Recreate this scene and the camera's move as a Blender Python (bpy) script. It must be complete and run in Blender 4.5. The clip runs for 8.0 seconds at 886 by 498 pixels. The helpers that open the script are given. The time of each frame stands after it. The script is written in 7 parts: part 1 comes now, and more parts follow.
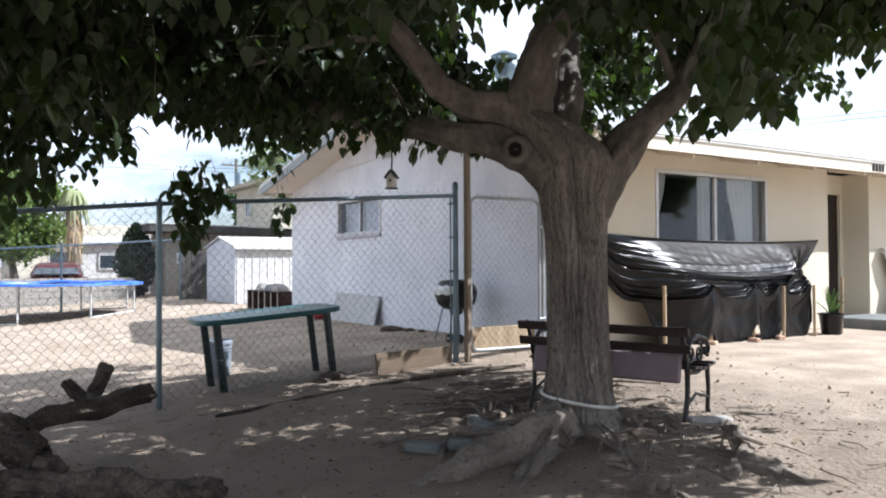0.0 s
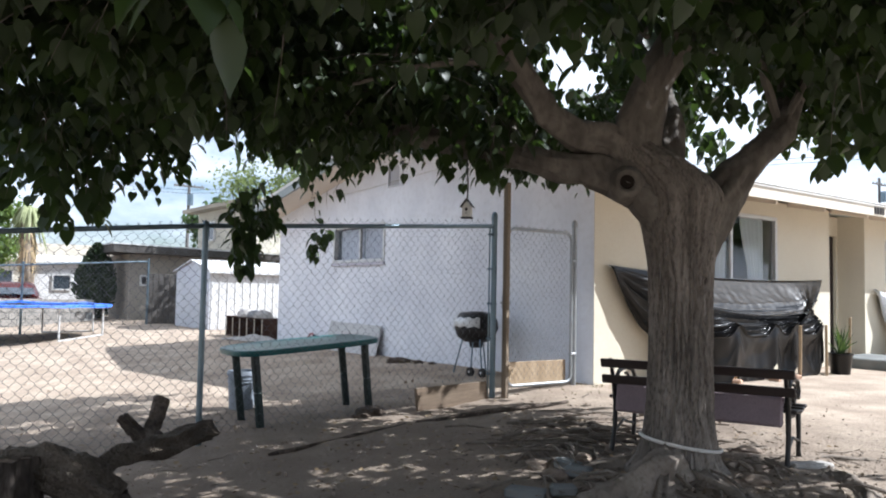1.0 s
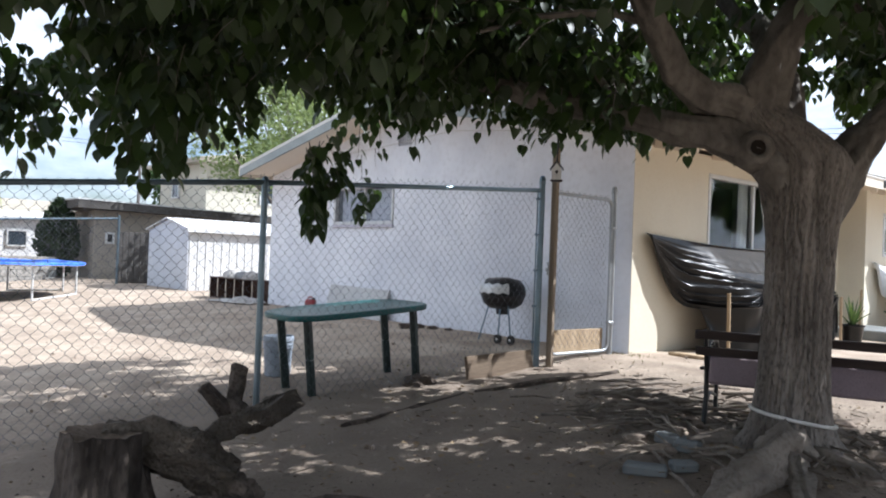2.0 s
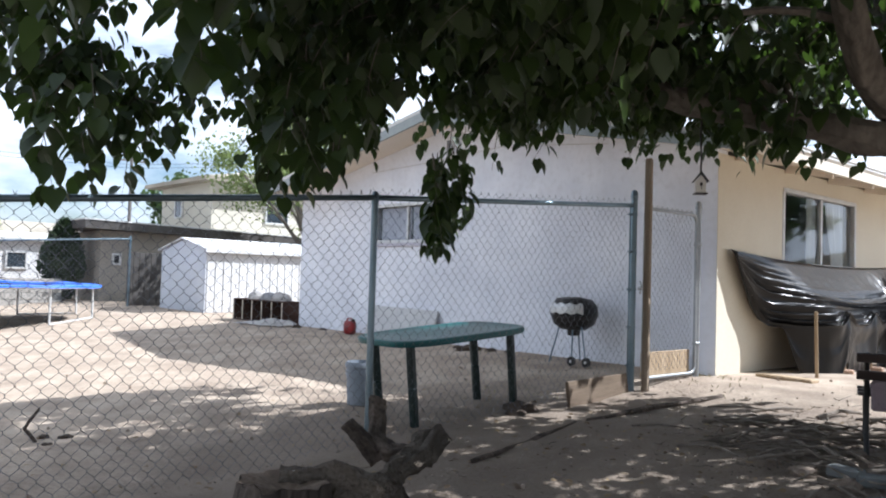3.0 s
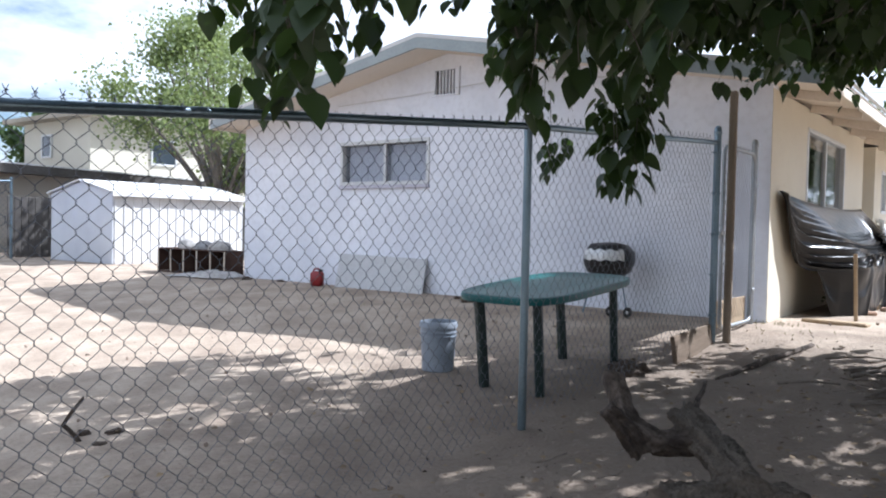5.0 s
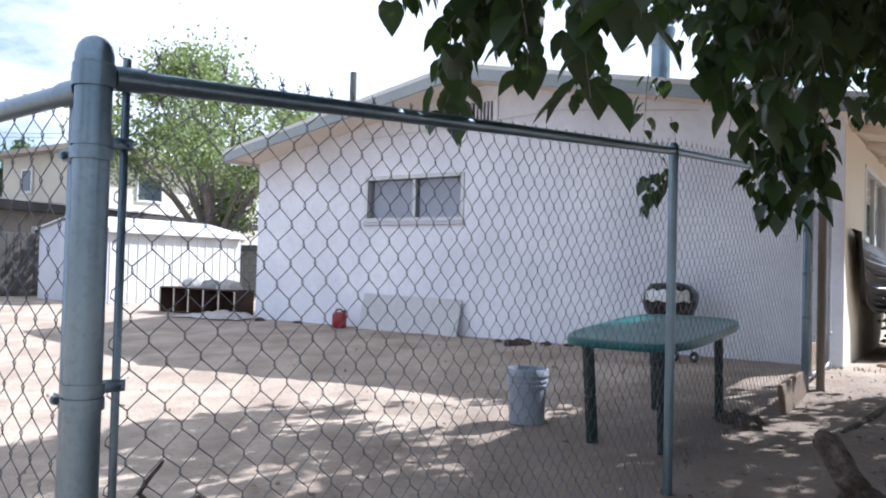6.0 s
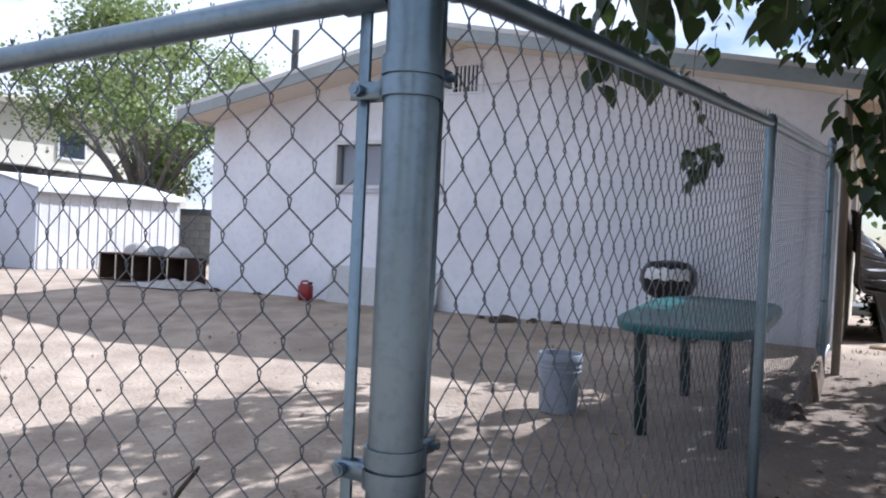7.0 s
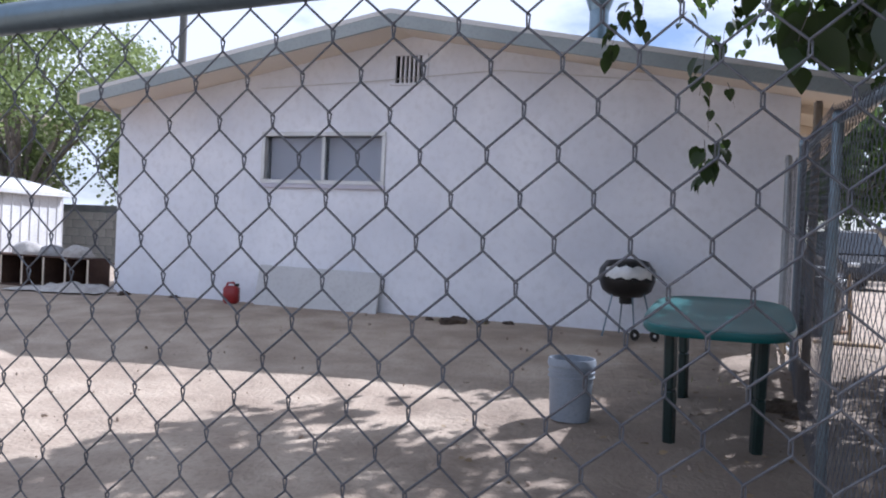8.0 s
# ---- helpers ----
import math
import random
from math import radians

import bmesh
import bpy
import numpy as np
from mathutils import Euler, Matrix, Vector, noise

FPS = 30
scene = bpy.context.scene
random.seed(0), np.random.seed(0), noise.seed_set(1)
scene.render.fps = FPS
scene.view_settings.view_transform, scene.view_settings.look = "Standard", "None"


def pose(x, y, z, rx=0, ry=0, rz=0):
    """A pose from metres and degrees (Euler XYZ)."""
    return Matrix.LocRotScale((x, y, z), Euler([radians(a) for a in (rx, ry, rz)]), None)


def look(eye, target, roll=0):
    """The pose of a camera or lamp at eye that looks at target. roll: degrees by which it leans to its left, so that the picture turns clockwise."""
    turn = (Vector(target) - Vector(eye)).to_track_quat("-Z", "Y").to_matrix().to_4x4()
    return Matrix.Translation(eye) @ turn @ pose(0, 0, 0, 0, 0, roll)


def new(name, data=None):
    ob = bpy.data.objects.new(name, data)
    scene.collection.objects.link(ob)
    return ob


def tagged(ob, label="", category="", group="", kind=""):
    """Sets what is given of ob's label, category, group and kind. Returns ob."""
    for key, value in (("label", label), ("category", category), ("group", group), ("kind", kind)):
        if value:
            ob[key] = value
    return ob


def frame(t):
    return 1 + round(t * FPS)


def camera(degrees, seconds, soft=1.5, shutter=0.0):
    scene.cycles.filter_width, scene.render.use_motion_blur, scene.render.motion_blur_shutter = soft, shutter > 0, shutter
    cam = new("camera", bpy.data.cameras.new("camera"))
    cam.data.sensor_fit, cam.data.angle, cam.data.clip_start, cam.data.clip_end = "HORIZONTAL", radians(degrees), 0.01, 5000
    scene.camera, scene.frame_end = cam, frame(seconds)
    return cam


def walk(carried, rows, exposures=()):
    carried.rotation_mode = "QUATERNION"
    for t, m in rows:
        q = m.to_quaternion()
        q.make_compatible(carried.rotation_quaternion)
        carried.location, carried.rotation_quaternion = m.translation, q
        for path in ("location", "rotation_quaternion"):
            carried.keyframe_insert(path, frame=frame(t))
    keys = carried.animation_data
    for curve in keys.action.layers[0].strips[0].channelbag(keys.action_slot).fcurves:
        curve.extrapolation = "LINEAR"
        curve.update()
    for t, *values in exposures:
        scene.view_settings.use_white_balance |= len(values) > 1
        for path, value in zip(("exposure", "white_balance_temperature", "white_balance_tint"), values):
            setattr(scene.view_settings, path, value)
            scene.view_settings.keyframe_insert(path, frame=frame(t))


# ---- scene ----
cam = camera(59.1, 8.0, soft=2.0)
PATH = [
    (0, (0.088, 2.447, 1.268), (-1.597, 3.523, 1.308), -0.3),
    (0.5, (-0.26, 2.062, 1.296), (-1.892, 3.215, 1.366), -0.6),
    (1, (-0.652, 1.774, 1.292), (-2.252, 2.968, 1.406), 1.1),
    (1.5, (-1.085, 1.465, 1.26), (-2.609, 2.75, 1.42), 2.8),
    (2, (-1.497, 1.189, 1.274), (-3.011, 2.495, 1.3), 2.2),
    (3.5, (-3.011, 0.543, 1.233), (-4.433, 1.942, 1.374), 0.3),
    (4, (-3.56, 0.426, 1.217), (-4.8, 1.992, 1.316), 2.1),
    (4.5, (-4.032, 0.27, 1.236), (-5.284, 1.83, 1.214), 1.6),
    (5.8, (-5.291, 0.03, 1.177), (-6.421, 1.678, 1.104), 0.7),
    (6, (-5.502, 0.058, 1.175), (-6.643, 1.7, 1.222), 1.5),
    (6.5, (-5.939, 0.067, 1.17), (-7.035, 1.738, 1.266), 3.4),
    (7, (-6.373, 0.079, 1.194), (-7.336, 1.831, 1.167), 2.7),
    (7.5, (-6.799, 0.075, 1.188), (-7.697, 1.86, 1.257), 1.0),
    (7.7, (-6.995, 0.103, 1.172), (-7.813, 1.928, 1.193), 3.2),
    (8, (-7.299, 0.093, 1.171), (-7.962, 1.98, 1.151), 2.6),
]
walk(cam, [(t, look(eye, target, roll)) for t, eye, target, roll in PATH], [(0, 1.06, 5680, 10), (4.5, 1.12, 5530, 11), (6, 1.16, 5450, 14), (7, 0.88, 5420, 15), (8, 0.74, 5420, 17)])


# ---- light ----
SUN_WAY = Vector((2.0, 3.0, 3.75)).normalized()
sun_elev = math.asin(SUN_WAY.z)
sun_turn = math.atan2(SUN_WAY.x, SUN_WAY.y)

world = bpy.data.worlds.new("sky")
scene.world = world
world.use_nodes = True
wn = world.node_tree
wn.nodes.clear()
w_out = wn.nodes.new("ShaderNodeOutputWorld")
w_bg = wn.nodes.new("ShaderNodeBackground")
w_sky = wn.nodes.new("ShaderNodeTexSky")
w_sky.sky_type = "NISHITA"
w_sky.sun_disc = False
w_sky.sun_elevation = sun_elev
w_sky.sun_rotation = sun_turn
w_co = wn.nodes.new("ShaderNodeTexCoord")
w_map = wn.nodes.new("ShaderNodeMapping")
w_map.inputs["Scale"].default_value = (1.6, 1.6, 4.2)
w_map.inputs["Location"].default_value = (3.1, 0.4, 0.0)
w_noise = wn.nodes.new("ShaderNodeTexNoise")
w_noise.inputs["Scale"].default_value = 1.7
w_noise.inputs["Detail"].default_value = 7.0
w_noise.inputs["Roughness"].default_value = 0.58
w_ramp = wn.nodes.new("ShaderNodeValToRGB")
w_ramp.color_ramp.elements[0].position = 0.33
w_ramp.color_ramp.elements[0].color = (0, 0, 0, 1)
w_ramp.color_ramp.elements[1].position = 0.50
w_ramp.color_ramp.elements[1].color = (1, 1, 1, 1)
w_mix = wn.nodes.new("ShaderNodeMixRGB")
w_mix.inputs["Color2"].default_value = (9.5, 9.8, 10.2, 1)
w_bg.inputs["Strength"].default_value = 0.066
wn.links.new(w_co.outputs["Generated"], w_map.inputs["Vector"])
wn.links.new(w_map.outputs["Vector"], w_noise.inputs["Vector"])
wn.links.new(w_noise.outputs["Fac"], w_ramp.inputs["Fac"])
wn.links.new(w_ramp.outputs["Color"], w_mix.inputs["Fac"])
wn.links.new(w_sky.outputs["Color"], w_mix.inputs["Color1"])
wn.links.new(w_mix.outputs["Color"], w_bg.inputs["Color"])
wn.links.new(w_bg.outputs["Background"], w_out.inputs["Surface"])

sun = new("sun", bpy.data.lights.new("sun", "SUN"))
sun.data.energy = 5.0
sun.data.angle = radians(0.5)
sun.data.color = (1.0, 0.95, 0.88)
sun.matrix_world = look(SUN_WAY * 50, (0, 0, 0))


# ---- materials ----
def shade(name, c1, c2, rough=0.8, big=1.0, fine=30.0, speck=None, amount=0.25, bump=0.3, depth=0.01, metal=0.0, spec=0.3, vary=0.0, stretch=(1, 1, 1), island=False):
    """A surface of two blended colours, speckled and bumped at a fine scale; scales are per metre."""
    m = bpy.data.materials.new(name)
    m.use_nodes = True
    nt = m.node_tree
    b = nt.nodes["Principled BSDF"]
    co = nt.nodes.new("ShaderNodeTexCoord")
    mp = nt.nodes.new("ShaderNodeMapping")
    mp.inputs["Scale"].default_value = stretch
    nt.links.new(co.outputs["Object"], mp.inputs["Vector"])
    n1 = nt.nodes.new("ShaderNodeTexNoise")
    n1.inputs["Scale"].default_value = big
    n1.inputs["Detail"].default_value = 5
    n2 = nt.nodes.new("ShaderNodeTexNoise")
    n2.inputs["Scale"].default_value = fine
    n2.inputs["Detail"].default_value = 4
    nt.links.new(mp.outputs["Vector"], n1.inputs["Vector"])
    nt.links.new(mp.outputs["Vector"], n2.inputs["Vector"])
    r1 = nt.nodes.new("ShaderNodeValToRGB")
    r1.color_ramp.elements[0].position, r1.color_ramp.elements[1].position = 0.35, 0.65
    r1.color_ramp.elements[0].color, r1.color_ramp.elements[1].color = (*c1, 1), (*c2, 1)
    nt.links.new(n1.outputs["Fac"], r1.inputs["Fac"])
    r2 = nt.nodes.new("ShaderNodeValToRGB")
    r2.color_ramp.elements[0].position, r2.color_ramp.elements[1].position = 0.48, 0.72
    mul = nt.nodes.new("ShaderNodeMath")
    mul.operation = "MULTIPLY"
    mul.inputs[1].default_value = amount
    nt.links.new(n2.outputs["Fac"], r2.inputs["Fac"])
    nt.links.new(r2.outputs["Color"], mul.inputs[0])
    mx = nt.nodes.new("ShaderNodeMixRGB")
    mx.inputs["Color2"].default_value = (*(speck or [0.5 * v for v in c1]), 1)
    nt.links.new(mul.outputs[0], mx.inputs["Fac"])
    nt.links.new(r1.outputs["Color"], mx.inputs["Color1"])
    last = mx.outputs["Color"]
    if vary:
        hs = nt.nodes.new("ShaderNodeHueSaturation")
        mr = nt.nodes.new("ShaderNodeMapRange")
        mr.inputs["To Min"].default_value, mr.inputs["To Max"].default_value = 1 - vary, 1 + vary
        src = nt.nodes.new("ShaderNodeNewGeometry") if island else nt.nodes.new("ShaderNodeObjectInfo")
        nt.links.new(src.outputs["Random Per Island" if island else "Random"], mr.inputs["Value"])
        nt.links.new(mr.outputs[0], hs.inputs["Value"])
        nt.links.new(last, hs.inputs["Color"])
        last = hs.outputs["Color"]
    nt.links.new(last, b.inputs["Base Color"])
    b.inputs["Roughness"].default_value = rough
    b.inputs["Metallic"].default_value = metal
    b.inputs["Specular IOR Level"].default_value = spec
    if bump:
        bp = nt.nodes.new("ShaderNodeBump")
        bp.inputs["Strength"].default_value = bump
        bp.inputs["Distance"].default_value = depth
        nt.links.new(n2.outputs["Fac"], bp.inputs["Height"])
        nt.links.new(bp.outputs["Normal"], b.inputs["Normal"])
    return m


def leafy(name, c1, c2, through_colour, amount=0.35, rough=0.5):
    """Foliage: a glossy blade that lets part of the light through, each leaf its own tone."""
    m = bpy.data.materials.new(name)
    m.use_nodes = True
    nt = m.node_tree
    b = nt.nodes["Principled BSDF"]
    out = nt.nodes["Material Output"]
    geo = nt.nodes.new("ShaderNodeNewGeometry")
    r = nt.nodes.new("ShaderNodeValToRGB")
    r.color_ramp.elements[0].color, r.color_ramp.elements[1].color = (*c1, 1), (*c2, 1)
    nt.links.new(geo.outputs["Random Per Island"], r.inputs["Fac"])
    nt.links.new(r.outputs["Color"], b.inputs["Base Color"])
    b.inputs["Roughness"].default_value = rough
    b.inputs["Specular IOR Level"].default_value = 0.35
    tr = nt.nodes.new("ShaderNodeBsdfTranslucent")
    tr.inputs["Color"].default_value = (*through_colour, 1)
    mx = nt.nodes.new("ShaderNodeMixShader")
    mx.inputs["Fac"].default_value = amount
    nt.links.new(b.outputs[0], mx.inputs[1])
    nt.links.new(tr.outputs[0], mx.inputs[2])
    nt.links.new(mx.outputs[0], out.inputs["Surface"])
    return m


def glass(name, tint=(0.9, 0.95, 0.95), rough=0.02):
    m = bpy.data.materials.new(name)
    m.use_nodes = True
    nt = m.node_tree
    b = nt.nodes["Principled BSDF"]
    b.inputs["Base Color"].default_value = (*tint, 1)
    b.inputs["Roughness"].default_value = rough
    b.inputs["Transmission Weight"].default_value = 1.0
    b.inputs["IOR"].default_value = 1.32
    return m


SAND = shade("sandy_soil", (0.278, 0.22, 0.168), (0.415, 0.342, 0.265), 0.97, 2.2, 34, (0.20, 0.15, 0.115), 0.42, 0.75, 0.022)


def painted_tree_shade(m, foot, reach):
    """Paints ragged crown shade and litter brown into soil round tree and dead wood."""
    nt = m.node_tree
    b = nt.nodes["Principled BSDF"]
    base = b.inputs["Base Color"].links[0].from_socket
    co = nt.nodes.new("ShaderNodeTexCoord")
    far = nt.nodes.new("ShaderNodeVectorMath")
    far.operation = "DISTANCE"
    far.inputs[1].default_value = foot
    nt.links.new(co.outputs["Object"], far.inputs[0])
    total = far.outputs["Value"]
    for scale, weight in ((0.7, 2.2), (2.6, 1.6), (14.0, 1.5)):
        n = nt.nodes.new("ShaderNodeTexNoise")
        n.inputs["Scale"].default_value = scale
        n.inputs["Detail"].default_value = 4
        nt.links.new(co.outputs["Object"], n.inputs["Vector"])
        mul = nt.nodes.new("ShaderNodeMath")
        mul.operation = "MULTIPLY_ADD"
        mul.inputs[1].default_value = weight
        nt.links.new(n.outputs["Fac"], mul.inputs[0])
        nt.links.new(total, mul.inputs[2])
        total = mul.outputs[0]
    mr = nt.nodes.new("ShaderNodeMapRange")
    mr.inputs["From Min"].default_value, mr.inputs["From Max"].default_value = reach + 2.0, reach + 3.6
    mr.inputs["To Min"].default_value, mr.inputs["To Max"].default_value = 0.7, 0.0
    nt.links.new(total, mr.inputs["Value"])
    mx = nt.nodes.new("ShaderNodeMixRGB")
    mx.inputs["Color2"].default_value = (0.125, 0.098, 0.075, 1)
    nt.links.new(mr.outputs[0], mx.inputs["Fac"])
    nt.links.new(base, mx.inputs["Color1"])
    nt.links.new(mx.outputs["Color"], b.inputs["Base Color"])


# Painted shade, centred off the trunk towards the crown's shadow.
painted_tree_shade(SAND, (-4.9, 4.2, 0.2), 3.4)
WHITE_BLOCK = shade("white_painted_block", (0.67, 0.685, 0.735), (0.81, 0.82, 0.86), 0.85, 1.1, 13, (0.60, 0.60, 0.62), 0.4, 0.6, 0.008)
CREAM = shade("cream_stucco", (0.575, 0.525, 0.42), (0.65, 0.60, 0.485), 0.9, 0.6, 60, (0.52, 0.44, 0.31), 0.35, 0.5, 0.005)
TRIM = shade("cream_painted_trim", (0.66, 0.60, 0.50), (0.74, 0.68, 0.58), 0.7, 1.5, 40, (0.45, 0.38, 0.3), 0.35, 0.3, 0.004)
SOFFIT = shade("cream_soffit_boards", (0.70, 0.62, 0.52), (0.76, 0.68, 0.58), 0.85, 1.2, 50, (0.5, 0.42, 0.3), 0.3, 0.2, 0.004)
RAKE = shade("grey_green_rake_paint", (0.27, 0.30, 0.30), (0.33, 0.36, 0.355), 0.7, 1.5, 40, (0.2, 0.21, 0.2), 0.35, 0.3, 0.004)
ROOFING = shade("white_rolled_roofing", (0.55, 0.54, 0.52), (0.66, 0.65, 0.62), 0.9, 0.8, 90, (0.35, 0.33, 0.3), 0.45, 0.5, 0.004)
GALV = shade("galvanised_steel", (0.14, 0.19, 0.225), (0.20, 0.255, 0.295), 0.36, 4, 80, (0.08, 0.10, 0.115), 0.3, 0.12, 0.0008, 0.9, 0.5)
GATE_STEEL = shade("dull_galvanised_tube", (0.27, 0.285, 0.295), (0.36, 0.375, 0.385), 0.42, 5, 90, (0.18, 0.185, 0.19), 0.35, 0.12, 0.0008, 0.6, 0.5)
WIRE = shade("weathered_wire", (0.09, 0.095, 0.11), (0.15, 0.155, 0.17), 0.5, 8, 200, (0.07, 0.065, 0.06), 0.5, 0.0, 0.001, 0.4, 0.4)
WOOD_GREY = shade("weathered_wood", (0.19, 0.15, 0.108), (0.29, 0.235, 0.175), 0.9, 2, 40, (0.14, 0.10, 0.07), 0.7, 0.6, 0.004, stretch=(8, 8, 0.7))
WOOD_TAN = shade("tan_lumber", (0.33, 0.245, 0.155), (0.45, 0.345, 0.23), 0.8, 2, 40, (0.32, 0.21, 0.1), 0.5, 0.4, 0.003, stretch=(8, 8, 0.8))
PLANK_WOOD = shade("weathered_plank", (0.12, 0.088, 0.06), (0.19, 0.142, 0.10), 0.9, 3, 40, (0.10, 0.07, 0.045), 0.6, 0.5, 0.004, stretch=(8, 0.8, 8))
BARK = shade("ridged_bark", (0.145, 0.127, 0.11), (0.245, 0.216, 0.187), 0.95, 5, 60, (0.045, 0.036, 0.03), 0.7, 1.0, 0.012, stretch=(1, 1, 0.4))
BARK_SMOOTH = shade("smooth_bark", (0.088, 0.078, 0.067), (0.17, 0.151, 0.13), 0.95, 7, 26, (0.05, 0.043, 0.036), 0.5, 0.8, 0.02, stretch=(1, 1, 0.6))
DEADWOOD = shade("dead_wood", (0.075, 0.06, 0.046), (0.15, 0.124, 0.096), 0.97, 4, 55, (0.035, 0.026, 0.018), 0.65, 1.0, 0.03)
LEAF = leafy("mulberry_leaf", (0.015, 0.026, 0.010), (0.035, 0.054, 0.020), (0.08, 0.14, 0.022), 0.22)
LEAF_FAR = leafy("elm_leaf", (0.085, 0.125, 0.05), (0.22, 0.265, 0.12), (0.31, 0.38, 0.12), 0.34, 0.6)
LEAF_MID = leafy("shade_tree_leaf", (0.05, 0.09, 0.025), (0.14, 0.20, 0.06), (0.24, 0.34, 0.06), 0.32, 0.6)
LEAF_DARK = leafy("dark_leaf", (0.03, 0.06, 0.025), (0.07, 0.12, 0.045), (0.12, 0.18, 0.04), 0.25, 0.6)
GREEN_PLASTIC = shade("dark_green_plastic", (0.005, 0.075, 0.076), (0.009, 0.10, 0.10), 0.33, 3, 60, (0.014, 0.12, 0.12), 0.3, 0.1, 0.001, 0, 0.35)
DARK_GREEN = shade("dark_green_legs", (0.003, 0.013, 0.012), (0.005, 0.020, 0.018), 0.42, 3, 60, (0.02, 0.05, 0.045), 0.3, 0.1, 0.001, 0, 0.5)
BUCKET = shade("grey_blue_plastic", (0.20, 0.23, 0.27), (0.26, 0.29, 0.33), 0.5, 6, 60, (0.14, 0.15, 0.17), 0.4, 0.1, 0.001, 0, 0.4)
RED = shade("red_plastic", (0.21, 0.013, 0.015), (0.26, 0.018, 0.02), 0.4, 8, 60, (0.3, 0.015, 0.015), 0.3, 0.1, 0.001, 0, 0.5)
BLACK_IRON = shade("black_iron", (0.012, 0.012, 0.013), (0.022, 0.021, 0.02), 0.45, 8, 80, (0.05, 0.035, 0.025), 0.3, 0.2, 0.001, 0.3, 0.5)
DARK_SLAT = shade("dark_stained_slat", (0.022, 0.013, 0.011), (0.038, 0.024, 0.02), 0.5, 5, 40, (0.012, 0.008, 0.007), 0.5, 0.3, 0.002, 0, 0.5, stretch=(0.5, 6, 6))
MAROON = shade("maroon_cushion", (0.22, 0.172, 0.185), (0.27, 0.215, 0.23), 0.85, 3, 120, (0.10, 0.072, 0.078), 0.4, 0.3, 0.002)
BLACK_PLASTIC = shade("black_plastic_sheet", (0.003, 0.003, 0.0035), (0.005, 0.005, 0.0057), 0.30, 3, 18, (0.007, 0.007, 0.008), 0.4, 0.12, 0.004, 0, 0.31)
SHED_WHITE = shade("white_sheet_metal", (0.52, 0.52, 0.52), (0.64, 0.64, 0.64), 0.6, 1.6, 30, (0.36, 0.34, 0.31), 0.45, 0.1, 0.002, 0, 0.4)
DARK_BOARD = shade("dark_brown_board", (0.055, 0.03, 0.022), (0.085, 0.05, 0.036), 0.85, 4, 40, (0.03, 0.018, 0.013), 0.5, 0.3, 0.003)
PALE_BOARD = shade("pale_wood_edge", (0.55, 0.48, 0.38), (0.66, 0.59, 0.48), 0.85, 4, 40, (0.4, 0.33, 0.25), 0.5, 0.3, 0.003)
# Shed sheet metal with the near gable's shade greyed into the colour.
SHED_SHADED = shade("shaded_sheet_metal", (0.50, 0.52, 0.56), (0.58, 0.60, 0.64), 0.6, 1.2, 30, (0.4, 0.4, 0.4), 0.3, 0.1, 0.002, 0, 0.4)
GREY_BOARD = shade("grey_white_panel", (0.50, 0.50, 0.50), (0.58, 0.58, 0.57), 0.8, 1.6, 30, (0.4, 0.39, 0.38), 0.4, 0.2, 0.003)
CONCRETE = shade("grey_concrete", (0.13, 0.14, 0.14), (0.19, 0.20, 0.195), 0.9, 3, 50, (0.2, 0.18, 0.16), 0.5, 0.6, 0.006)
BRICK = shade("pale_brick", (0.42, 0.27, 0.19), (0.52, 0.36, 0.26), 0.9, 5, 60, (0.25, 0.15, 0.1), 0.5, 0.5, 0.004, vary=0.2)
BLUE_VINYL = shade("blue_vinyl", (0.02, 0.10, 0.55), (0.03, 0.15, 0.68), 0.4, 3, 20, (0.2, 0.3, 0.7), 0.3, 0.5, 0.01, 0, 0.5)
DARK_MAT = shade("dark_mesh_mat", (0.02, 0.02, 0.022), (0.03, 0.03, 0.032), 0.7, 4, 90, (0.012, 0.012, 0.012), 0.4, 0.2, 0.002)
ROPE = shade("white_cord", (0.62, 0.60, 0.55), (0.72, 0.70, 0.66), 0.85, 9, 120, (0.4, 0.38, 0.34), 0.5, 0.5, 0.003)
CURTAIN = shade("white_curtain", (0.70, 0.69, 0.66), (0.78, 0.77, 0.74), 0.9, 4, 50, (0.6, 0.58, 0.55), 0.3, 0.1, 0.002)
BLIND = shade("grey_window_blind", (0.50, 0.48, 0.54), (0.56, 0.54, 0.60), 0.85, 3, 50, (0.34, 0.34, 0.36), 0.3, 0.1, 0.002)
# Near-black that stands for the missing light indoors.
UNLIT_DARK = shade("unlit_dark", (0.03, 0.03, 0.03), (0.045, 0.043, 0.04), 0.9, 2, 20)
ALU = shade("grey_aluminium", (0.55, 0.55, 0.54), (0.64, 0.64, 0.63), 0.45, 5, 60, (0.4, 0.4, 0.39), 0.4, 0.1, 0.001, 0.4, 0.5)
GLASS = glass("window_glass", (0.82, 0.86, 0.88), 0.03)
DARK_DOOR = shade("dark_brown_door", (0.018, 0.011, 0.009), (0.03, 0.02, 0.016), 0.5, 4, 40, (0.012, 0.008, 0.006), 0.4, 0.2, 0.002)


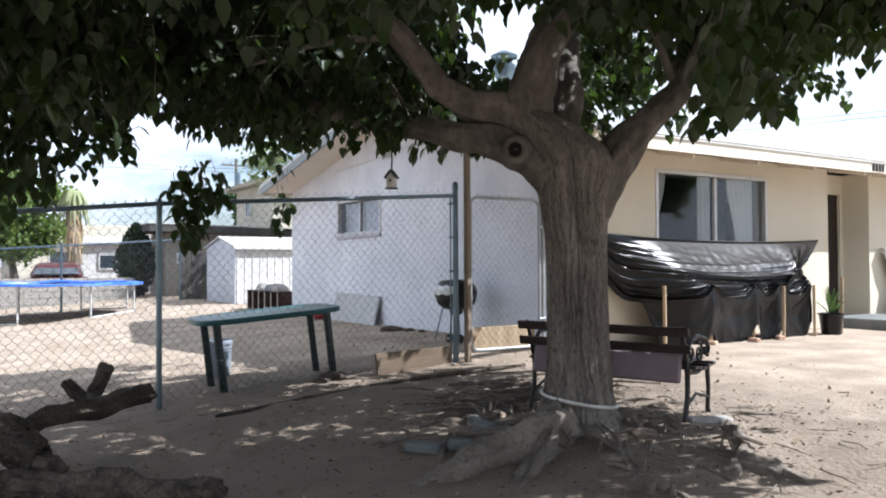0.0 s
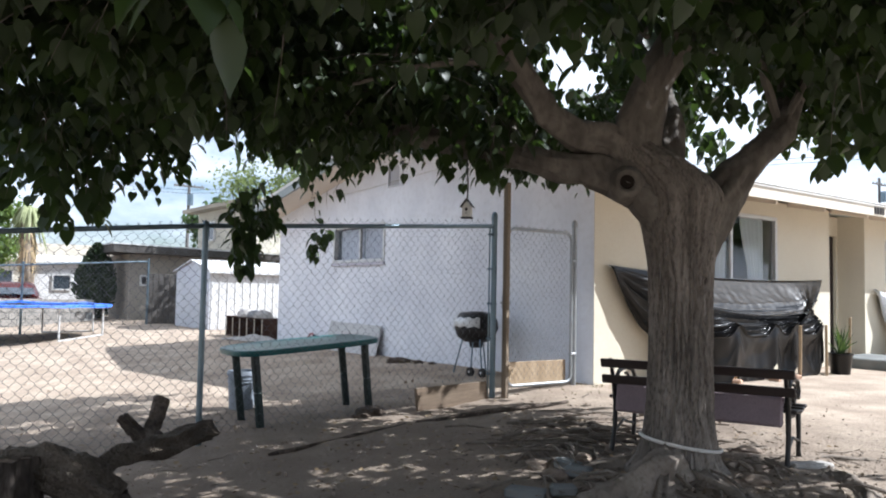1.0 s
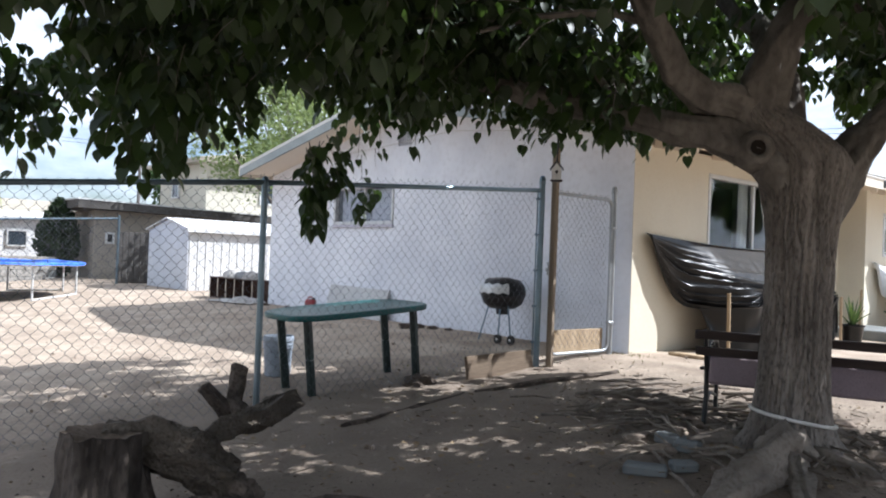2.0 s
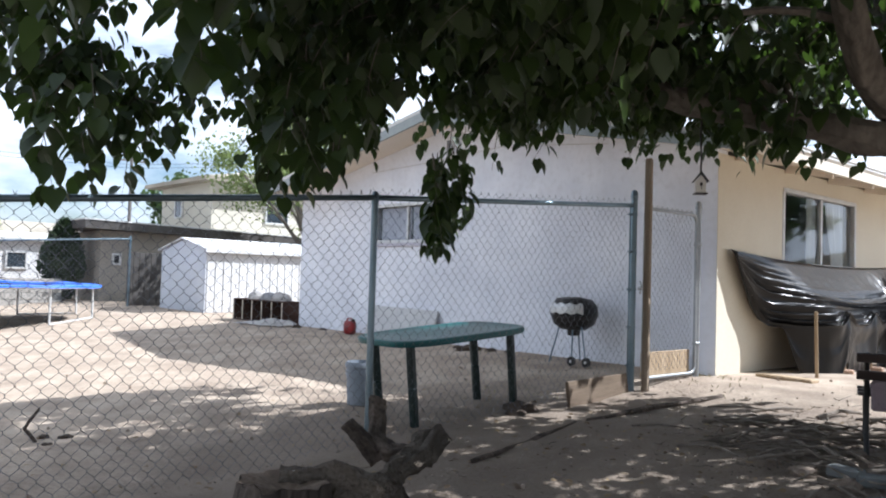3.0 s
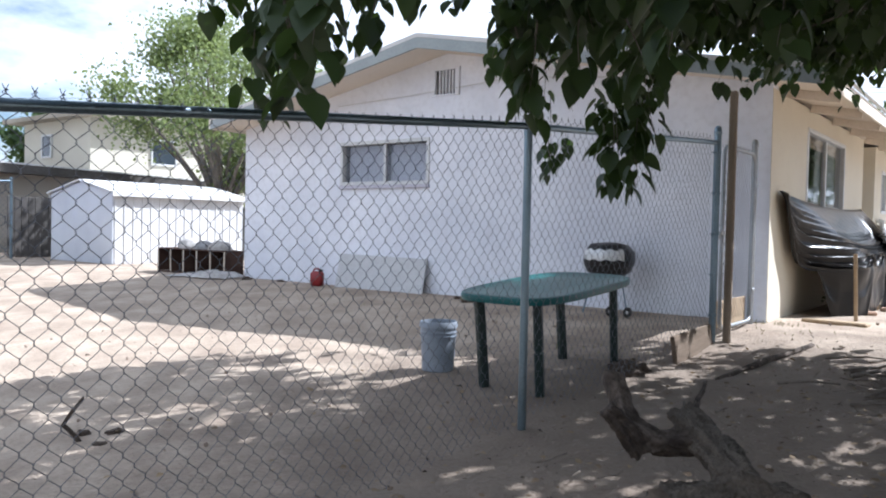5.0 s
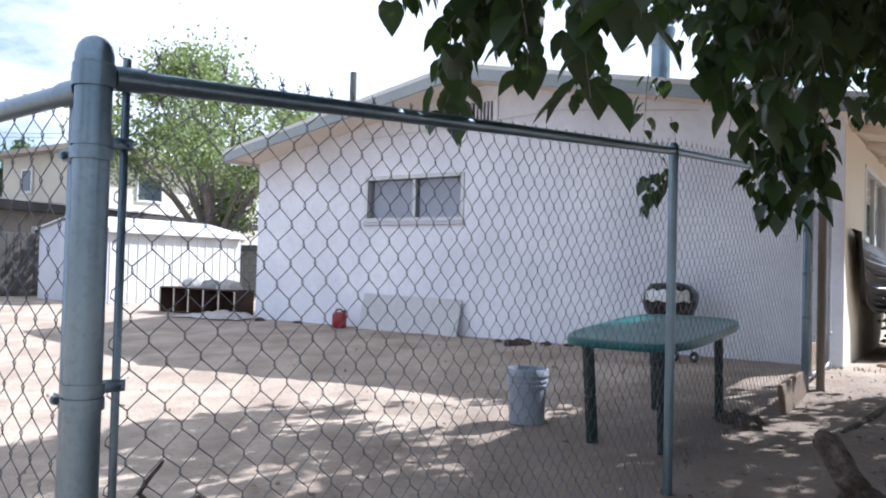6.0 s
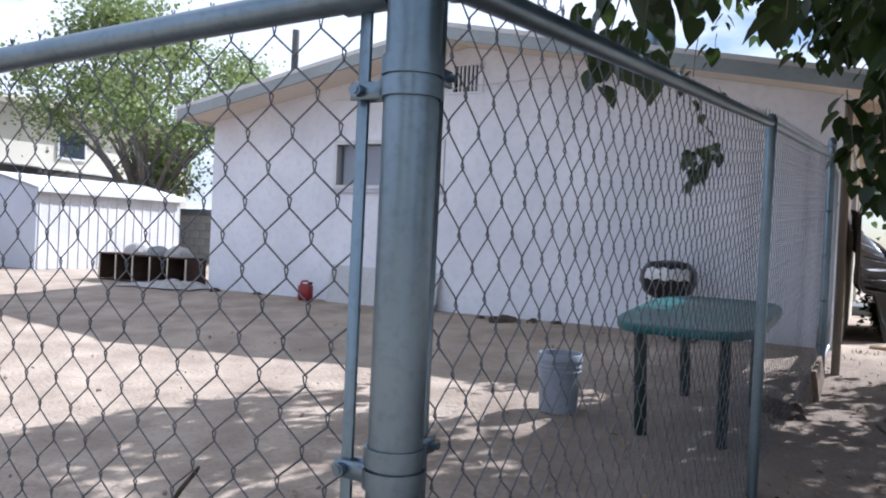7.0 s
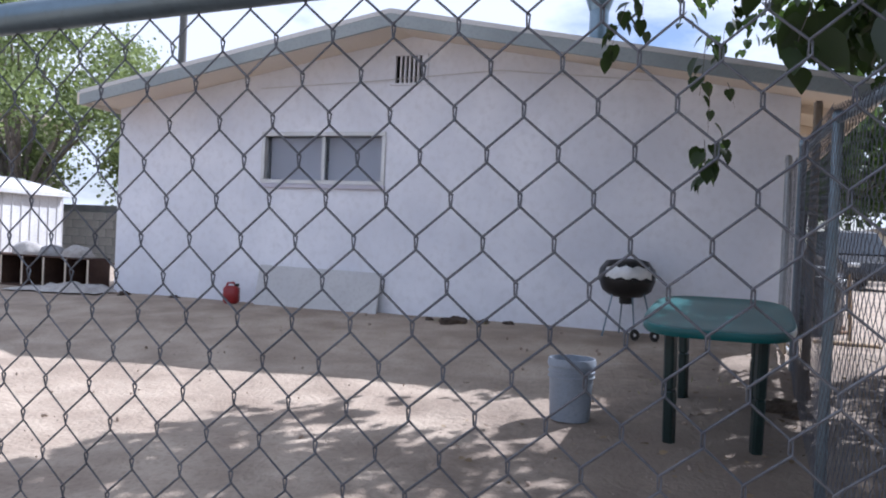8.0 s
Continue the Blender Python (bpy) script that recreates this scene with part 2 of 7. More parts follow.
# ---- mesh helpers ----
class Geo:
    """Collects the faces of one mesh."""

    def __init__(self):
        self.v, self.f = [], []

    def add(self, verts, faces):
        n = len(self.v)
        self.v.extend(tuple(p) for p in verts)
        self.f.extend(tuple(i + n for i in f) for f in faces)
        return self

    def box(self, centre, size, bevel=0.0, turn=None):
        h = [s / 2 for s in size]
        b = min(bevel, 0.45 * min(h) * 2)
        pts, faces, at = [], [], {}
        signs = [(a, c, d) for a in (-1, 1) for c in (-1, 1) for d in (-1, 1)]
        for s in signs:
            for k in range(3 if b else 1):
                at[s, k] = len(pts)
                pts.append([s[i] * (h[i] - (b if b and i != k else 0)) for i in range(3)])
        key = (lambda s, k: at[s, k]) if b else (lambda s, k: at[s, 0])
        for k in range(3):
            i, j = (k + 1) % 3, (k + 2) % 3
            for s in (-1, 1):
                ring = []
                for a, c in ((-1, -1), (1, -1), (1, 1), (-1, 1)):
                    sg = [0, 0, 0]
                    sg[k], sg[i], sg[j] = s, a, c
                    ring.append(key(tuple(sg), k))
                faces.append(ring if s > 0 else ring[::-1])
        if b:
            for k in range(3):
                i, j = (k + 1) % 3, (k + 2) % 3
                for a in (-1, 1):
                    for c in (-1, 1):
                        lo, hi = [0, 0, 0], [0, 0, 0]
                        lo[i] = hi[i] = a
                        lo[j] = hi[j] = c
                        lo[k], hi[k] = -1, 1
                        lo, hi = tuple(lo), tuple(hi)
                        q = [at[lo, i], at[hi, i], at[hi, j], at[lo, j]]
                        faces.append(q if a * c < 0 else q[::-1])
            for s in signs:
                q = [at[s, 0], at[s, 1], at[s, 2]]
                faces.append(q if s[0] * s[1] * s[2] > 0 else q[::-1])
        m = turn if turn is not None else Matrix.Identity(3)
        c = Vector(centre)
        return self.add([c + m @ Vector(p) for p in pts], faces)

    def tube(self, pts, radii, n=8, cap=True, wobble=0.0, seed=0):
        """A round rod along points; radii: one, or one a point."""
        pts = [Vector(p) for p in pts]
        if not isinstance(radii, (list, tuple)):
            radii = [radii] * len(pts)
        ways = [(pts[min(i + 1, len(pts) - 1)] - pts[max(i - 1, 0)]).normalized() for i in range(len(pts))]
        u = ways[0].orthogonal().normalized()
        rings = []
        for i, (p, w, r) in enumerate(zip(pts, ways, radii)):
            u = (u - w * u.dot(w)).normalized()
            s = w.cross(u)
            ring = []
            for k in range(n):
                a = 2 * math.pi * k / n
                d = u * math.cos(a) + s * math.sin(a)
                rr = r
                if wobble:
                    low = noise.noise(Vector((p.x * 3 + d.x * 1.7 + seed, p.y * 3 + d.y * 1.7, p.z * 3 + d.z * 1.7)))
                    high = noise.noise(Vector((p.x * 4 + d.x * 7 + seed, p.y * 4 + d.y * 7, p.z * 4 + d.z * 7)))
                    rr = r * (1 + wobble * low + wobble * 0.45 * high)
                ring.append(p + d * rr)
            rings.append(ring)
        faces = []
        for i in range(len(rings) - 1):
            for k in range(n):
                k2 = (k + 1) % n
                faces.append((i * n + k, i * n + k2, (i + 1) * n + k2, (i + 1) * n + k))
        if cap:
            faces.append(tuple(range(n))[::-1])
            faces.append(tuple((len(rings) - 1) * n + k for k in range(n)))
        return self.add([p for r in rings for p in r], faces)

    def lathe(self, profile, n=24, centre=(0, 0, 0), close=False):
        """Turns (radius, z) pairs about the upright axis."""
        c = Vector(centre)
        verts = [c + Vector((r * math.cos(2 * math.pi * k / n), r * math.sin(2 * math.pi * k / n), z)) for r, z in profile for k in range(n)]
        faces = [(i * n + k, i * n + (k + 1) % n, (i + 1) * n + (k + 1) % n, (i + 1) * n + k) for i in range(len(profile) - 1) for k in range(n)]
        if close:
            faces += [tuple(range(n))[::-1], tuple((len(profile) - 1) * n + k for k in range(n))]
        return self.add(verts, faces)

    def prism(self, outline, lo, hi, axis=2):
        """An outline of 2D points drawn out along an axis from lo to hi."""
        n = len(outline)

        def place(a, b, c):
            return ((c, a, b), (a, c, b), (a, b, c))[axis]

        verts = [place(a, b, lo) for a, b in outline] + [place(a, b, hi) for a, b in outline]
        faces = [tuple(range(n))[::-1], tuple(range(n, 2 * n))] + [(i, (i + 1) % n, n + (i + 1) % n, n + i) for i in range(n)]
        return self.add(verts, faces)

    def weld(self):
        """Joins the corners that fall together."""
        seen, at, verts = {}, [], []
        for v in self.v:
            key = tuple(round(c, 4) for c in v)
            if key not in seen:
                seen[key] = len(verts)
                verts.append(v)
            at.append(seen[key])
        self.v, self.f = verts, [tuple(at[i] for i in f) for f in self.f]
        return self

    def mesh(self, name, material, smooth=False, tidy=True):
        me = bpy.data.meshes.new(name)
        me.from_pydata(self.v, [], self.f)
        if tidy:
            bm = bmesh.new()
            bm.from_mesh(me)
            bmesh.ops.recalc_face_normals(bm, faces=bm.faces)
            bm.to_mesh(me)
            bm.free()
        me.materials.append(material)
        if smooth:
            me.shade_smooth()
            me.set_sharp_from_angle(angle=radians(50))
        return me


def thing(name, at, label, category, turn=0.0, group="", kind=""):
    """A top-level Empty at its base, to which parts are added in local metres."""
    ob = new(name)
    ob.empty_display_size = 0.1
    ob.matrix_basis = pose(*at, 0, 0, turn)
    return tagged(ob, label, category, group, kind)


def part(name, geo, material, parent, label="", smooth=False, tidy=True, at=None):
    ob = new(name, geo.mesh(name, material, smooth, tidy))
    ob.parent = parent
    if at is not None:
        ob.location = at
    return tagged(ob, label)


def alone(name, geo, material, label, category, at=(0, 0, 0), turn=0.0, group="", kind="", smooth=False, tidy=True):
    """A top-level thing of one mesh."""
    ob = new(name, geo.mesh(name, material, smooth, tidy))
    ob.matrix_basis = pose(*at, 0, 0, turn)
    return tagged(ob, label, category, group, kind)


def soil(x, y):
    """The height of the ground."""
    t = min(max((y + 4.0) / 12.0, 0.0), 1.0)
    z = -0.474 + 0.792 * t
    d = math.hypot(x + 3.7, y - 5.9)
    z += 0.07 * math.exp(-((d / 0.75) ** 2))
    return z


# ---- ground ----
def spread(lo, hi, step, far, grow=1.28):
    line = [lo + i * step for i in range(int(round((hi - lo) / step)) + 1)]
    s, x = step, line[-1]
    while x < far:
        s *= grow
        x += s
        line.append(x)
    s, x = step, line[0]
    while x > -far:
        s *= grow
        x -= s
        line.insert(0, x)
    return line


def build_ground():
    xs, ys = spread(-13.0, 1.5, 0.07, 900), spread(-1.0, 10.5, 0.07, 900)
    verts = []
    for y in ys:
        for x in xs:
            z = soil(x, y)
            if -40 < x < 20 and -20 < y < 40:
                near = noise.noise(Vector((x * 0.5, y * 0.5, 0))) * 0.03
                clod = noise.noise(Vector((x * 2.6, y * 2.6, 3))) * 0.018 + noise.noise(Vector((x * 6, y * 6, 5))) * 0.011
                z += (near + clod) * (0.4 if y > 7.6 else 1.0)
            verts.append((x, y, z))
    w = len(xs)
    faces = [(j * w + i, j * w + i + 1, (j + 1) * w + i + 1, (j + 1) * w + i) for j in range(len(ys) - 1) for i in range(w - 1)]
    g = Geo()
    g.v, g.f = verts, faces
    return alone("ground", g, SAND, "bare sandy desert soil, trampled and uneven", "ground", kind="structure", smooth=True, tidy=False)


build_ground()

# ---- house ----
HX0, HX1, HY0, HY1 = -14.73, -6.61, 8.32, 17.2   # outer faces of the walls
RIDGE_X, RIDGE_Z, EAVE_F, EAVE_B, RAKE_Y = -10.67, 3.60, -6.04, -14.78, 7.66
SLOPE_F, SLOPE_B = 0.188, 0.188
house = thing("house", (0, 0, 0), "low gabled house with white side wall and cream front", "house")


def roof_top(x):
    return RIDGE_Z - (SLOPE_F * (x - RIDGE_X) if x > RIDGE_X else SLOPE_B * (RIDGE_X - x))


def wall_with_holes(axis, face, depth, a0, a1, z0, z1, holes):
    """A straight wall whose outer face lies at face, drawn inward by depth, with openings (a, a, z, z)."""
    g = Geo()
    cuts = sorted({a0, a1, *[h[0] for h in holes], *[h[1] for h in holes]})
    rises = sorted({z0, z1, *[h[2] for h in holes], *[h[3] for h in holes]})

    def solid(i, j):
        if not (0 <= i < len(cuts) - 1 and 0 <= j < len(rises) - 1):
            return False
        return not any(h[0] <= cuts[i] and h[1] >= cuts[i + 1] and h[2] <= rises[j] and h[3] >= rises[j + 1] for h in holes)

    def spot(a, d, z):
        return (d, a, z) if axis == "y" else (a, d, z)

    near, far = face, face + depth
    for i in range(len(cuts) - 1):
        for j in range(len(rises) - 1):
            if not solid(i, j):
                continue
            a, b, lo, hi = cuts[i], cuts[i + 1], rises[j], rises[j + 1]
            for d in (near, far):
                g.add([spot(a, d, lo), spot(b, d, lo), spot(b, d, hi), spot(a, d, hi)], [(0, 1, 2, 3)])
            for (di, dj), (p, q) in (((-1, 0), ((a, lo), (a, hi))), ((1, 0), ((b, lo), (b, hi))), ((0, -1), ((a, lo), (b, lo))), ((0, 1), ((a, hi), (b, hi)))):
                if not solid(i + di, j + dj):
                    g.add([spot(p[0], near, p[1]), spot(q[0], near, q[1]), spot(q[0], far, q[1]), spot(p[0], far, p[1])], [(0, 1, 2, 3)])
    return g.weld()


# side wall with its gable
WIN = (-12.55, -10.96, 1.80, 2.37)
VENT = (-10.92, -10.46, 2.92, 3.28)
g = wall_with_holes("x", HY0, 0.2, HX0, HX1, 0.0, 2.66, [WIN])
part("side_wall", g, WHITE_BLOCK, house, "white painted block side wall")
g = Geo()
for lo, hi, a, b in ((HX0, VENT[0], 0, 0), (VENT[1], HX1, 0, 0), (VENT[0], VENT[1], VENT[2], VENT[3])):
    def under(x):
        return roof_top(x) - 0.13
    xs = [lo] + ([RIDGE_X] if lo < RIDGE_X < hi else []) + [hi]
    if a:
        g.prism([(lo, 2.66), (hi, 2.66), (hi, a), (lo, a)], HY0, HY0 + 0.2, 1)
        g.prism([(lo, b), (hi, b)] + [(x, under(x)) for x in reversed(xs)], HY0, HY0 + 0.2, 1)
    else:
        g.prism([(lo, 2.66), (hi, 2.66)] + [(x, under(x)) for x in reversed(xs)], HY0, HY0 + 0.2, 1)
part("gable", g.weld(), WHITE_BLOCK, house, "white painted gable")
# front wall, with the recess of the entrance
FWIN = (9.86, 12.03, 1.54, 2.42)
SWIN = (15.35, 15.85, 1.62, 2.3)
TWIN = (16.3, 16.75, 1.62, 2.3)
ENTRY = (13.51, 14.62)
DOOR_Z = 2.35
g = wall_with_holes("y", HX1, -0.2, HY0 + 0.2, ENTRY[0], 0.0, 2.66, [FWIN])
part("front_wall", g, CREAM, house, "cream stucco front wall")
part("corner_render", Geo().box((HX1 + 0.002, HY0 + 0.1, 1.33), (0.006, 0.2, 2.66), 0.001), CREAM, house)
g = wall_with_holes("y", HX1, -0.2, ENTRY[1], HY1, 0.0, 2.66, [SWIN, TWIN])
part("front_wall", g, CREAM, house, "cream stucco front wall")
g = Geo().box((HX1 - 0.75, ENTRY[0] - 0.1, 1.33), (1.1, 0.2, 2.66)).box((HX1 - 0.75, ENTRY[1] + 0.1, 1.33), (1.1, 0.2, 2.66))
part("recess_wall", g, CREAM, house)
g = wall_with_holes("y", HX1 - 0.43, -0.2, ENTRY[0], ENTRY[1], 0.0, 2.66, [(13.64, 14.55, 0.42, DOOR_Z)])
part("recess_wall", g, CREAM, house)
part("back_wall", Geo().box((HX0 + 0.1, (HY0 + HY1) / 2 + 0.1, 1.33), (0.2, HY1 - HY0 - 0.2, 2.66)), WHITE_BLOCK, house)
g = Geo().prism([(HX0 + 0.2, 0.0), (HX1 - 0.2, 0.0), (HX1 - 0.2, 2.66), (RIDGE_X, 3.45), (HX0 + 0.2, 2.66)], HY1 - 0.2, HY1, 1)
part("far_wall", g, CREAM, house)
door = part("door", Geo().box((HX1 - 0.49, 14.095, (0.42 + DOOR_Z) / 2), (0.05, 0.90, DOOR_Z - 0.43), 0.008), DARK_DOOR, house, "dark brown entrance door")
part("door_knob", Geo().lathe([(0.0, -0.03), (0.03, -0.02), (0.035, 0.0), (0.03, 0.02), (0.0, 0.03)], 12, (HX1 - 0.44, 13.76, 1.35)), ALU, door)
# Added partition; its near-black paints an unlit room behind the front window.
part("unlit_backdrop", Geo().box((HX1 - 1.6, 11.0, 1.5), (0.1, 4.4, 2.2)), UNLIT_DARK, house)
part("ceiling", Geo().box(((HX0 + HX1) / 2 - 0.3, (HY0 + HY1) / 2, 2.62), (HX1 - HX0 - 1.05, HY1 - HY0 - 0.45, 0.04)), CURTAIN, house)
part("floor_slab", Geo().box(((HX0 + HX1) / 2, (HY0 + HY1) / 2, 0.30), (HX1 - HX0 - 0.45, HY1 - HY0 - 0.45, 0.24)), CONCRETE, house)


# roof slabs, fascia and rake boards
def roof_slab(x_ridge, x_eave, y0, y1):
    up, th = 0.0, 0.05
    a, b = roof_top(x_ridge), roof_top(x_eave)
    return Geo().prism([(x_ridge, a), (x_eave, b), (x_eave, b - th), (x_ridge, a - th)], y0, y1, 1)


part("roof", roof_slab(RIDGE_X, EAVE_F, RAKE_Y, HY1 + 0.5), ROOFING, house, "low-pitched pale rolled roofing")
part("roof", roof_slab(RIDGE_X, EAVE_B, RAKE_Y, HY1 + 0.5), ROOFING, house, "low-pitched pale rolled roofing")
for x_eave in (EAVE_F, EAVE_B):
    a, b = roof_top(RIDGE_X) - 0.053, roof_top(x_eave) - 0.053
    g = Geo().prism([(RIDGE_X, a), (x_eave, b), (x_eave, b - 0.075), (RIDGE_X, a - 0.075)], RAKE_Y + 0.045, HY1 + 0.45, 1)
    part("soffit", g, SOFFIT, house, "cream boarded eave underside")
    s = 1 if x_eave > RIDGE_X else -1
    for y in (RAKE_Y + 0.02, HY1 + 0.48):
        a2, b2 = roof_top(RIDGE_X) - 0.052, roof_top(x_eave) - 0.052
        g = Geo().prism([(RIDGE_X, a2), (x_eave, b2), (x_eave, b2 - 0.13), (RIDGE_X, a2 - 0.13)], y - 0.018, y + 0.018, 1)
        part("rake_board", g, RAKE, house, "grey-green painted rake board")
    g = Geo().box((x_eave + s * 0.018, (RAKE_Y + HY1 + 0.5) / 2, b - 0.05), (0.035, HY1 + 0.5 - RAKE_Y, 0.15), 0.004)
    part("fascia", g, TRIM, house, "cream painted fascia board")
    # exposed rafter tails under the eaves
    y = HY0 + 0.35
    while y < HY1:
        xw = HX1 if s > 0 else HX0
        z = roof_top((xw + x_eave) / 2) - 0.175
        tilt = Matrix.Rotation(math.atan(SLOPE_F) * s, 3, "Y")
        part("rafter_tail", Geo().box(((xw + x_eave) / 2, y, z), (abs(x_eave - xw) - 0.02, 0.045, 0.09), 0.004, tilt), SOFFIT, house)
        y += 1.22
drip = Geo().box((EAVE_F + 0.045, (RAKE_Y + HY1 + 0.5) / 2, roof_top(EAVE_F) + 0.002), (0.05, HY1 + 0.5 - RAKE_Y, 0.018), 0.004)
part("drip_edge", drip, ALU, house)


def side_window():
    x0, x1, z0, z1 = WIN
    cx, cz = (x0 + x1) / 2, (z0 + z1) / 2
    w = new("window")
    w.parent = house
    f = Geo()
    for z in (z0, z1):
        f.box((cx, HY0 + 0.03, z), (x1 - x0 + 0.05, 0.11, 0.05), 0.006)
    for x in (x0, x1):
        f.box((x, HY0 + 0.03, cz), (0.05, 0.10, z1 - z0 - 0.052), 0.006)
    part("frame", f, ALU, w, "grey aluminium window frame")
    part("mullion", Geo().box((cx, HY0 + 0.05, cz), (0.045, 0.05, z1 - z0 - 0.056), 0.004), ALU, w)
    # The sill takes the blind's grey as painted shadow.
    part("sill", Geo().box((cx, HY0 - 0.005, z0 - 0.052), (x1 - x0 + 0.07, 0.07, 0.05), 0.008), BLIND, w, "sill with shadow grey painted in")
    for a, b in ((x0 + 0.027, cx - 0.024), (cx + 0.024, x1 - 0.027)):
        p = part("pane", Geo().box(((a + b) / 2, HY0 + 0.06, cz), (b - a, 0.006, z1 - z0 - 0.06)), GLASS, w)
        p.visible_shadow = False
        part("blind", Geo().box(((a + b) / 2, HY0 + 0.14, cz), (b - a, 0.012, z1 - z0 - 0.06)), BLIND, w, "closed grey blind")


side_window()


def gable_vent():
    x0, x1, z0, z1 = VENT
    v = new("gable_vent")
    v.parent = house
    cx, cz = (x0 + x1) / 2, (z0 + z1) / 2
    f = Geo()
    for z in (z0 + 0.012, z1 - 0.012):
        f.box((cx, HY0 - 0.002, z), (x1 - x0, 0.05, 0.024), 0.004)
    for x in (x0 + 0.035, x1 - 0.035):
        f.box((x, HY0 - 0.002, cz), (0.07, 0.05, z1 - z0 - 0.05), 0.004)
    part("frame", f, WHITE_BLOCK, v)
    # Near-black board paints the darkness behind the slats.
    part("backing", Geo().box((cx, HY0 + 0.1, cz), (x1 - x0 - 0.01, 0.02, z1 - z0 - 0.01)), UNLIT_DARK, v)
    for i in range(5):
        x = x0 + 0.07 + (i + 1) * (x1 - x0 - 0.14) / 6
        part("slat", Geo().box((x, HY0 + 0.012, cz), (0.022, 0.03, z1 - z0 - 0.05), 0.003), WHITE_BLOCK, v)


gable_vent()


def front_window(opening, bars, curtain):
    y0, y1, z0, z1 = opening
    cy, cz = (y0 + y1) / 2, (z0 + z1) / 2
    w = new("window")
    w.parent = house
    f = Geo()
    for z in (z0, z1):
        f.box((HX1 - 0.03, cy, z), (0.09, y1 - y0 + 0.04, 0.05), 0.006)
    for y in (y0, y1):
        f.box((HX1 - 0.03, y, cz), (0.085, 0.05, z1 - z0 - 0.052), 0.006)
    part("frame", f, ALU, w, "grey aluminium window frame")
    for y in bars:
        part("mullion", Geo().box((HX1 - 0.045, y, cz), (0.05, 0.05, z1 - z0 - 0.056), 0.004), ALU, w)
    edges = [y0 + 0.026, *[b for y in bars for b in (y - 0.027, y + 0.027)], y1 - 0.026]
    for a, b in zip(edges[::2], edges[1::2]):
        p = part("pane", Geo().box((HX1 - 0.05, (a + b) / 2, cz), (0.006, b - a, z1 - z0 - 0.06)), GLASS, w)
        p.visible_shadow = False
    for a, b, drawn in curtain:
        g = Geo()
        n, rows, verts, faces = 40, 8, [], []
        for j in range(rows + 1):
            v = j / rows
            for i in range(n + 1):
                u = i / n
                squeeze = 1 - drawn * math.sin(v * math.pi / 2) ** 2
                y = a + (b - a) * u * squeeze if drawn >= 0 else b - (b - a) * (1 - u) * (1 + drawn * math.sin(v * math.pi / 2) ** 2)
                verts.append((HX1 - 0.115 + 0.022 * math.sin(u * 34), y, z1 - v * (z1 - z0)))
        faces = [(j * (n + 1) + i, j * (n + 1) + i + 1, (j + 1) * (n + 1) + i + 1, (j + 1) * (n + 1) + i) for j in range(rows) for i in range(n)]
        g.add(verts, faces)
        part("curtain", g, CURTAIN, w, "white gathered curtain", smooth=True)


front_window(FWIN, [11.0], [(9.88, 10.12, 0.75), (10.74, 10.97, 0.02), (11.32, 11.86, -0.35)])
front_window(SWIN, [], [(15.38, 15.82, 0.1)])
front_window(TWIN, [], [(16.33, 16.7, 0.1)])


# roof pipes
def roof_pipe(at, r, h, hood):
    z = roof_top(at[0])
    p = thing("roof_vent_pipe", (at[0], at[1], z), "grey sheet metal roof vent pipe", "vent pipe")
    part("pipe", Geo().lathe([(r, -0.06), (r, h)], 20, close=True), GALV, p, smooth=True)
    if hood:
        part("collar", Geo().lathe([(r + 0.004, h - 0.2), (r * 1.5, h - 0.05), (r * 1.5, h), (r + 0.01, h)], 20), GALV, p, smooth=True)
        part("hood", Geo().lathe([(r * 1.7, h + 0.1), (r * 1.75, h + 0.13), (r * 0.6, h + 0.2), (0.0, h + 0.21)], 20), GALV, p, smooth=True)
        for k in range(4):
            a = k * math.pi / 2
            part("strap", Geo().box((r * 1.2 * math.cos(a), r * 1.2 * math.sin(a), h + 0.05), (0.02, 0.02, 0.12)), GALV, p)


roof_pipe((-8.7, 9.1), 0.11, 0.85, True)


# ---- chain-link fence ----
FX, CORNER_Y, LINE_Y, GATE_Y = -6.857, 0.865, 3.99, 6.93
LX = -6.815
LATCH_Y, HINGE_Y = 7.07, 8.11


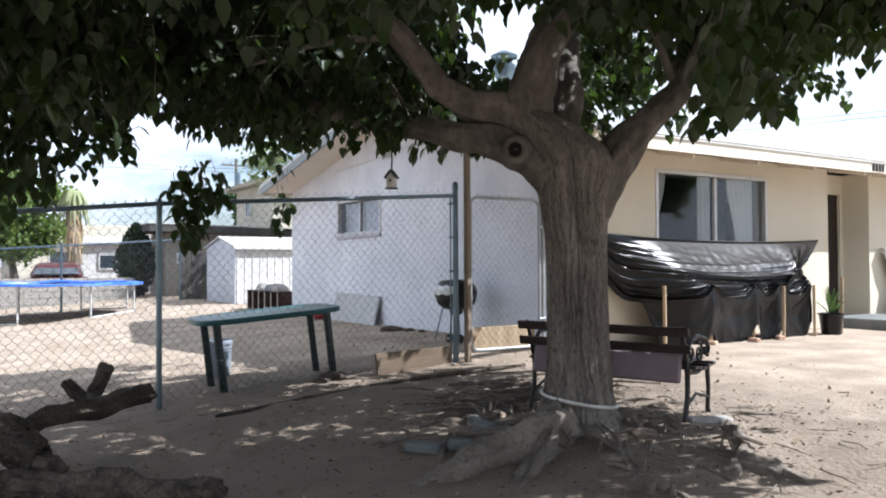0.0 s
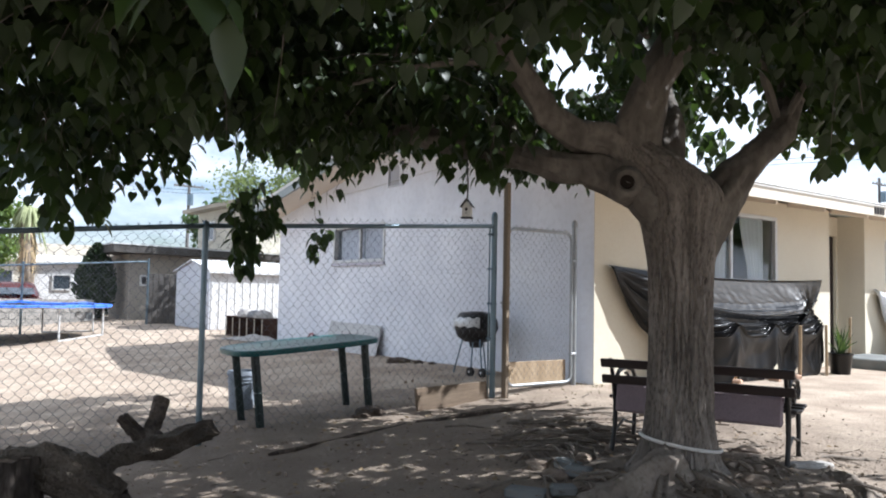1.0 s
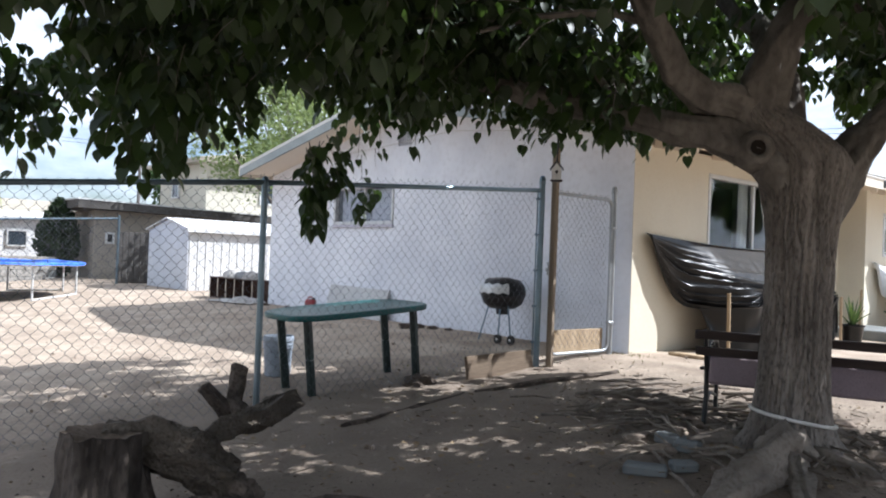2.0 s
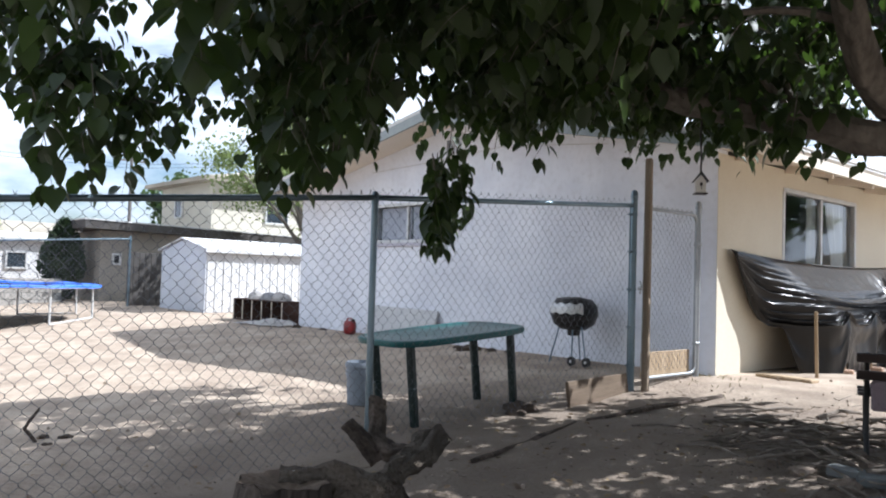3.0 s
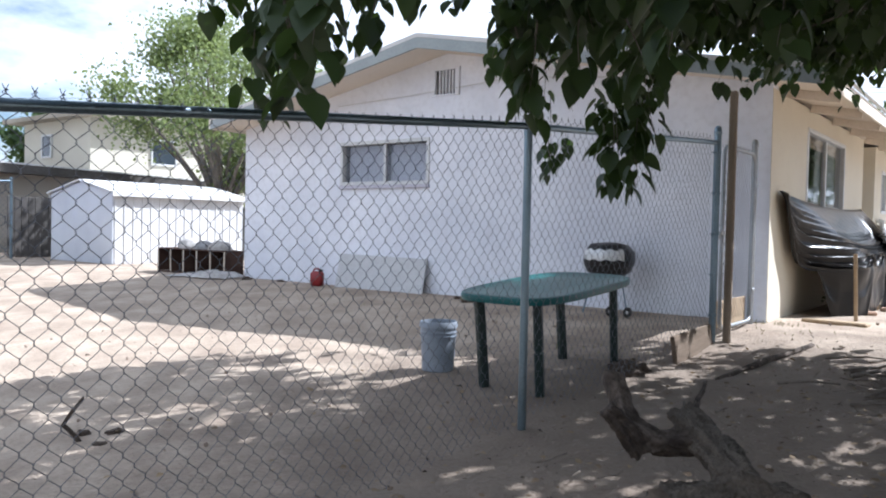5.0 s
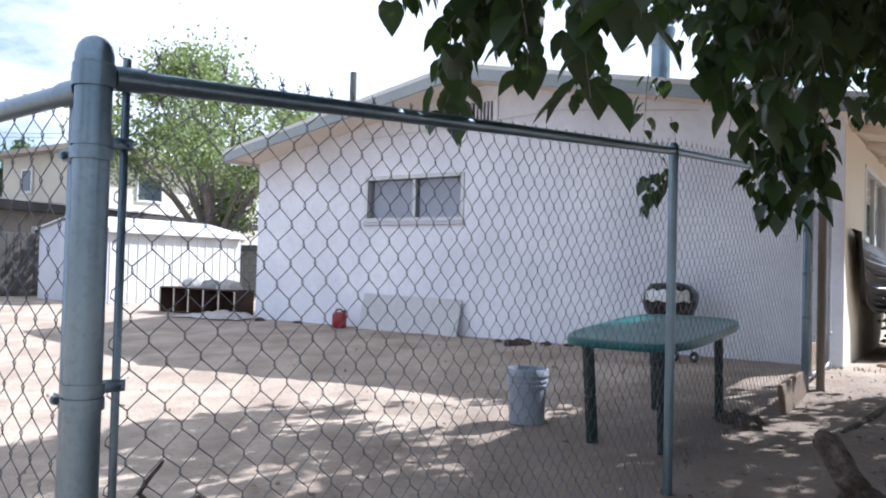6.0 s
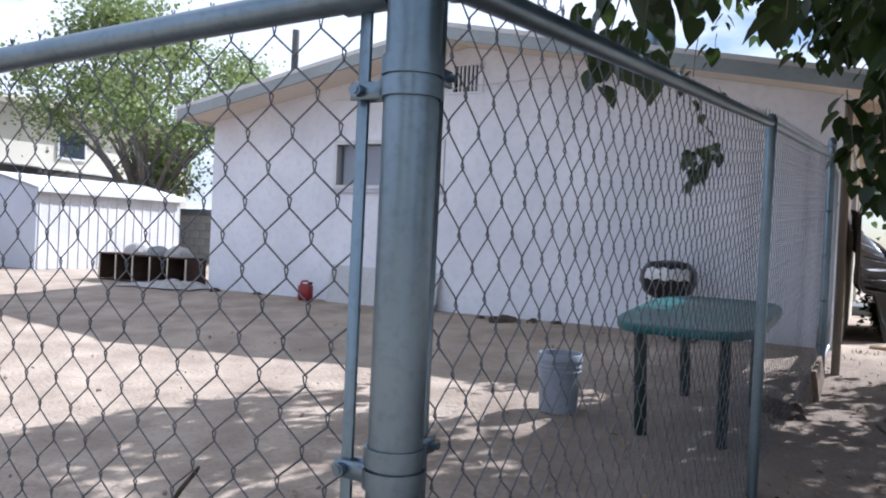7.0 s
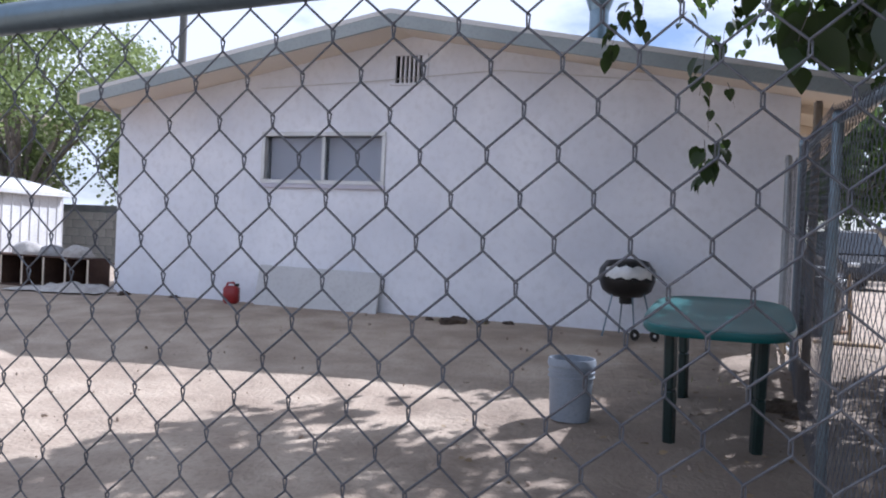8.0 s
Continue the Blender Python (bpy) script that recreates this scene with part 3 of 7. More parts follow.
def chain_link(start, end, top, bottom, pitch=0.0785, rise=0.0925, wire=0.0014, sides=4, ends=0.065, flip=0, warp=None):
    """Woven diamonds between two posts. start, end: plan points; top, bottom: heights as functions of the share of the way."""
    a, b = Vector((*start, 0)), Vector((*end, 0))
    run = (b - a).length
    along, out = (b - a) / run, Vector((-(b - a).y, (b - a).x, 0)) / run
    gap = pitch / 2
    count = int(run / gap)
    verts, faces = [], []
    ring = [(math.cos(2 * math.pi * k / sides), math.sin(2 * math.pi * k / sides)) for k in range(sides)]
    for i in range(count):
        s = (i + 0.5) * gap
        u = s / run
        z_hi, z_lo = top(u) + ends, bottom(u)
        sag = 0.012 * noise.noise(Vector((s * 1.3, 0, 7)))
        n = int((z_hi - z_lo) / (rise / 2))
        pts = []
        for k in range(n + 1):
            z = z_hi - k * rise / 2
            side = 1 if (k + i + flip) % 2 else -1
            w = gap / 2 * side + 0.0016 * side
            at = warp(s + w) if warp else s + w
            for dz, dy in ((0.006, 1), (-0.006, -1)):
                pts.append(a + along * at + out * (wire * 1.1 * dy * side + sag) + Vector((0, 0, z + dz)))
        base = len(verts)
        for j, p in enumerate(pts):
            way = (pts[min(j + 1, len(pts) - 1)] - pts[max(j - 1, 0)]).normalized()
            p1 = out - way * out.dot(way)
            p1.normalize()
            p2 = way.cross(p1)
            for c, d in ring:
                verts.append(tuple(p + p1 * (c * wire) + p2 * (d * wire)))
        for j in range(len(pts) - 1):
            for k in range(sides):
                q = base + j * sides
                faces.append((q + k, q + (k + 1) % sides, q + sides + (k + 1) % sides, q + sides + k))
    g = Geo()
    g.v, g.f = verts, faces
    return g


def barbs(start, end, top, pitch, first):
    """The twisted upright tips of the wire along the top of the fence."""
    a, b = Vector((*start, 0)), Vector((*end, 0))
    run = (b - a).length
    along = (b - a) / run
    out = Vector((-along.y, along.x, 0))
    g = Geo()
    s = first
    while s < run - 0.02:
        c = a + along * s + Vector((0, 0, top(s / run) - 0.012))
        ring = [c + along * (0.009 * math.cos(k * 0.9)) + out * (0.006 * math.sin(k * 0.9)) + Vector((0, 0, 0.0022 * k)) for k in range(9)]
        g.tube(ring, 0.0014, 4)
        for d in (-1, 1):
            g.tube([c + Vector((0, 0, 0.012)), c + along * (0.011 * d) + out * (0.004 * d) + Vector((0, 0, 0.031))], 0.0014, 4)
        s += pitch
    return g


def dome_cap(r, z, at=(0, 0)):
    prof = [(r * 1.06, z - 0.06), (r * 1.14, z - 0.055), (r * 1.14, z - 0.03), (r * 1.06, z - 0.028), (r * 1.05, z - 0.012), (r * 0.9, z + 0.006), (r * 0.6, z + 0.018), (r * 0.25, z + 0.023), (0.001, z + 0.024)]
    return Geo().lathe(prof, 28, (*at, 0))


def brace_band(r, z, at, way, width=0.022):
    """A strap round a post that ends in two bolted ears."""
    g = Geo().lathe([(r + 0.001, z - width / 2), (r + 0.004, z - width / 2), (r + 0.004, z + width / 2), (r + 0.001, z + width / 2)], 24, (*at, 0))
    w = Vector((*way, 0))
    n = Vector((-w.y, w.x, 0))
    c = Vector((*at, z))
    t = Matrix((w, n, Vector((0, 0, 1)))).transposed()
    for s in (-1, 1):
        g.box(c + w * (r + 0.022) + n * (0.0085 * s), (0.05, 0.004, width), 0.001, t)
    g.tube([c + w * (r + 0.034) - n * 0.022, c + w * (r + 0.034) + n * 0.022], 0.005, 8)
    g.tube([c + w * (r + 0.034) + n * 0.012, c + w * (r + 0.034) + n * 0.02], 0.0085, 6)
    return g


def rail_z(y):
    if y < LINE_Y:
        return 1.515 + (1.80 - 1.515) * (y - CORNER_Y) / (LINE_Y - CORNER_Y)
    return 1.80 + (1.985 - 1.80) * (y - LINE_Y) / (GATE_Y - LINE_Y)


def rail_a(x):
    return 1.487 + 0.042 * (x + 6.9)


fence = thing("chain_link_fence", (FX, CORNER_Y, soil(FX, CORNER_Y)), "galvanised chain-link fence round a sandy yard", "fence")
fence_z = soil(FX, CORNER_Y)


def F3(x, y, z):
    """A world place in the fence's own frame."""
    return Vector((x - FX, y - CORNER_Y, z - fence_z))


def fence_part(name, g, material, label="", smooth=True, parent=None):
    g.v = [(v[0] - FX, v[1] - CORNER_Y, v[2] - fence_z) for v in g.v]
    return part(name, g, material, parent or fence, label, smooth)


# corner post
post = fence_part("corner_post", Geo().lathe([(0.033, soil(FX, CORNER_Y) - 0.1), (0.033, 1.545)], 28, (FX, CORNER_Y, 0)), GALV, "thick galvanised corner post")
fence_part("post_cap", dome_cap(0.033, 1.562, (FX, CORNER_Y)), GALV, parent=post)
for z in (1.393, 0.935, 0.45):
    fence_part("brace_band", brace_band(0.033, z, (FX, CORNER_Y), (0, 1)), GALV, parent=post)
    fence_part("brace_band", brace_band(0.034, z - 0.026, (FX, CORNER_Y), (-1, 0)), GALV, parent=post)
fence_part("rail_end", Geo().lathe([(0.0345, 1.49), (0.038, 1.49), (0.038, 1.53), (0.0345, 1.53)], 24, (FX, CORNER_Y, 0)), GALV, parent=post)
# tension bars
fence_part("tension_bar", Geo().box((FX, CORNER_Y + 0.066, 0.72), (0.006, 0.016, 1.68), 0.001), GALV)
fence_part("tension_bar", Geo().box((FX - 0.068, CORNER_Y, 0.70), (0.016, 0.006, 1.66), 0.001), GALV)
fence_part("tension_bar", Geo().box((FX + 0.165, GATE_Y - 0.06, 1.1), (0.006, 0.016, 1.76), 0.001), GALV)
# line post, and one along the other side
for x, y, z in ((LX, LINE_Y, rail_z(LINE_Y)), (FX - 3.08, CORNER_Y, rail_a(FX - 3.08)), (FX - 6.16, CORNER_Y, rail_a(FX - 6.16)), (FX - 9.2, CORNER_Y, rail_a(FX - 9.2))):
    p = fence_part("line_post", Geo().lathe([(0.024, soil(x, y) - 0.1), (0.024, z - 0.01)], 18, (x, y, 0)), GALV)
    loop = Geo().lathe([(0.026, z - 0.05), (0.027, z - 0.01), (0.026, z + 0.02), (0.018, z + 0.04), (0.001, z + 0.046)], 18, (x, y, 0))
    fence_part("loop_cap", loop, GALV, parent=p)
# gate post
gp = fence_part("gate_post", Geo().lathe([(0.03, soil(FX, GATE_Y) - 0.1), (0.03, 2.10)], 22, (FX + 0.165, GATE_Y, 0)), GALV)
fence_part("post_cap", dome_cap(0.03, 2.11, (FX + 0.165, GATE_Y)), GALV, parent=gp)
for z in (1.9, 1.55, 1.2, 0.85, 0.5):
    fence_part("brace_band", brace_band(0.03, z, (FX + 0.165, GATE_Y), (0, -1)), GALV, parent=gp)
# rails
RB = 0.0205
fence_part("top_rail", Geo().tube([(FX, CORNER_Y + 0.036, rail_z(CORNER_Y)), (FX + 0.02, 2.4, rail_z(2.4)), (LX, LINE_Y, rail_z(LINE_Y)), (FX + 0.10, 5.5, rail_z(5.5)), (FX + 0.16, GATE_Y - 0.03, rail_z(GATE_Y))], RB, 14), GALV)
fence_part("top_rail", Geo().tube([(FX - 0.036, CORNER_Y, rail_a(FX)), (FX - 5, CORNER_Y, rail_a(FX - 5)), (FX - 9.2, CORNER_Y, rail_a(FX - 9.2))], RB, 14), GALV)
fence_part("rail_cup", Geo().tube([(FX, CORNER_Y + 0.034, rail_z(CORNER_Y)), (FX, CORNER_Y + 0.10, rail_z(CORNER_Y + 0.07))], 0.0245, 14), GALV)
fence_part("rail_cup", Geo().tube([(FX - 0.034, CORNER_Y, rail_a(FX)), (FX - 0.10, CORNER_Y, rail_a(FX - 0.07))], 0.0245, 14), GALV)
# woven wire, one sheet a stretch
def mesh_top(y):
    """The uneven upper edge of the wire between the corner and the line post."""
    return 1.573 + 0.045 * (y - 0.998) + 0.015 * (y - 0.998) ** 2


mesh_b = chain_link((FX, 0.9155), (LX - 0.024, LINE_Y), lambda u: mesh_top(0.9155 + u * 3.075), lambda u: soil(FX, CORNER_Y + u * 3.1) + 0.02, pitch=0.0825, rise=0.0925, ends=0.0)
fence_part("wire_mesh", mesh_b, WIRE, "woven diamond wire", smooth=False).data.shade_smooth()
fence_part("barbs", barbs((FX, 0.9155), (LX - 0.024, LINE_Y), lambda u: mesh_top(0.9155 + u * 3.075), 0.0825, 0.0825), WIRE, "twisted wire tips above the rail")["kind"] = "stuff"
mesh_c = chain_link((LX - 0.024, LINE_Y), (FX + 0.14, GATE_Y - 0.05), lambda u: rail_z(LINE_Y + u * 2.9), lambda u: soil(FX, LINE_Y + u * 2.9) + 0.02, sides=3)
fence_part("wire_mesh", mesh_c, WIRE, "woven diamond wire", smooth=False)
def slack(s):
    """The weave is drawn out near the corner post and closes up away from it."""
    n = s / 0.0785
    return 0.0785 * n - 0.0003 * min(n, 14.0) ** 2 - 0.0084 * max(0.0, n - 14.0)


mesh_a = chain_link((-6.9190, CORNER_Y), (FX - 9.2, CORNER_Y), lambda u: 1.507 - 0.03 * u * 9.14, lambda u: soil(FX - u * 9, CORNER_Y) + 0.02, pitch=0.0785, rise=0.091, ends=0.0, flip=1, warp=slack)
fence_part("wire_mesh", mesh_a, WIRE, "woven diamond wire", smooth=False).data.shade_smooth()


# ---- gate ----
def build_gate():
    x, y0, y1, z0, z1 = FX + 0.165, LATCH_Y + 0.05, HINGE_Y - 0.06, 0.36, 1.98
    gate = thing("chain_link_gate", (x, y0, soil(x, y0)), "closed galvanised chain-link walk gate beside the house", "gate")
    r, c = 0.018, 0.09
    pts = [(0, c, 0)]
    zb = soil(x, y0)
    w, lo, hi = y1 - y0, z0 - zb, z1 - zb
    ring = []
    for cy, cz, a0 in ((w - c, hi - c, 0), (c, hi - c, 90), (c, lo + c, 180), (w - c, lo + c, 270)):
        for k in range(6):
            a = radians(a0 + k * 18)
            ring.append((0, cy + c * math.cos(a), cz + c * math.sin(a)))
    ring.append(ring[0])
    part("gate_frame", Geo().tube(ring, r, 12, cap=False), GATE_STEEL, gate, smooth=True)
    m = chain_link((x - 0.022, y0 + 0.02), (x - 0.022, y1 - 0.02), lambda u: z1 - 0.05, lambda u: z0 + 0.02, sides=3)
    m.v = [(v[0] - x, v[1] - y0, v[2] - zb) for v in m.v]
    part("wire_mesh", m, WIRE, gate, "woven diamond wire")
    part("kick_board", Geo().box((-0.045, w / 2, 0.22), (0.02, w - 0.08, 0.24), 0.004), WOOD_TAN, gate, "weathered tan board wired to the foot")
    part("latch", Geo().box((0.0, -0.03, 0.95), (0.05, 0.10, 0.03), 0.006).tube([(0.0, -0.07, 0.9), (0.03, -0.09, 0.98), (0.0, -0.07, 1.02)], 0.008, 8), GATE_STEEL, gate)
    for z in (lo + 0.3, hi - 0.3):
        part("hinge", Geo().box((0.0, w + 0.03, z), (0.05, 0.09, 0.03), 0.006), GATE_STEEL, gate)
    for k in range(9):
        y = 0.1 + k * (w - 0.2) / 8
        part("scroll", Geo().tube([(0, y - 0.03, hi), (0, y - 0.015, hi + 0.03), (0, y + 0.01, hi + 0.035), (0, y + 0.03, hi)], 0.003, 5), GATE_STEEL, gate)


build_gate()
hinge = thing("gate_hinge_post", (FX + 0.15, HINGE_Y, soil(FX, HINGE_Y)), "galvanised hinge post beside the house corner", "post")
part("post", Geo().lathe([(0.03, -0.1), (0.03, 2.10 - soil(FX, HINGE_Y))], 22), GATE_STEEL, hinge, smooth=True)
part("post_cap", dome_cap(0.03, 2.11 - soil(FX, HINGE_Y)), GATE_STEEL, hinge, smooth=True)

g = Geo()
zz = soil(-6.58, 7.0)
g.box((0, 0, 1.04), (0.062, 0.062, 2.28), 0.012)
wood_post = alone("wooden_post", g, WOOD_GREY, "weathered square wooden post beside the gate", "post", (-6.59, 7.01, zz), 4)
g = Geo().box((0, 0, 0.11), (0.035, 0.86, 0.25), 0.006)
plank = alone("plank", g, PLANK_WOOD, "weathered tan plank standing on edge at the fence foot", "plank", (-6.66, 6.40, soil(-6.66, 6.4) + 0.0), 0)
plank.matrix_basis = pose(-6.66, 6.42, soil(-6.66, 6.42) - 0.03, 1.5, -8, 0)


# ---- mulberry tree ----
tree = thing("mulberry_tree", (-3.7, 5.9, soil(-3.7, 5.9)), "old mulberry tree, pruned trunk, exposed roots, low dense crown", "tree")
TZ = soil(-3.7, 5.9)


def T(x, y, z):
    return Vector((x + 3.7, y - 5.9, z - TZ))


def build_trunk():
    """A ridged trunk that flares at its foot, swells under the fork and runs up into the leader."""
    n, rows, verts = 200, 190, []
    for j in range(rows + 1):
        v = j / rows
        z = -0.12 + v * 2.20
        c = Vector((0.02 + 0.055 * z - 0.05 * max(0.0, z - 1.75), -0.02 - 0.065 * z - 0.28 * max(0.0, z - 1.8), 0))
        lean = min(1.0, max(0.0, (z - 1.62) / 0.40))
        lean = lean * lean * (3 - 2 * lean)
        c += Vector((-0.19 * lean, -0.14 * lean, 0))
        r = 0.180 + 0.07 * math.exp(-max(z, 0) / 0.10) + 0.04 * math.exp(-max(z, 0) / 0.4)
        r += 0.075 * math.exp(-(((z - 1.68) / 0.30) ** 2)) - 0.06 * max(0.0, (z - 1.75) / 0.55) - 0.45 * max(0.0, z - 1.88)
        for k in range(n):
            a = 2 * math.pi * k / n
            warp = noise.noise(Vector((math.cos(a) * 1.3, math.sin(a) * 1.3, z * 0.7 + 4)))
            bend = 0.8 * noise.noise(Vector((math.cos(a) * 3, math.sin(a) * 3, z * 3.5)))
            q = Vector((math.cos(a) * 8.5 + bend, math.sin(a) * 8.5 + bend, z * 1.5))
            groove = max(0.0, 1 - abs(noise.noise(q)) * 5.0)
            small = max(0.0, 1 - abs(noise.noise(q * 2.3 + Vector((0, 0, z * 2)))) * 4.0)
            fine = noise.noise(Vector((math.cos(a) * 26, math.sin(a) * 26, z * 14)))
            lobe = 0.11 * math.exp(-max(z, 0) / 0.12) * math.sin(a * 5 + 0.7)
            fade = 1.0 - 0.75 * min(1.0, max(0.0, (z - 1.55) / 0.5))
            rr = r * (1 + 0.05 * warp + lobe) + fade * (0.010 - 0.026 * groove - 0.010 * small) + 0.003 * fine
            verts.append((c.x + rr * math.cos(a), c.y + rr * math.sin(a), z))
    faces = [(j * n + k, j * n + (k + 1) % n, (j + 1) * n + (k + 1) % n, (j + 1) * n + k) for j in range(rows) for k in range(n)]
    faces.append(tuple(rows * n + k for k in range(n)))
    g = Geo()
    g.v, g.f = verts, faces
    return g


part("trunk", build_trunk(), BARK, tree, "deeply ridged grey-brown trunk", tidy=False).data.shade_smooth()
BOUGHS = [
    # points and radii of the main limbs
    ([(-3.60, 5.72, 1.62), (-3.68, 5.55, 1.92), (-3.93, 5.32, 2.08), (-4.35, 5.08, 2.17), (-4.9, 4.82, 2.33), (-5.6, 4.45, 2.6), (-6.3, 4.1, 2.85)], [0.08, 0.118, 0.092, 0.08, 0.07, 0.05, 0.02]),
    ([(-3.74, 5.58, 1.95), (-3.84, 5.46, 2.22), (-3.95, 5.22, 2.29), (-3.98, 5.03, 2.38), (-3.96, 4.8, 2.58), (-3.92, 4.5, 2.80), (-3.7, 3.7, 3.05), (-3.4, 2.9, 3.25)], [0.08, 0.11, 0.09, 0.08, 0.07, 0.062, 0.045, 0.02]),
    ([(-3.74, 5.58, 1.98), (-3.76, 5.56, 2.12), (-3.75, 5.56, 2.35), (-3.68, 5.58, 2.58), (-3.55, 5.62, 2.80), (-3.35, 5.66, 3.15), (-2.9, 5.4, 3.9), (-2.7, 5.1, 4.4)], [0.13, 0.165, 0.15, 0.12, 0.095, 0.075, 0.05, 0.02]),
    ([(-3.56, 5.80, 1.5), (-3.48, 5.92, 1.84), (-3.38, 6.12, 2.10), (-3.29, 6.38, 2.36), (-3.27, 6.52, 2.62), (-3.18, 6.62, 2.95)], [0.11, 0.145, 0.10, 0.075, 0.055, 0.025]),
    ([(-3.60, 5.72, 2.0), (-3.78, 5.9, 2.4), (-4.1, 6.2, 2.9), (-4.7, 6.6, 3.4), (-5.3, 7.0, 3.7)], [0.08, 0.10, 0.08, 0.06, 0.02]),
]
for pts, radii in BOUGHS:
    fine_pts, fine_r = [], []
    for i in range(len(pts) - 1):
        for s in range(9):
            u = s / 9
            p = Vector(pts[i]).lerp(Vector(pts[i + 1]), u)
            jog = Vector((noise.noise(p * 2.1), noise.noise(p * 2.1 + Vector((9, 0, 0))), noise.noise(p * 2.1 + Vector((0, 9, 0))))) * 0.03
            fine_pts.append(T(*(p + jog)))
            fine_r.append(radii[i] * (1 - u) + radii[i + 1] * u)
    fine_pts.append(T(*pts[-1]))
    fine_r.append(radii[-1])
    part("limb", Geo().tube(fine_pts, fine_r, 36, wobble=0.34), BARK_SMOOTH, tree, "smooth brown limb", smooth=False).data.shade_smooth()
# the round scar of a cut limb
# Near-black for the shade painted inside the knot.
KNOT_DARK = shade("painted_hole_shade", (0.012, 0.009, 0.007), (0.02, 0.014, 0.01), 0.95, 6, 40)
kx, ky, kz = -3.675, 5.375, 1.97
out = Vector((0.70, -0.71, 0.05)).normalized()
t = out.to_track_quat("Z", "Y").to_matrix()
ringv = Geo()
prof = [(0.12, -0.10), (0.105, -0.03), (0.085, 0.015), (0.066, 0.025), (0.05, 0.018), (0.042, 0.0), (0.04, -0.02)]
ringv.lathe(prof, 26)
ringv.v = [tuple(T(kx, ky, kz) + t @ Vector(v)) for v in ringv.v]
knot = part("knot", ringv, BARK_SMOOTH, tree, "healed ring round a cut branch", smooth=True)
# Shallow near-black disc paints the shade of a deep hole.
hole = Geo().lathe([(0.043, 0.004), (0.035, -0.006), (0.001, -0.012)], 20)
hole.v = [tuple(T(kx, ky, kz) + t @ Vector(v)) for v in hole.v]
part("knot_hole", hole, KNOT_DARK, knot)

# leaf blade: pointed heart with a fold along the midrib
LEAF_V = np.array([(0, 0.04, 0), (-0.27, -0.04, 0.05), (-0.47, 0.17, 0.11), (-0.50, 0.43, 0.12), (-0.31, 0.74, 0.06), (0, 1.08, -0.08), (0.31, 0.74, 0.06), (0.50, 0.43, 0.12), (0.47, 0.17, 0.11), (0.27, -0.04, 0.05), (0, 0.30, 0.01), (0, 0.66, 0.0)])
LEAF_F = np.array([(0, 10, 2, 1), (10, 11, 3, 2), (11, 5, 4, 3), (0, 9, 8, 10), (10, 8, 7, 11), (11, 7, 6, 5)])


def leaf_mesh(name, places, ways, normals, sizes, material):
    """One mesh of many leaves: base, direction of the tip, facing and length of each."""
    ways = ways / np.linalg.norm(ways, axis=1, keepdims=True)
    side = np.cross(ways, normals)
    side /= np.linalg.norm(side, axis=1, keepdims=True) + 1e-9
    up = np.cross(side, ways)
    v = places[:, None] + sizes[:, None, None] * (LEAF_V[None, :, 0:1] * 0.82 * side[:, None] + LEAF_V[None, :, 1:2] * ways[:, None] + LEAF_V[None, :, 2:3] * up[:, None])
    n, k = len(places), len(LEAF_V)
    f = (LEAF_F[None] + (np.arange(n) * k)[:, None, None]).reshape(-1, 4)
    me = bpy.data.meshes.new(name)
    me.from_pydata(v.reshape(-1, 3), [], f)
    me.materials.append(material)
    me.shade_smooth()
    return me


CROWN = Vector((-3.45, 4.75, 0))
RX, RY = 3.05, 3.75


def crown_floor(x, y):
    """The height of the crown's ragged underside."""
    s = 0.6 * (x + 5.0) + 0.6 * (y - 4.5)
    z = min(max(2.14 + 0.16 * s, 1.74), 2.5)
    z += 0.24 * noise.noise(Vector((x * 1.1, y * 1.1, 2))) + 0.12 * noise.noise(Vector((x * 2.3, y * 2.3, 8)))
    return z


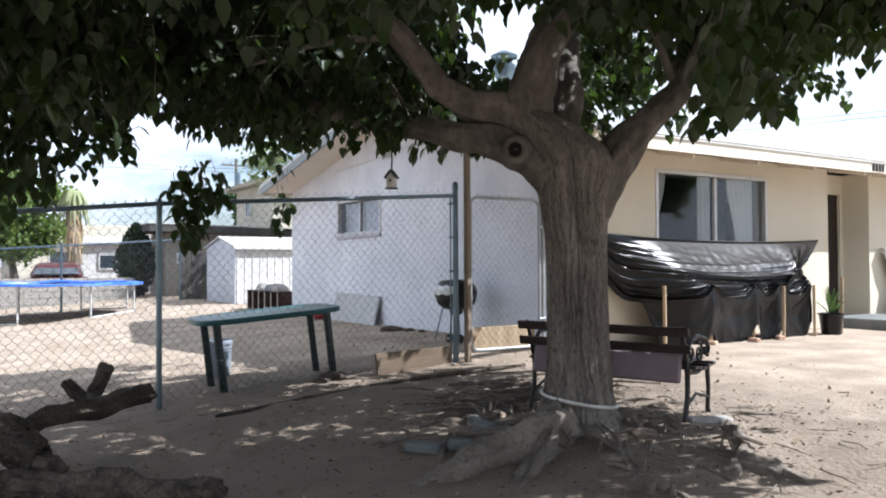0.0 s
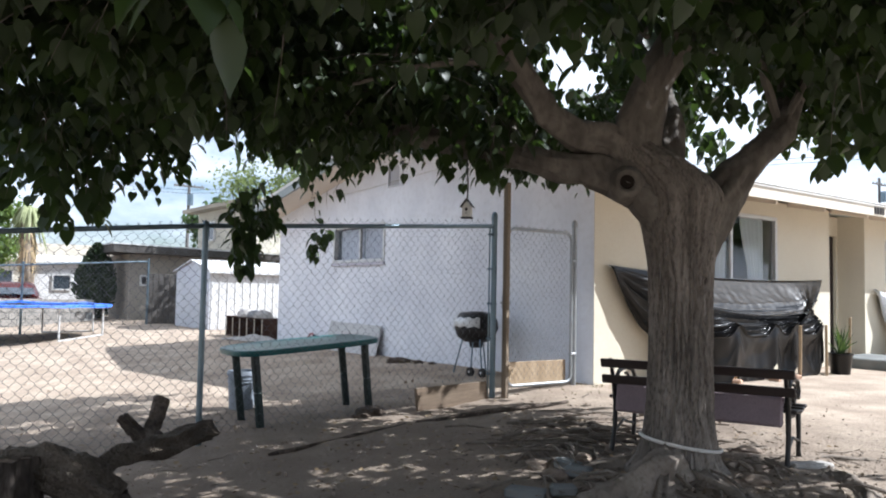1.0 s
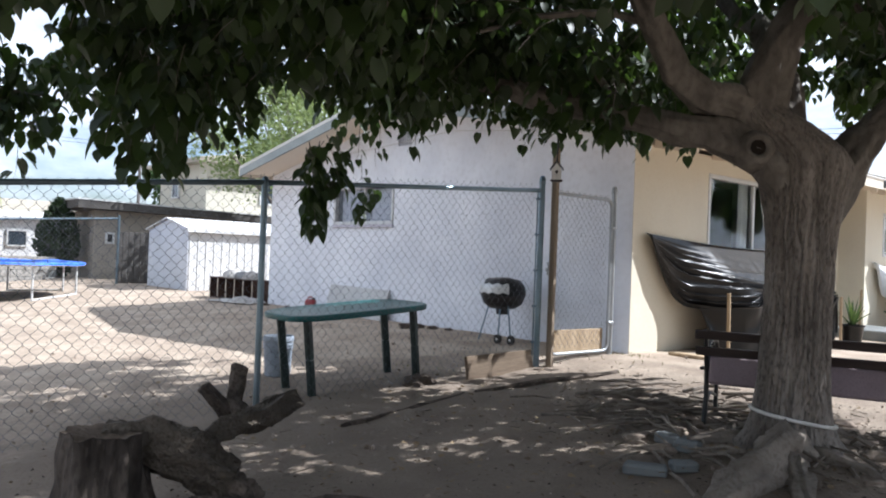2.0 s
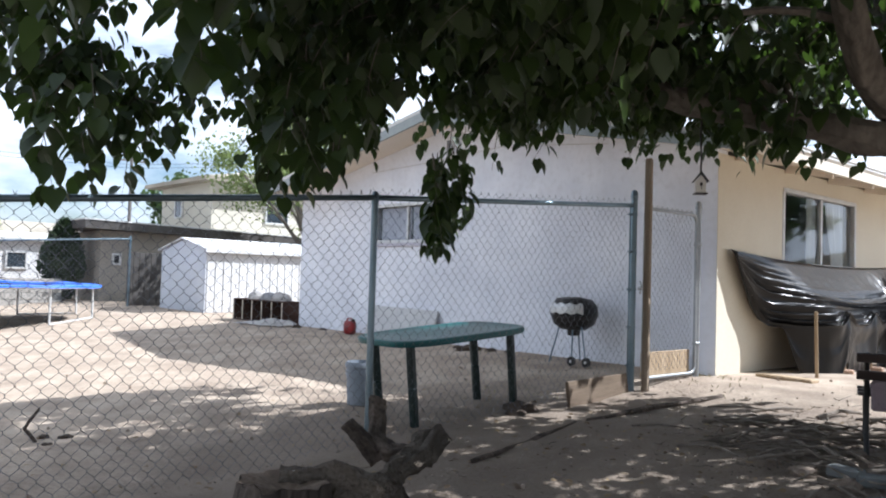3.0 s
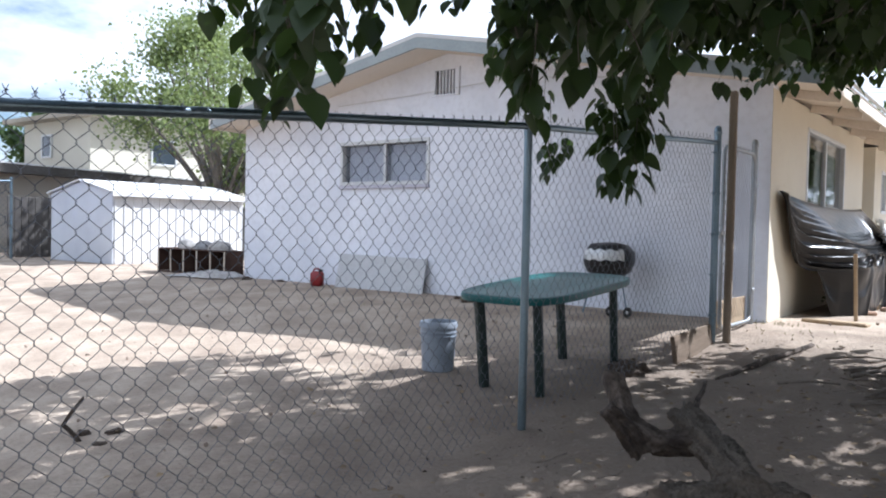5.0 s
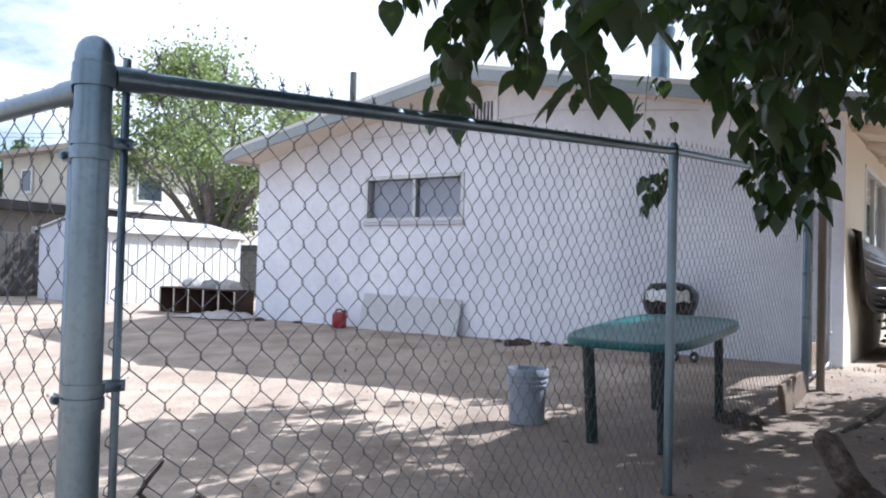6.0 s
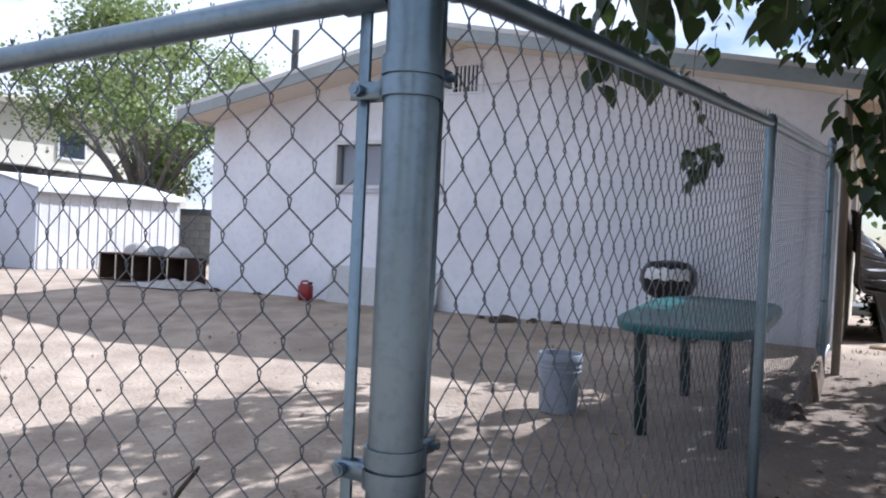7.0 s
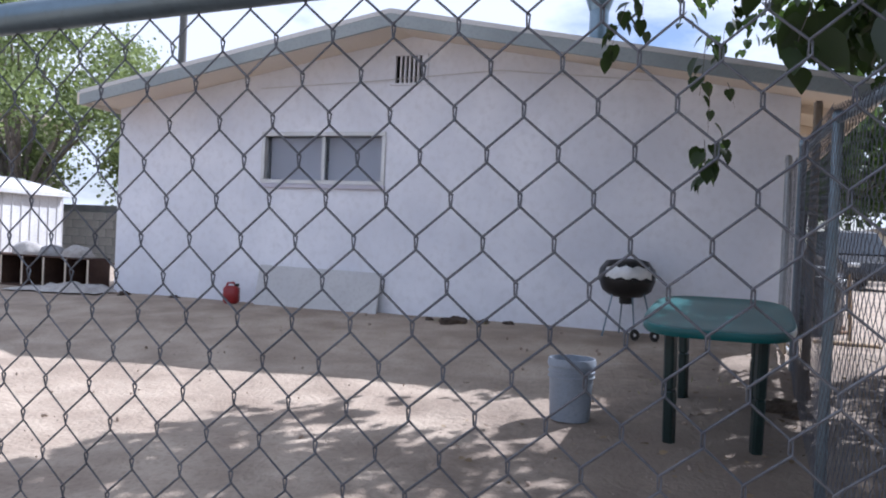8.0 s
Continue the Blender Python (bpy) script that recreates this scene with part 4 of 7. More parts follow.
def build_crown():
    rng = np.random.default_rng(11)
    P, W, N, S = [], [], [], []
    twigs = Geo()

    def twig(p, way, length, leaves, size, thick=0.0):
        way = way / np.linalg.norm(way)
        pts, q, w = [], np.array(p, float), np.array(way, float)
        steps = 6
        for _ in range(steps + 1):
            pts.append(q.copy())
            w = w + np.array([0, 0, -0.14]) + rng.normal(0, 0.07, 3)
            w /= np.linalg.norm(w)
            q = q + w * length / steps
        if thick:
            twigs.tube([tuple(a) for a in pts], [thick * (1 - 0.7 * i / steps) for i in range(steps + 1)], 4, cap=False)
        for i in range(leaves):
            u = (i + rng.random()) / leaves * steps
            k = min(int(u), steps - 1)
            base = pts[k] + (pts[k + 1] - pts[k]) * (u - k)
            a = rng.random() * 2 * math.pi
            out_w = np.array([math.cos(a), math.sin(a), 0.0])
            stalk = out_w * rng.uniform(0.015, 0.05) + np.array([0, 0, -rng.uniform(0.0, 0.03)])
            tip = out_w * rng.uniform(0.15, 0.75) + np.array([0, 0, -rng.uniform(0.35, 1.0)])
            nor = np.array([out_w[0], out_w[1], rng.uniform(0.1, 1.2)]) + rng.normal(0, 0.25, 3)
            P.append(base + stalk)
            W.append(tip)
            N.append(nor)
            S.append(size * rng.uniform(0.6, 1.2))

    gap_a, gap_w = np.array([-2.2, 4.1, 2.1]), np.array([-0.74, 0.56, 0.30])

    def in_gap(x, y, z):
        d = np.array([x, y, z]) - gap_a
        s = d @ gap_w / (gap_w @ gap_w)
        if x < -5.0 and z < 3.3 and abs((x + 5.42) * 0.53 + (y - 2.09) * 0.85) < 0.2 + 0.09 * noise.noise(Vector((x * 4, y * 4, z * 2))):
            return True
        return s > 0 and np.linalg.norm(d - s * gap_w) < 0.25 + 0.05 * s + 0.1 * noise.noise(Vector((x * 3, y * 3, z * 3)))

    made = 0
    while made < 5400:
        x, y = rng.uniform(-7.9, 0.4), rng.uniform(0.8, 8.9)
        r = math.hypot((x - CROWN.x) / RX, (y - CROWN.y) / RY)
        edge = 1.0 + 0.13 * noise.noise(Vector((x * 0.8, y * 0.8, 4)))
        r = min(r, math.hypot((x + 6.55) / 0.54, (y - 2.08) / 0.55))
        if r > edge:
            continue
        lo = crown_floor(x, y) + (0.16 if x < -6.0 and y < 2.8 else 0.0) + 0.13 * math.exp(-(((x + 5.8) / 0.9) ** 2) - ((y - 4.8) / 1.0) ** 2)
        hi = lo + 0.7 + 2.4 * math.sqrt(max(0.0, 1 - (r / edge) ** 2))
        pick = rng.random()
        if r > 0.8 and rng.random() < 0.35:
            continue
        if pick < 0.5:
            z = lo + 0.34 + 0.55 * rng.random() ** 1.5
        elif pick < 0.72:
            z = hi - 0.4 * rng.random()
        else:
            z = rng.uniform(lo + 0.35, hi)
        if noise.noise(Vector((x * 1.2, y * 1.2, z * 1.2 + 20))) < (-0.12 if y < 3.4 and x > -6.0 else 0.05 if y > 6.3 and x > -5.2 else 0.1 if y > 4.3 and x > -5.2 else 0.05 if y > 3.7 and x > -5.2 or y > 5.0 and x > -7.0 else -0.02) or in_gap(x, y, z):
            continue
        d = np.array([x - CROWN.x, y - CROWN.y, 0.0])
        d = d / (np.linalg.norm(d) + 0.3) + rng.normal(0, 0.55, 3) * np.array([1, 1, 0.5])
        twig((x, y, z), d + np.array([0, 0, 0.05]), rng.uniform(0.3, 0.55), 10, 0.095, 0.004 if pick < 0.5 and rng.random() < 0.5 else 0)
        made += 1
    # the high, wide upper crown
    made = 0
    while made < 5000:
        x, y = rng.uniform(-8.4, 0.8), rng.uniform(1.0, 9.2)
        r = math.hypot((x + 4.0) / 4.25, (y - 5.2) / 3.75)
        edge = 1.0 + 0.12 * noise.noise(Vector((x * 0.7, y * 0.7, 14)))
        if r > edge:
            continue
        lo = 2.95 + 0.25 * max(0.0, -5.5 - x) + 0.12 * noise.noise(Vector((x, y, 6)))
        z = lo + (0.5 + 1.7 * math.sqrt(max(0.0, 1 - (r / edge) ** 2))) * rng.random() ** 0.8
        if noise.noise(Vector((x * 1.3, y * 1.3, z * 0.9 + 40))) < (-0.12 if y < 3.4 and x > -6.0 else -0.06 if x < -6.8 and y > 4.5 else 0.04 if x < -5.2 and y > 4.5 else 0.06 if y > 6.3 else 0.1 if y > 4.3 and x > -5.2 else -0.04) or in_gap(x, y, z):
            continue
        d = np.array([x + 4.0, y - 5.2, 0.0])
        d = d / (np.linalg.norm(d) + 0.3) + rng.normal(0, 0.55, 3)
        twig((x, y, z), d, rng.uniform(0.3, 0.5), 9, 0.115)
        made += 1
    # long sprays that hang below the rim
    SPRAYS = [(-6.41, 4.2, 2.1, 0.70, 22), (-6.27, 4.03, 2.06, 0.62, 20), (-6.52, 4.3, 2.0, 0.46, 18), (-6.17, 3.95, 2.0, 0.45, 14), (-6.36, 4.13, 1.86, 0.42, 16), (-7.39, 5.25, 2.2, 0.3, 2), (-7.41, 5.27, 1.88, 0.24, 8), (-7.42, 5.29, 1.80, 0.2, 5), (-7.42, 5.25, 2.55, 0.4, 7), (-7.95, 5.4, 2.8, 0.35, 9), (-6.05, 2.75, 2.15, 0.42, 14), (-6.15, 2.7, 2.1, 0.45, 16), (-5.7, 2.6, 2.1, 0.42, 16), (-5.4, 2.45, 2.12, 0.4, 16), (-5.6, 2.85, 2.12, 0.4, 14), (-5.05, 2.5, 2.15, 0.4, 16), (-6.3, 1.66, 2.05, 0.48, 18), (-7.02, 2.4, 2.1, 0.42, 16), (-6.6, 1.95, 2.06, 0.34, 14), (-6.58, 2.46, 2.2, 0.24, 10), (-6.9, 2.1, 2.07, 0.34, 14), (-6.15, 1.75, 2.1, 0.4, 14), (-5.95, 2.95, 2.15, 0.38, 12), (-6.3, 3.1, 2.1, 0.4, 12), (-2.7, 5.9, 2.45, 0.45, 20), (-2.45, 5.6, 2.4, 0.4, 18), (-2.9, 6.3, 2.5, 0.45, 20), (-2.2, 5.75, 2.42, 0.4, 18), (-2.95, 6.75, 2.6, 0.4, 18), (-2.5, 6.2, 2.5, 0.4, 18), (-2.1, 5.3, 2.4, 0.35, 16), (-3.1, 6.9, 2.7, 0.45, 18), (-1.75, 1.95, 2.05, 0.3, 14), (-2.3, 1.75, 2.1, 0.3, 14), (-2.0, 2.1, 2.0, 0.25, 12), (-4.3, 1.5, 2.05, 0.3, 14), (-4.9, 5.65, 2.42, 0.28, 16), (-4.68, 5.72, 2.42, 0.28, 16), (-4.48, 5.78, 2.40, 0.28, 18), (-4.62, 4.78, 2.34, 0.28, 16), (-4.45, 4.84, 2.32, 0.28, 16), (-4.28, 4.86, 2.30, 0.28, 16), (-4.55, 5.3, 2.36, 0.28, 16)]
    for x, y, z, length, leaves in SPRAYS:
        twig((x, y, z), np.array([rng.normal(0, 0.2), rng.normal(0, 0.2), -0.9]), length, leaves, 0.11, 0.004)
        twig((x + 0.1, y + 0.08, z + 0.05), np.array([rng.normal(0, 0.3), rng.normal(0, 0.3), -0.7]), length * 0.6, leaves // 2, 0.105, 0.003)
    P, W, N, S = (np.array(a, float) for a in (P, W, N, S))
    P = P - np.array([-3.7, 5.9, TZ])
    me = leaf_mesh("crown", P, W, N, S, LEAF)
    crown = tagged(new("crown", me), "dense low crown of broad dark green leaves")
    crown.parent = tree
    crown["kind"] = "stuff"
    twigs.v = [tuple(T(*v)) for v in twigs.v]
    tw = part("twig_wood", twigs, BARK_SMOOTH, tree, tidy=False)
    tw["kind"] = "stuff"
    # bare inner branches that carry the crown
    for _ in range(40):
        pts, radii = BOUGHS[rng.integers(len(BOUGHS))]
        i = int(rng.integers(3, len(pts) - 1))
        p = np.array(pts[i], float)
        a = rng.uniform(0, 2 * math.pi)
        w = np.array([math.cos(a), math.sin(a), rng.uniform(-0.05, 0.5)])
        seq = [p.copy()]
        for _k in range(7):
            w = w + rng.normal(0, 0.18, 3)
            w /= np.linalg.norm(w)
            p = p + w * rng.uniform(0.16, 0.26)
            p[2] = max(p[2], crown_floor(p[0], p[1]) + 0.35)
            seq.append(p.copy())
        if any(in_gap(*q) for q in seq):
            continue
        if math.hypot((p[0] - CROWN.x) / RX, (p[1] - CROWN.y) / RY) > 0.85:
            continue
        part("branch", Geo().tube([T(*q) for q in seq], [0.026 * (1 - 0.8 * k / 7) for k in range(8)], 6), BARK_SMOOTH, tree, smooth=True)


build_crown()
cord = []
for k in range(41):
    a = 2 * math.pi * k / 40
    rr = 0.238 + 0.008 * math.sin(3 * a)
    cord.append((-3.666 + rr * math.cos(a), 5.863 + rr * math.sin(a), TZ + 0.165 - 0.04 * math.cos(a - 0.85)))
alone("cord", Geo().tube(cord, 0.011, 8, cap=False), ROPE, "white cord tied round the foot of the tree trunk", "cord", smooth=True)


# ---- patio table ----
def build_table():
    tx, ty = -7.27, 5.14
    zb = 0.098
    t = thing("patio_table", (tx, ty, zb), "dark green oval plastic patio table standing on the soil", "table")
    t.matrix_basis = pose(tx, ty, zb, 4.2, 0, -1.5)
    n, outline = 48, []
    for k in range(n):
        a = 2 * math.pi * k / n
        c, s = math.cos(a), math.sin(a)
        outline.append((0.41 * math.copysign(abs(c) ** 0.5, c), 0.70 * math.copysign(abs(s) ** 0.5, s)))
    g = Geo()
    rings = [(1.0, 0.675), (1.012, 0.70), (1.0, 0.722), (0.965, 0.727), (0.94, 0.722), (0.5, 0.724), (0.02, 0.724)]
    inner = [(0.96, 0.675), (0.955, 0.705), (0.02, 0.705)]
    verts, faces = [], []
    for k, z in rings[::-1] + rings[:1] + inner:
        verts += [(x * k, y * k, z) for x, y in outline]
    rows = len(rings) + 1 + len(inner)
    for j in range(rows - 1):
        faces += [(j * n + i, j * n + (i + 1) % n, (j + 1) * n + (i + 1) % n, (j + 1) * n + i) for i in range(n)]
    g.add(verts, faces)
    part("tabletop", g, GREEN_PLASTIC, t, "dark green oval plastic top", smooth=True)
    for sx in (-1, 1):
        for sy in (-1, 1):
            leg = Geo()
            top = Vector((0.235 * sx, 0.54 * sy + 0.0, 0.70))
            foot = Vector((0.225 * sx, 0.54 * sy + 0.03, 0.0))
            for i, (u0, u1) in enumerate(((0, 0.5), (0.5, 1))):
                a, b = top.lerp(foot, u0), top.lerp(foot, u1)
                w = (b - a).normalized()
                q = w.to_track_quat("Z", "Y").to_matrix()
                leg.box((a + b) / 2, (0.058, 0.068, (b - a).length + 0.004), 0.012, q)
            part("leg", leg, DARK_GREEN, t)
    return t


build_table()

# ---- bucket ----
bx, by = -8.11, 4.88
b = thing("bucket", (bx, by, soil(bx, by)), "grey-blue plastic bucket standing on the soil", "bucket")
part("body", Geo().lathe([(0.001, 0.004), (0.118, 0.004), (0.122, 0.015), (0.137, 0.33), (0.147, 0.335), (0.147, 0.36), (0.141, 0.38), (0.135, 0.38), (0.132, 0.34), (0.115, 0.012), (0.001, 0.011)], 32), BUCKET, b, smooth=True)
for z in (0.27, 0.30):
    part("rib", Geo().lathe([(0.134 + z * 0.01, z - 0.006), (0.143, z - 0.004), (0.143, z + 0.004), (0.134 + z * 0.01, z + 0.006)], 32), BUCKET, b, smooth=True)

# ---- red fuel can ----
cx, cy = -12.72, 8.02
c = thing("fuel_can", (cx, cy, soil(cx, cy)), "red plastic fuel can on the soil against the wall", "fuel can", 20)
part("body", Geo().box((0, 0, 0.105), (0.18, 0.14, 0.21), 0.03), RED, c, smooth=True)
part("handle", Geo().tube([(-0.06, 0, 0.205), (-0.05, 0, 0.24), (0.02, 0, 0.25), (0.045, 0, 0.21)], 0.014, 8), RED, c, smooth=True)
part("cap", Geo().lathe([(0.028, 0.0), (0.028, 0.03), (0.001, 0.032)], 14, (0.062, 0, 0.208)), BLACK_IRON, c, smooth=True)

# ---- leaning panel ----
pn = Geo().box((0, 0, 0.245), (1.6, 0.03, 0.50), 0.006)
panel = alone("panel", pn, GREY_BOARD, "grey-white sheet panel leaning against the side wall", "panel")
panel.matrix_basis = pose(-11.70, 8.16, soil(-11.7, 8.2) - 0.02, -13, 0.6, 0)


# ---- kettle of a small grill ----
def build_grill():
    s = 0.80
    gx, gy = -8.12, 7.88
    zb = soil(gx, gy)
    g = thing("charcoal_grill", (gx, gy, zb), "small black charcoal grill with a loose cover, by the wall", "grill", 10)
    g.matrix_basis = pose(gx, gy, zb, 0, 0, 10) @ Matrix.Diagonal((s, 1.12, 0.98, 1))
    bowl = [(0.02, 0.40), (0.16, 0.41), (0.255, 0.47), (0.29, 0.56), (0.29, 0.58), (0.28, 0.58), (0.25, 0.48), (0.15, 0.425), (0.02, 0.415)]
    ge = Geo().lathe(bowl, 28)
    ge.v = [(x * 1.15, y * 0.8, z) for x, y, z in ge.v]
    part("bowl", ge, BLACK_IRON, g, "black enamelled bowl", smooth=True)
    lid = Geo().lathe([(0.295, 0.575), (0.295, 0.60), (0.285, 0.68), (0.22, 0.76), (0.10, 0.785), (0.001, 0.79)], 36)
    lid.v = [(x * 1.15 * (1 + 0.06 * noise.noise(Vector((x * 9, y * 9, z * 9)))), y * 0.8 * (1 + 0.06 * noise.noise(Vector((x * 8, y * 8, z * 8 + 3)))), z + 0.02 * noise.noise(Vector((x * 12, y * 12, 5)))) for x, y, z in lid.v]
    part("lid", lid, BLACK_PLASTIC, g, "black crinkled cover", smooth=True)
    patch = Geo()
    n = 14
    verts = []
    for j in range(5):
        for i in range(n + 1):
            a = radians(-140 + 100 * i / n)
            z = 0.60 + j * 0.028 + 0.012 * math.sin(i * 1.7 + j)
            r = 0.303 - max(0, z - 0.68) * 0.9
            verts.append((r * 1.15 * math.cos(a), r * 0.84 * math.sin(a), z))
    patch.add(verts, [(j * (n + 1) + i, j * (n + 1) + i + 1, (j + 1) * (n + 1) + i + 1, (j + 1) * (n + 1) + i) for j in range(4) for i in range(n)])
    part("torn_panel", patch, ALU, g, "torn pale patch of the cover", smooth=True)
    for x, y in ((-0.28, -0.14), (0.10, -0.17), (0.33, -0.17), (-0.05, 0.22)):
        part("leg", Geo().tube([(x * 0.6, y * 0.6, 0.45), (x, y, 0.02)], 0.010, 8), GALV, g, smooth=True)
    for x in (0.10, 0.33):
        wheel = part("wheel", Geo().tube([(x, -0.19, 0.055), (x, -0.15, 0.055)], 0.055, 20), BLACK_IRON, g, smooth=True)
        part("hub", Geo().tube([(x, -0.195, 0.055), (x, -0.145, 0.055)], 0.016, 10), ALU, wheel, smooth=True)
    part("ash_cup", Geo().lathe([(0.001, 0.33), (0.08, 0.34), (0.09, 0.41), (0.001, 0.41)], 20), BLACK_IRON, g, smooth=True)


build_grill()


# ---- bench ----
def build_bench():
    """A park bench with cast ends and dark slats, seen from behind."""
    a, b = Vector((-4.36, 6.00, 0)), Vector((-3.24, 6.42, 0))
    mid = (a + b) / 2
    turn = math.degrees(math.atan2((b - a).y, (b - a).x))
    zb = soil(mid.x, mid.y) - 0.03
    be = thing("park_bench", (mid.x, mid.y, zb), "park bench, black cast-iron ends, dark slats, maroon cushion, under the tree", "bench", turn)
    half = 0.56
    for s in (-1, 1):
        x = s * half
        e = new("bench_end")
        e.parent = be
        tagged(e, "black cast-iron scrolled end")
        part("rear_leg", Geo().tube([(x, -0.02, 0.0), (x, 0.045, 0.18), (x, 0.05, 0.34), (x, 0.01, 0.48), (x, -0.055, 0.64)], [0.017, 0.016, 0.018, 0.016, 0.013], 10), BLACK_IRON, e, smooth=True)
        part("front_leg", Geo().tube([(x, 0.46, 0.0), (x, 0.43, 0.07), (x, 0.45, 0.2), (x, 0.43, 0.33), (x, 0.44, 0.36)], [0.022, 0.015, 0.015, 0.017, 0.015], 10), BLACK_IRON, e, smooth=True)
        part("seat_bearer", Geo().tube([(x, 0.04, 0.34), (x, 0.22, 0.325), (x, 0.46, 0.36)], 0.014, 8), BLACK_IRON, e, smooth=True)
        arm = [(x, 0.02, 0.46), (x, 0.12, 0.545), (x, 0.26, 0.56), (x, 0.40, 0.53), (x, 0.46, 0.47), (x, 0.43, 0.42), (x, 0.38, 0.44), (x, 0.39, 0.48)]
        part("armrest", Geo().tube(arm, 0.015, 8), BLACK_IRON, e, smooth=True)
        scroll = [(x, 0.10 + 0.07 * (1 - k / 16) * math.cos(k * 0.75), 0.44 + 0.07 * (1 - k / 16) * math.sin(k * 0.75)) for k in range(15)]
        part("scroll", Geo().tube(scroll, 0.009, 6), BLACK_IRON, e, smooth=True)
        scroll = [(x, 0.27 + 0.075 * (1 - k / 16) * math.cos(2 - k * 0.75), 0.45 + 0.075 * (1 - k / 16) * math.sin(2 - k * 0.75)) for k in range(15)]
        part("scroll", Geo().tube(scroll, 0.009, 6), BLACK_IRON, e, smooth=True)
        part("stretcher", Geo().tube([(x, 0.03, 0.13), (x, 0.2, 0.19), (x, 0.43, 0.14)], 0.010, 8), BLACK_IRON, e, smooth=True)
    for y, z in ((-0.035, 0.50), (-0.06, 0.61)):
        part("back_slat", Geo().box((0, y - 0.02, z), (2 * half + 0.12, 0.022, 0.06), 0.006, Matrix.Rotation(radians(14), 3, "X")), DARK_SLAT, be)
    for k in range(5):
        part("seat_slat", Geo().box((0, 0.09 + k * 0.085, 0.352 + 0.008 * abs(k - 2)), (2 * half + 0.1, 0.065, 0.022), 0.005), DARK_SLAT, be)
    cu = Geo()
    nx, ny = 26, 10
    verts = []
    for side in (0, 1):
        for j in range(ny + 1):
            for i in range(nx + 1):
                u, v = i / nx, j / ny
                puff = (math.sin(math.pi * min(1, max(0, u))) * math.sin(math.pi * v)) ** 0.3 if 0 < u < 1 and 0 < v < 1 else 0
                z = 0.40 + (0.03 * puff if side == 0 else -0.015 * puff) + 0.006 * noise.noise(Vector((u * 8, v * 5, 1)))
                z += 0.07 * max(0, 0.35 - v)
                verts.append(((u - 0.5) * 2 * half * 0.98, 0.03 + v * 0.42, z))
    m = (nx + 1) * (ny + 1)
    faces = []
    for side in (0, 1):
        faces += [(side * m + j * (nx + 1) + i, side * m + j * (nx + 1) + i + 1, side * m + (j + 1) * (nx + 1) + i + 1, side * m + (j + 1) * (nx + 1) + i) for j in range(ny) for i in range(nx)]
    cu.add(verts, faces)
    part("cushion", cu, MAROON, be, "faded maroon seat pad", smooth=True)
    pad = Geo().box((0, 0.005, 0.37), (2 * half * 0.96, 0.035, 0.19), 0.014, Matrix.Rotation(radians(-12), 3, "X"))
    part("back_pad", pad, MAROON, be, "faded maroon pad under the slats")
    return be


build_bench()


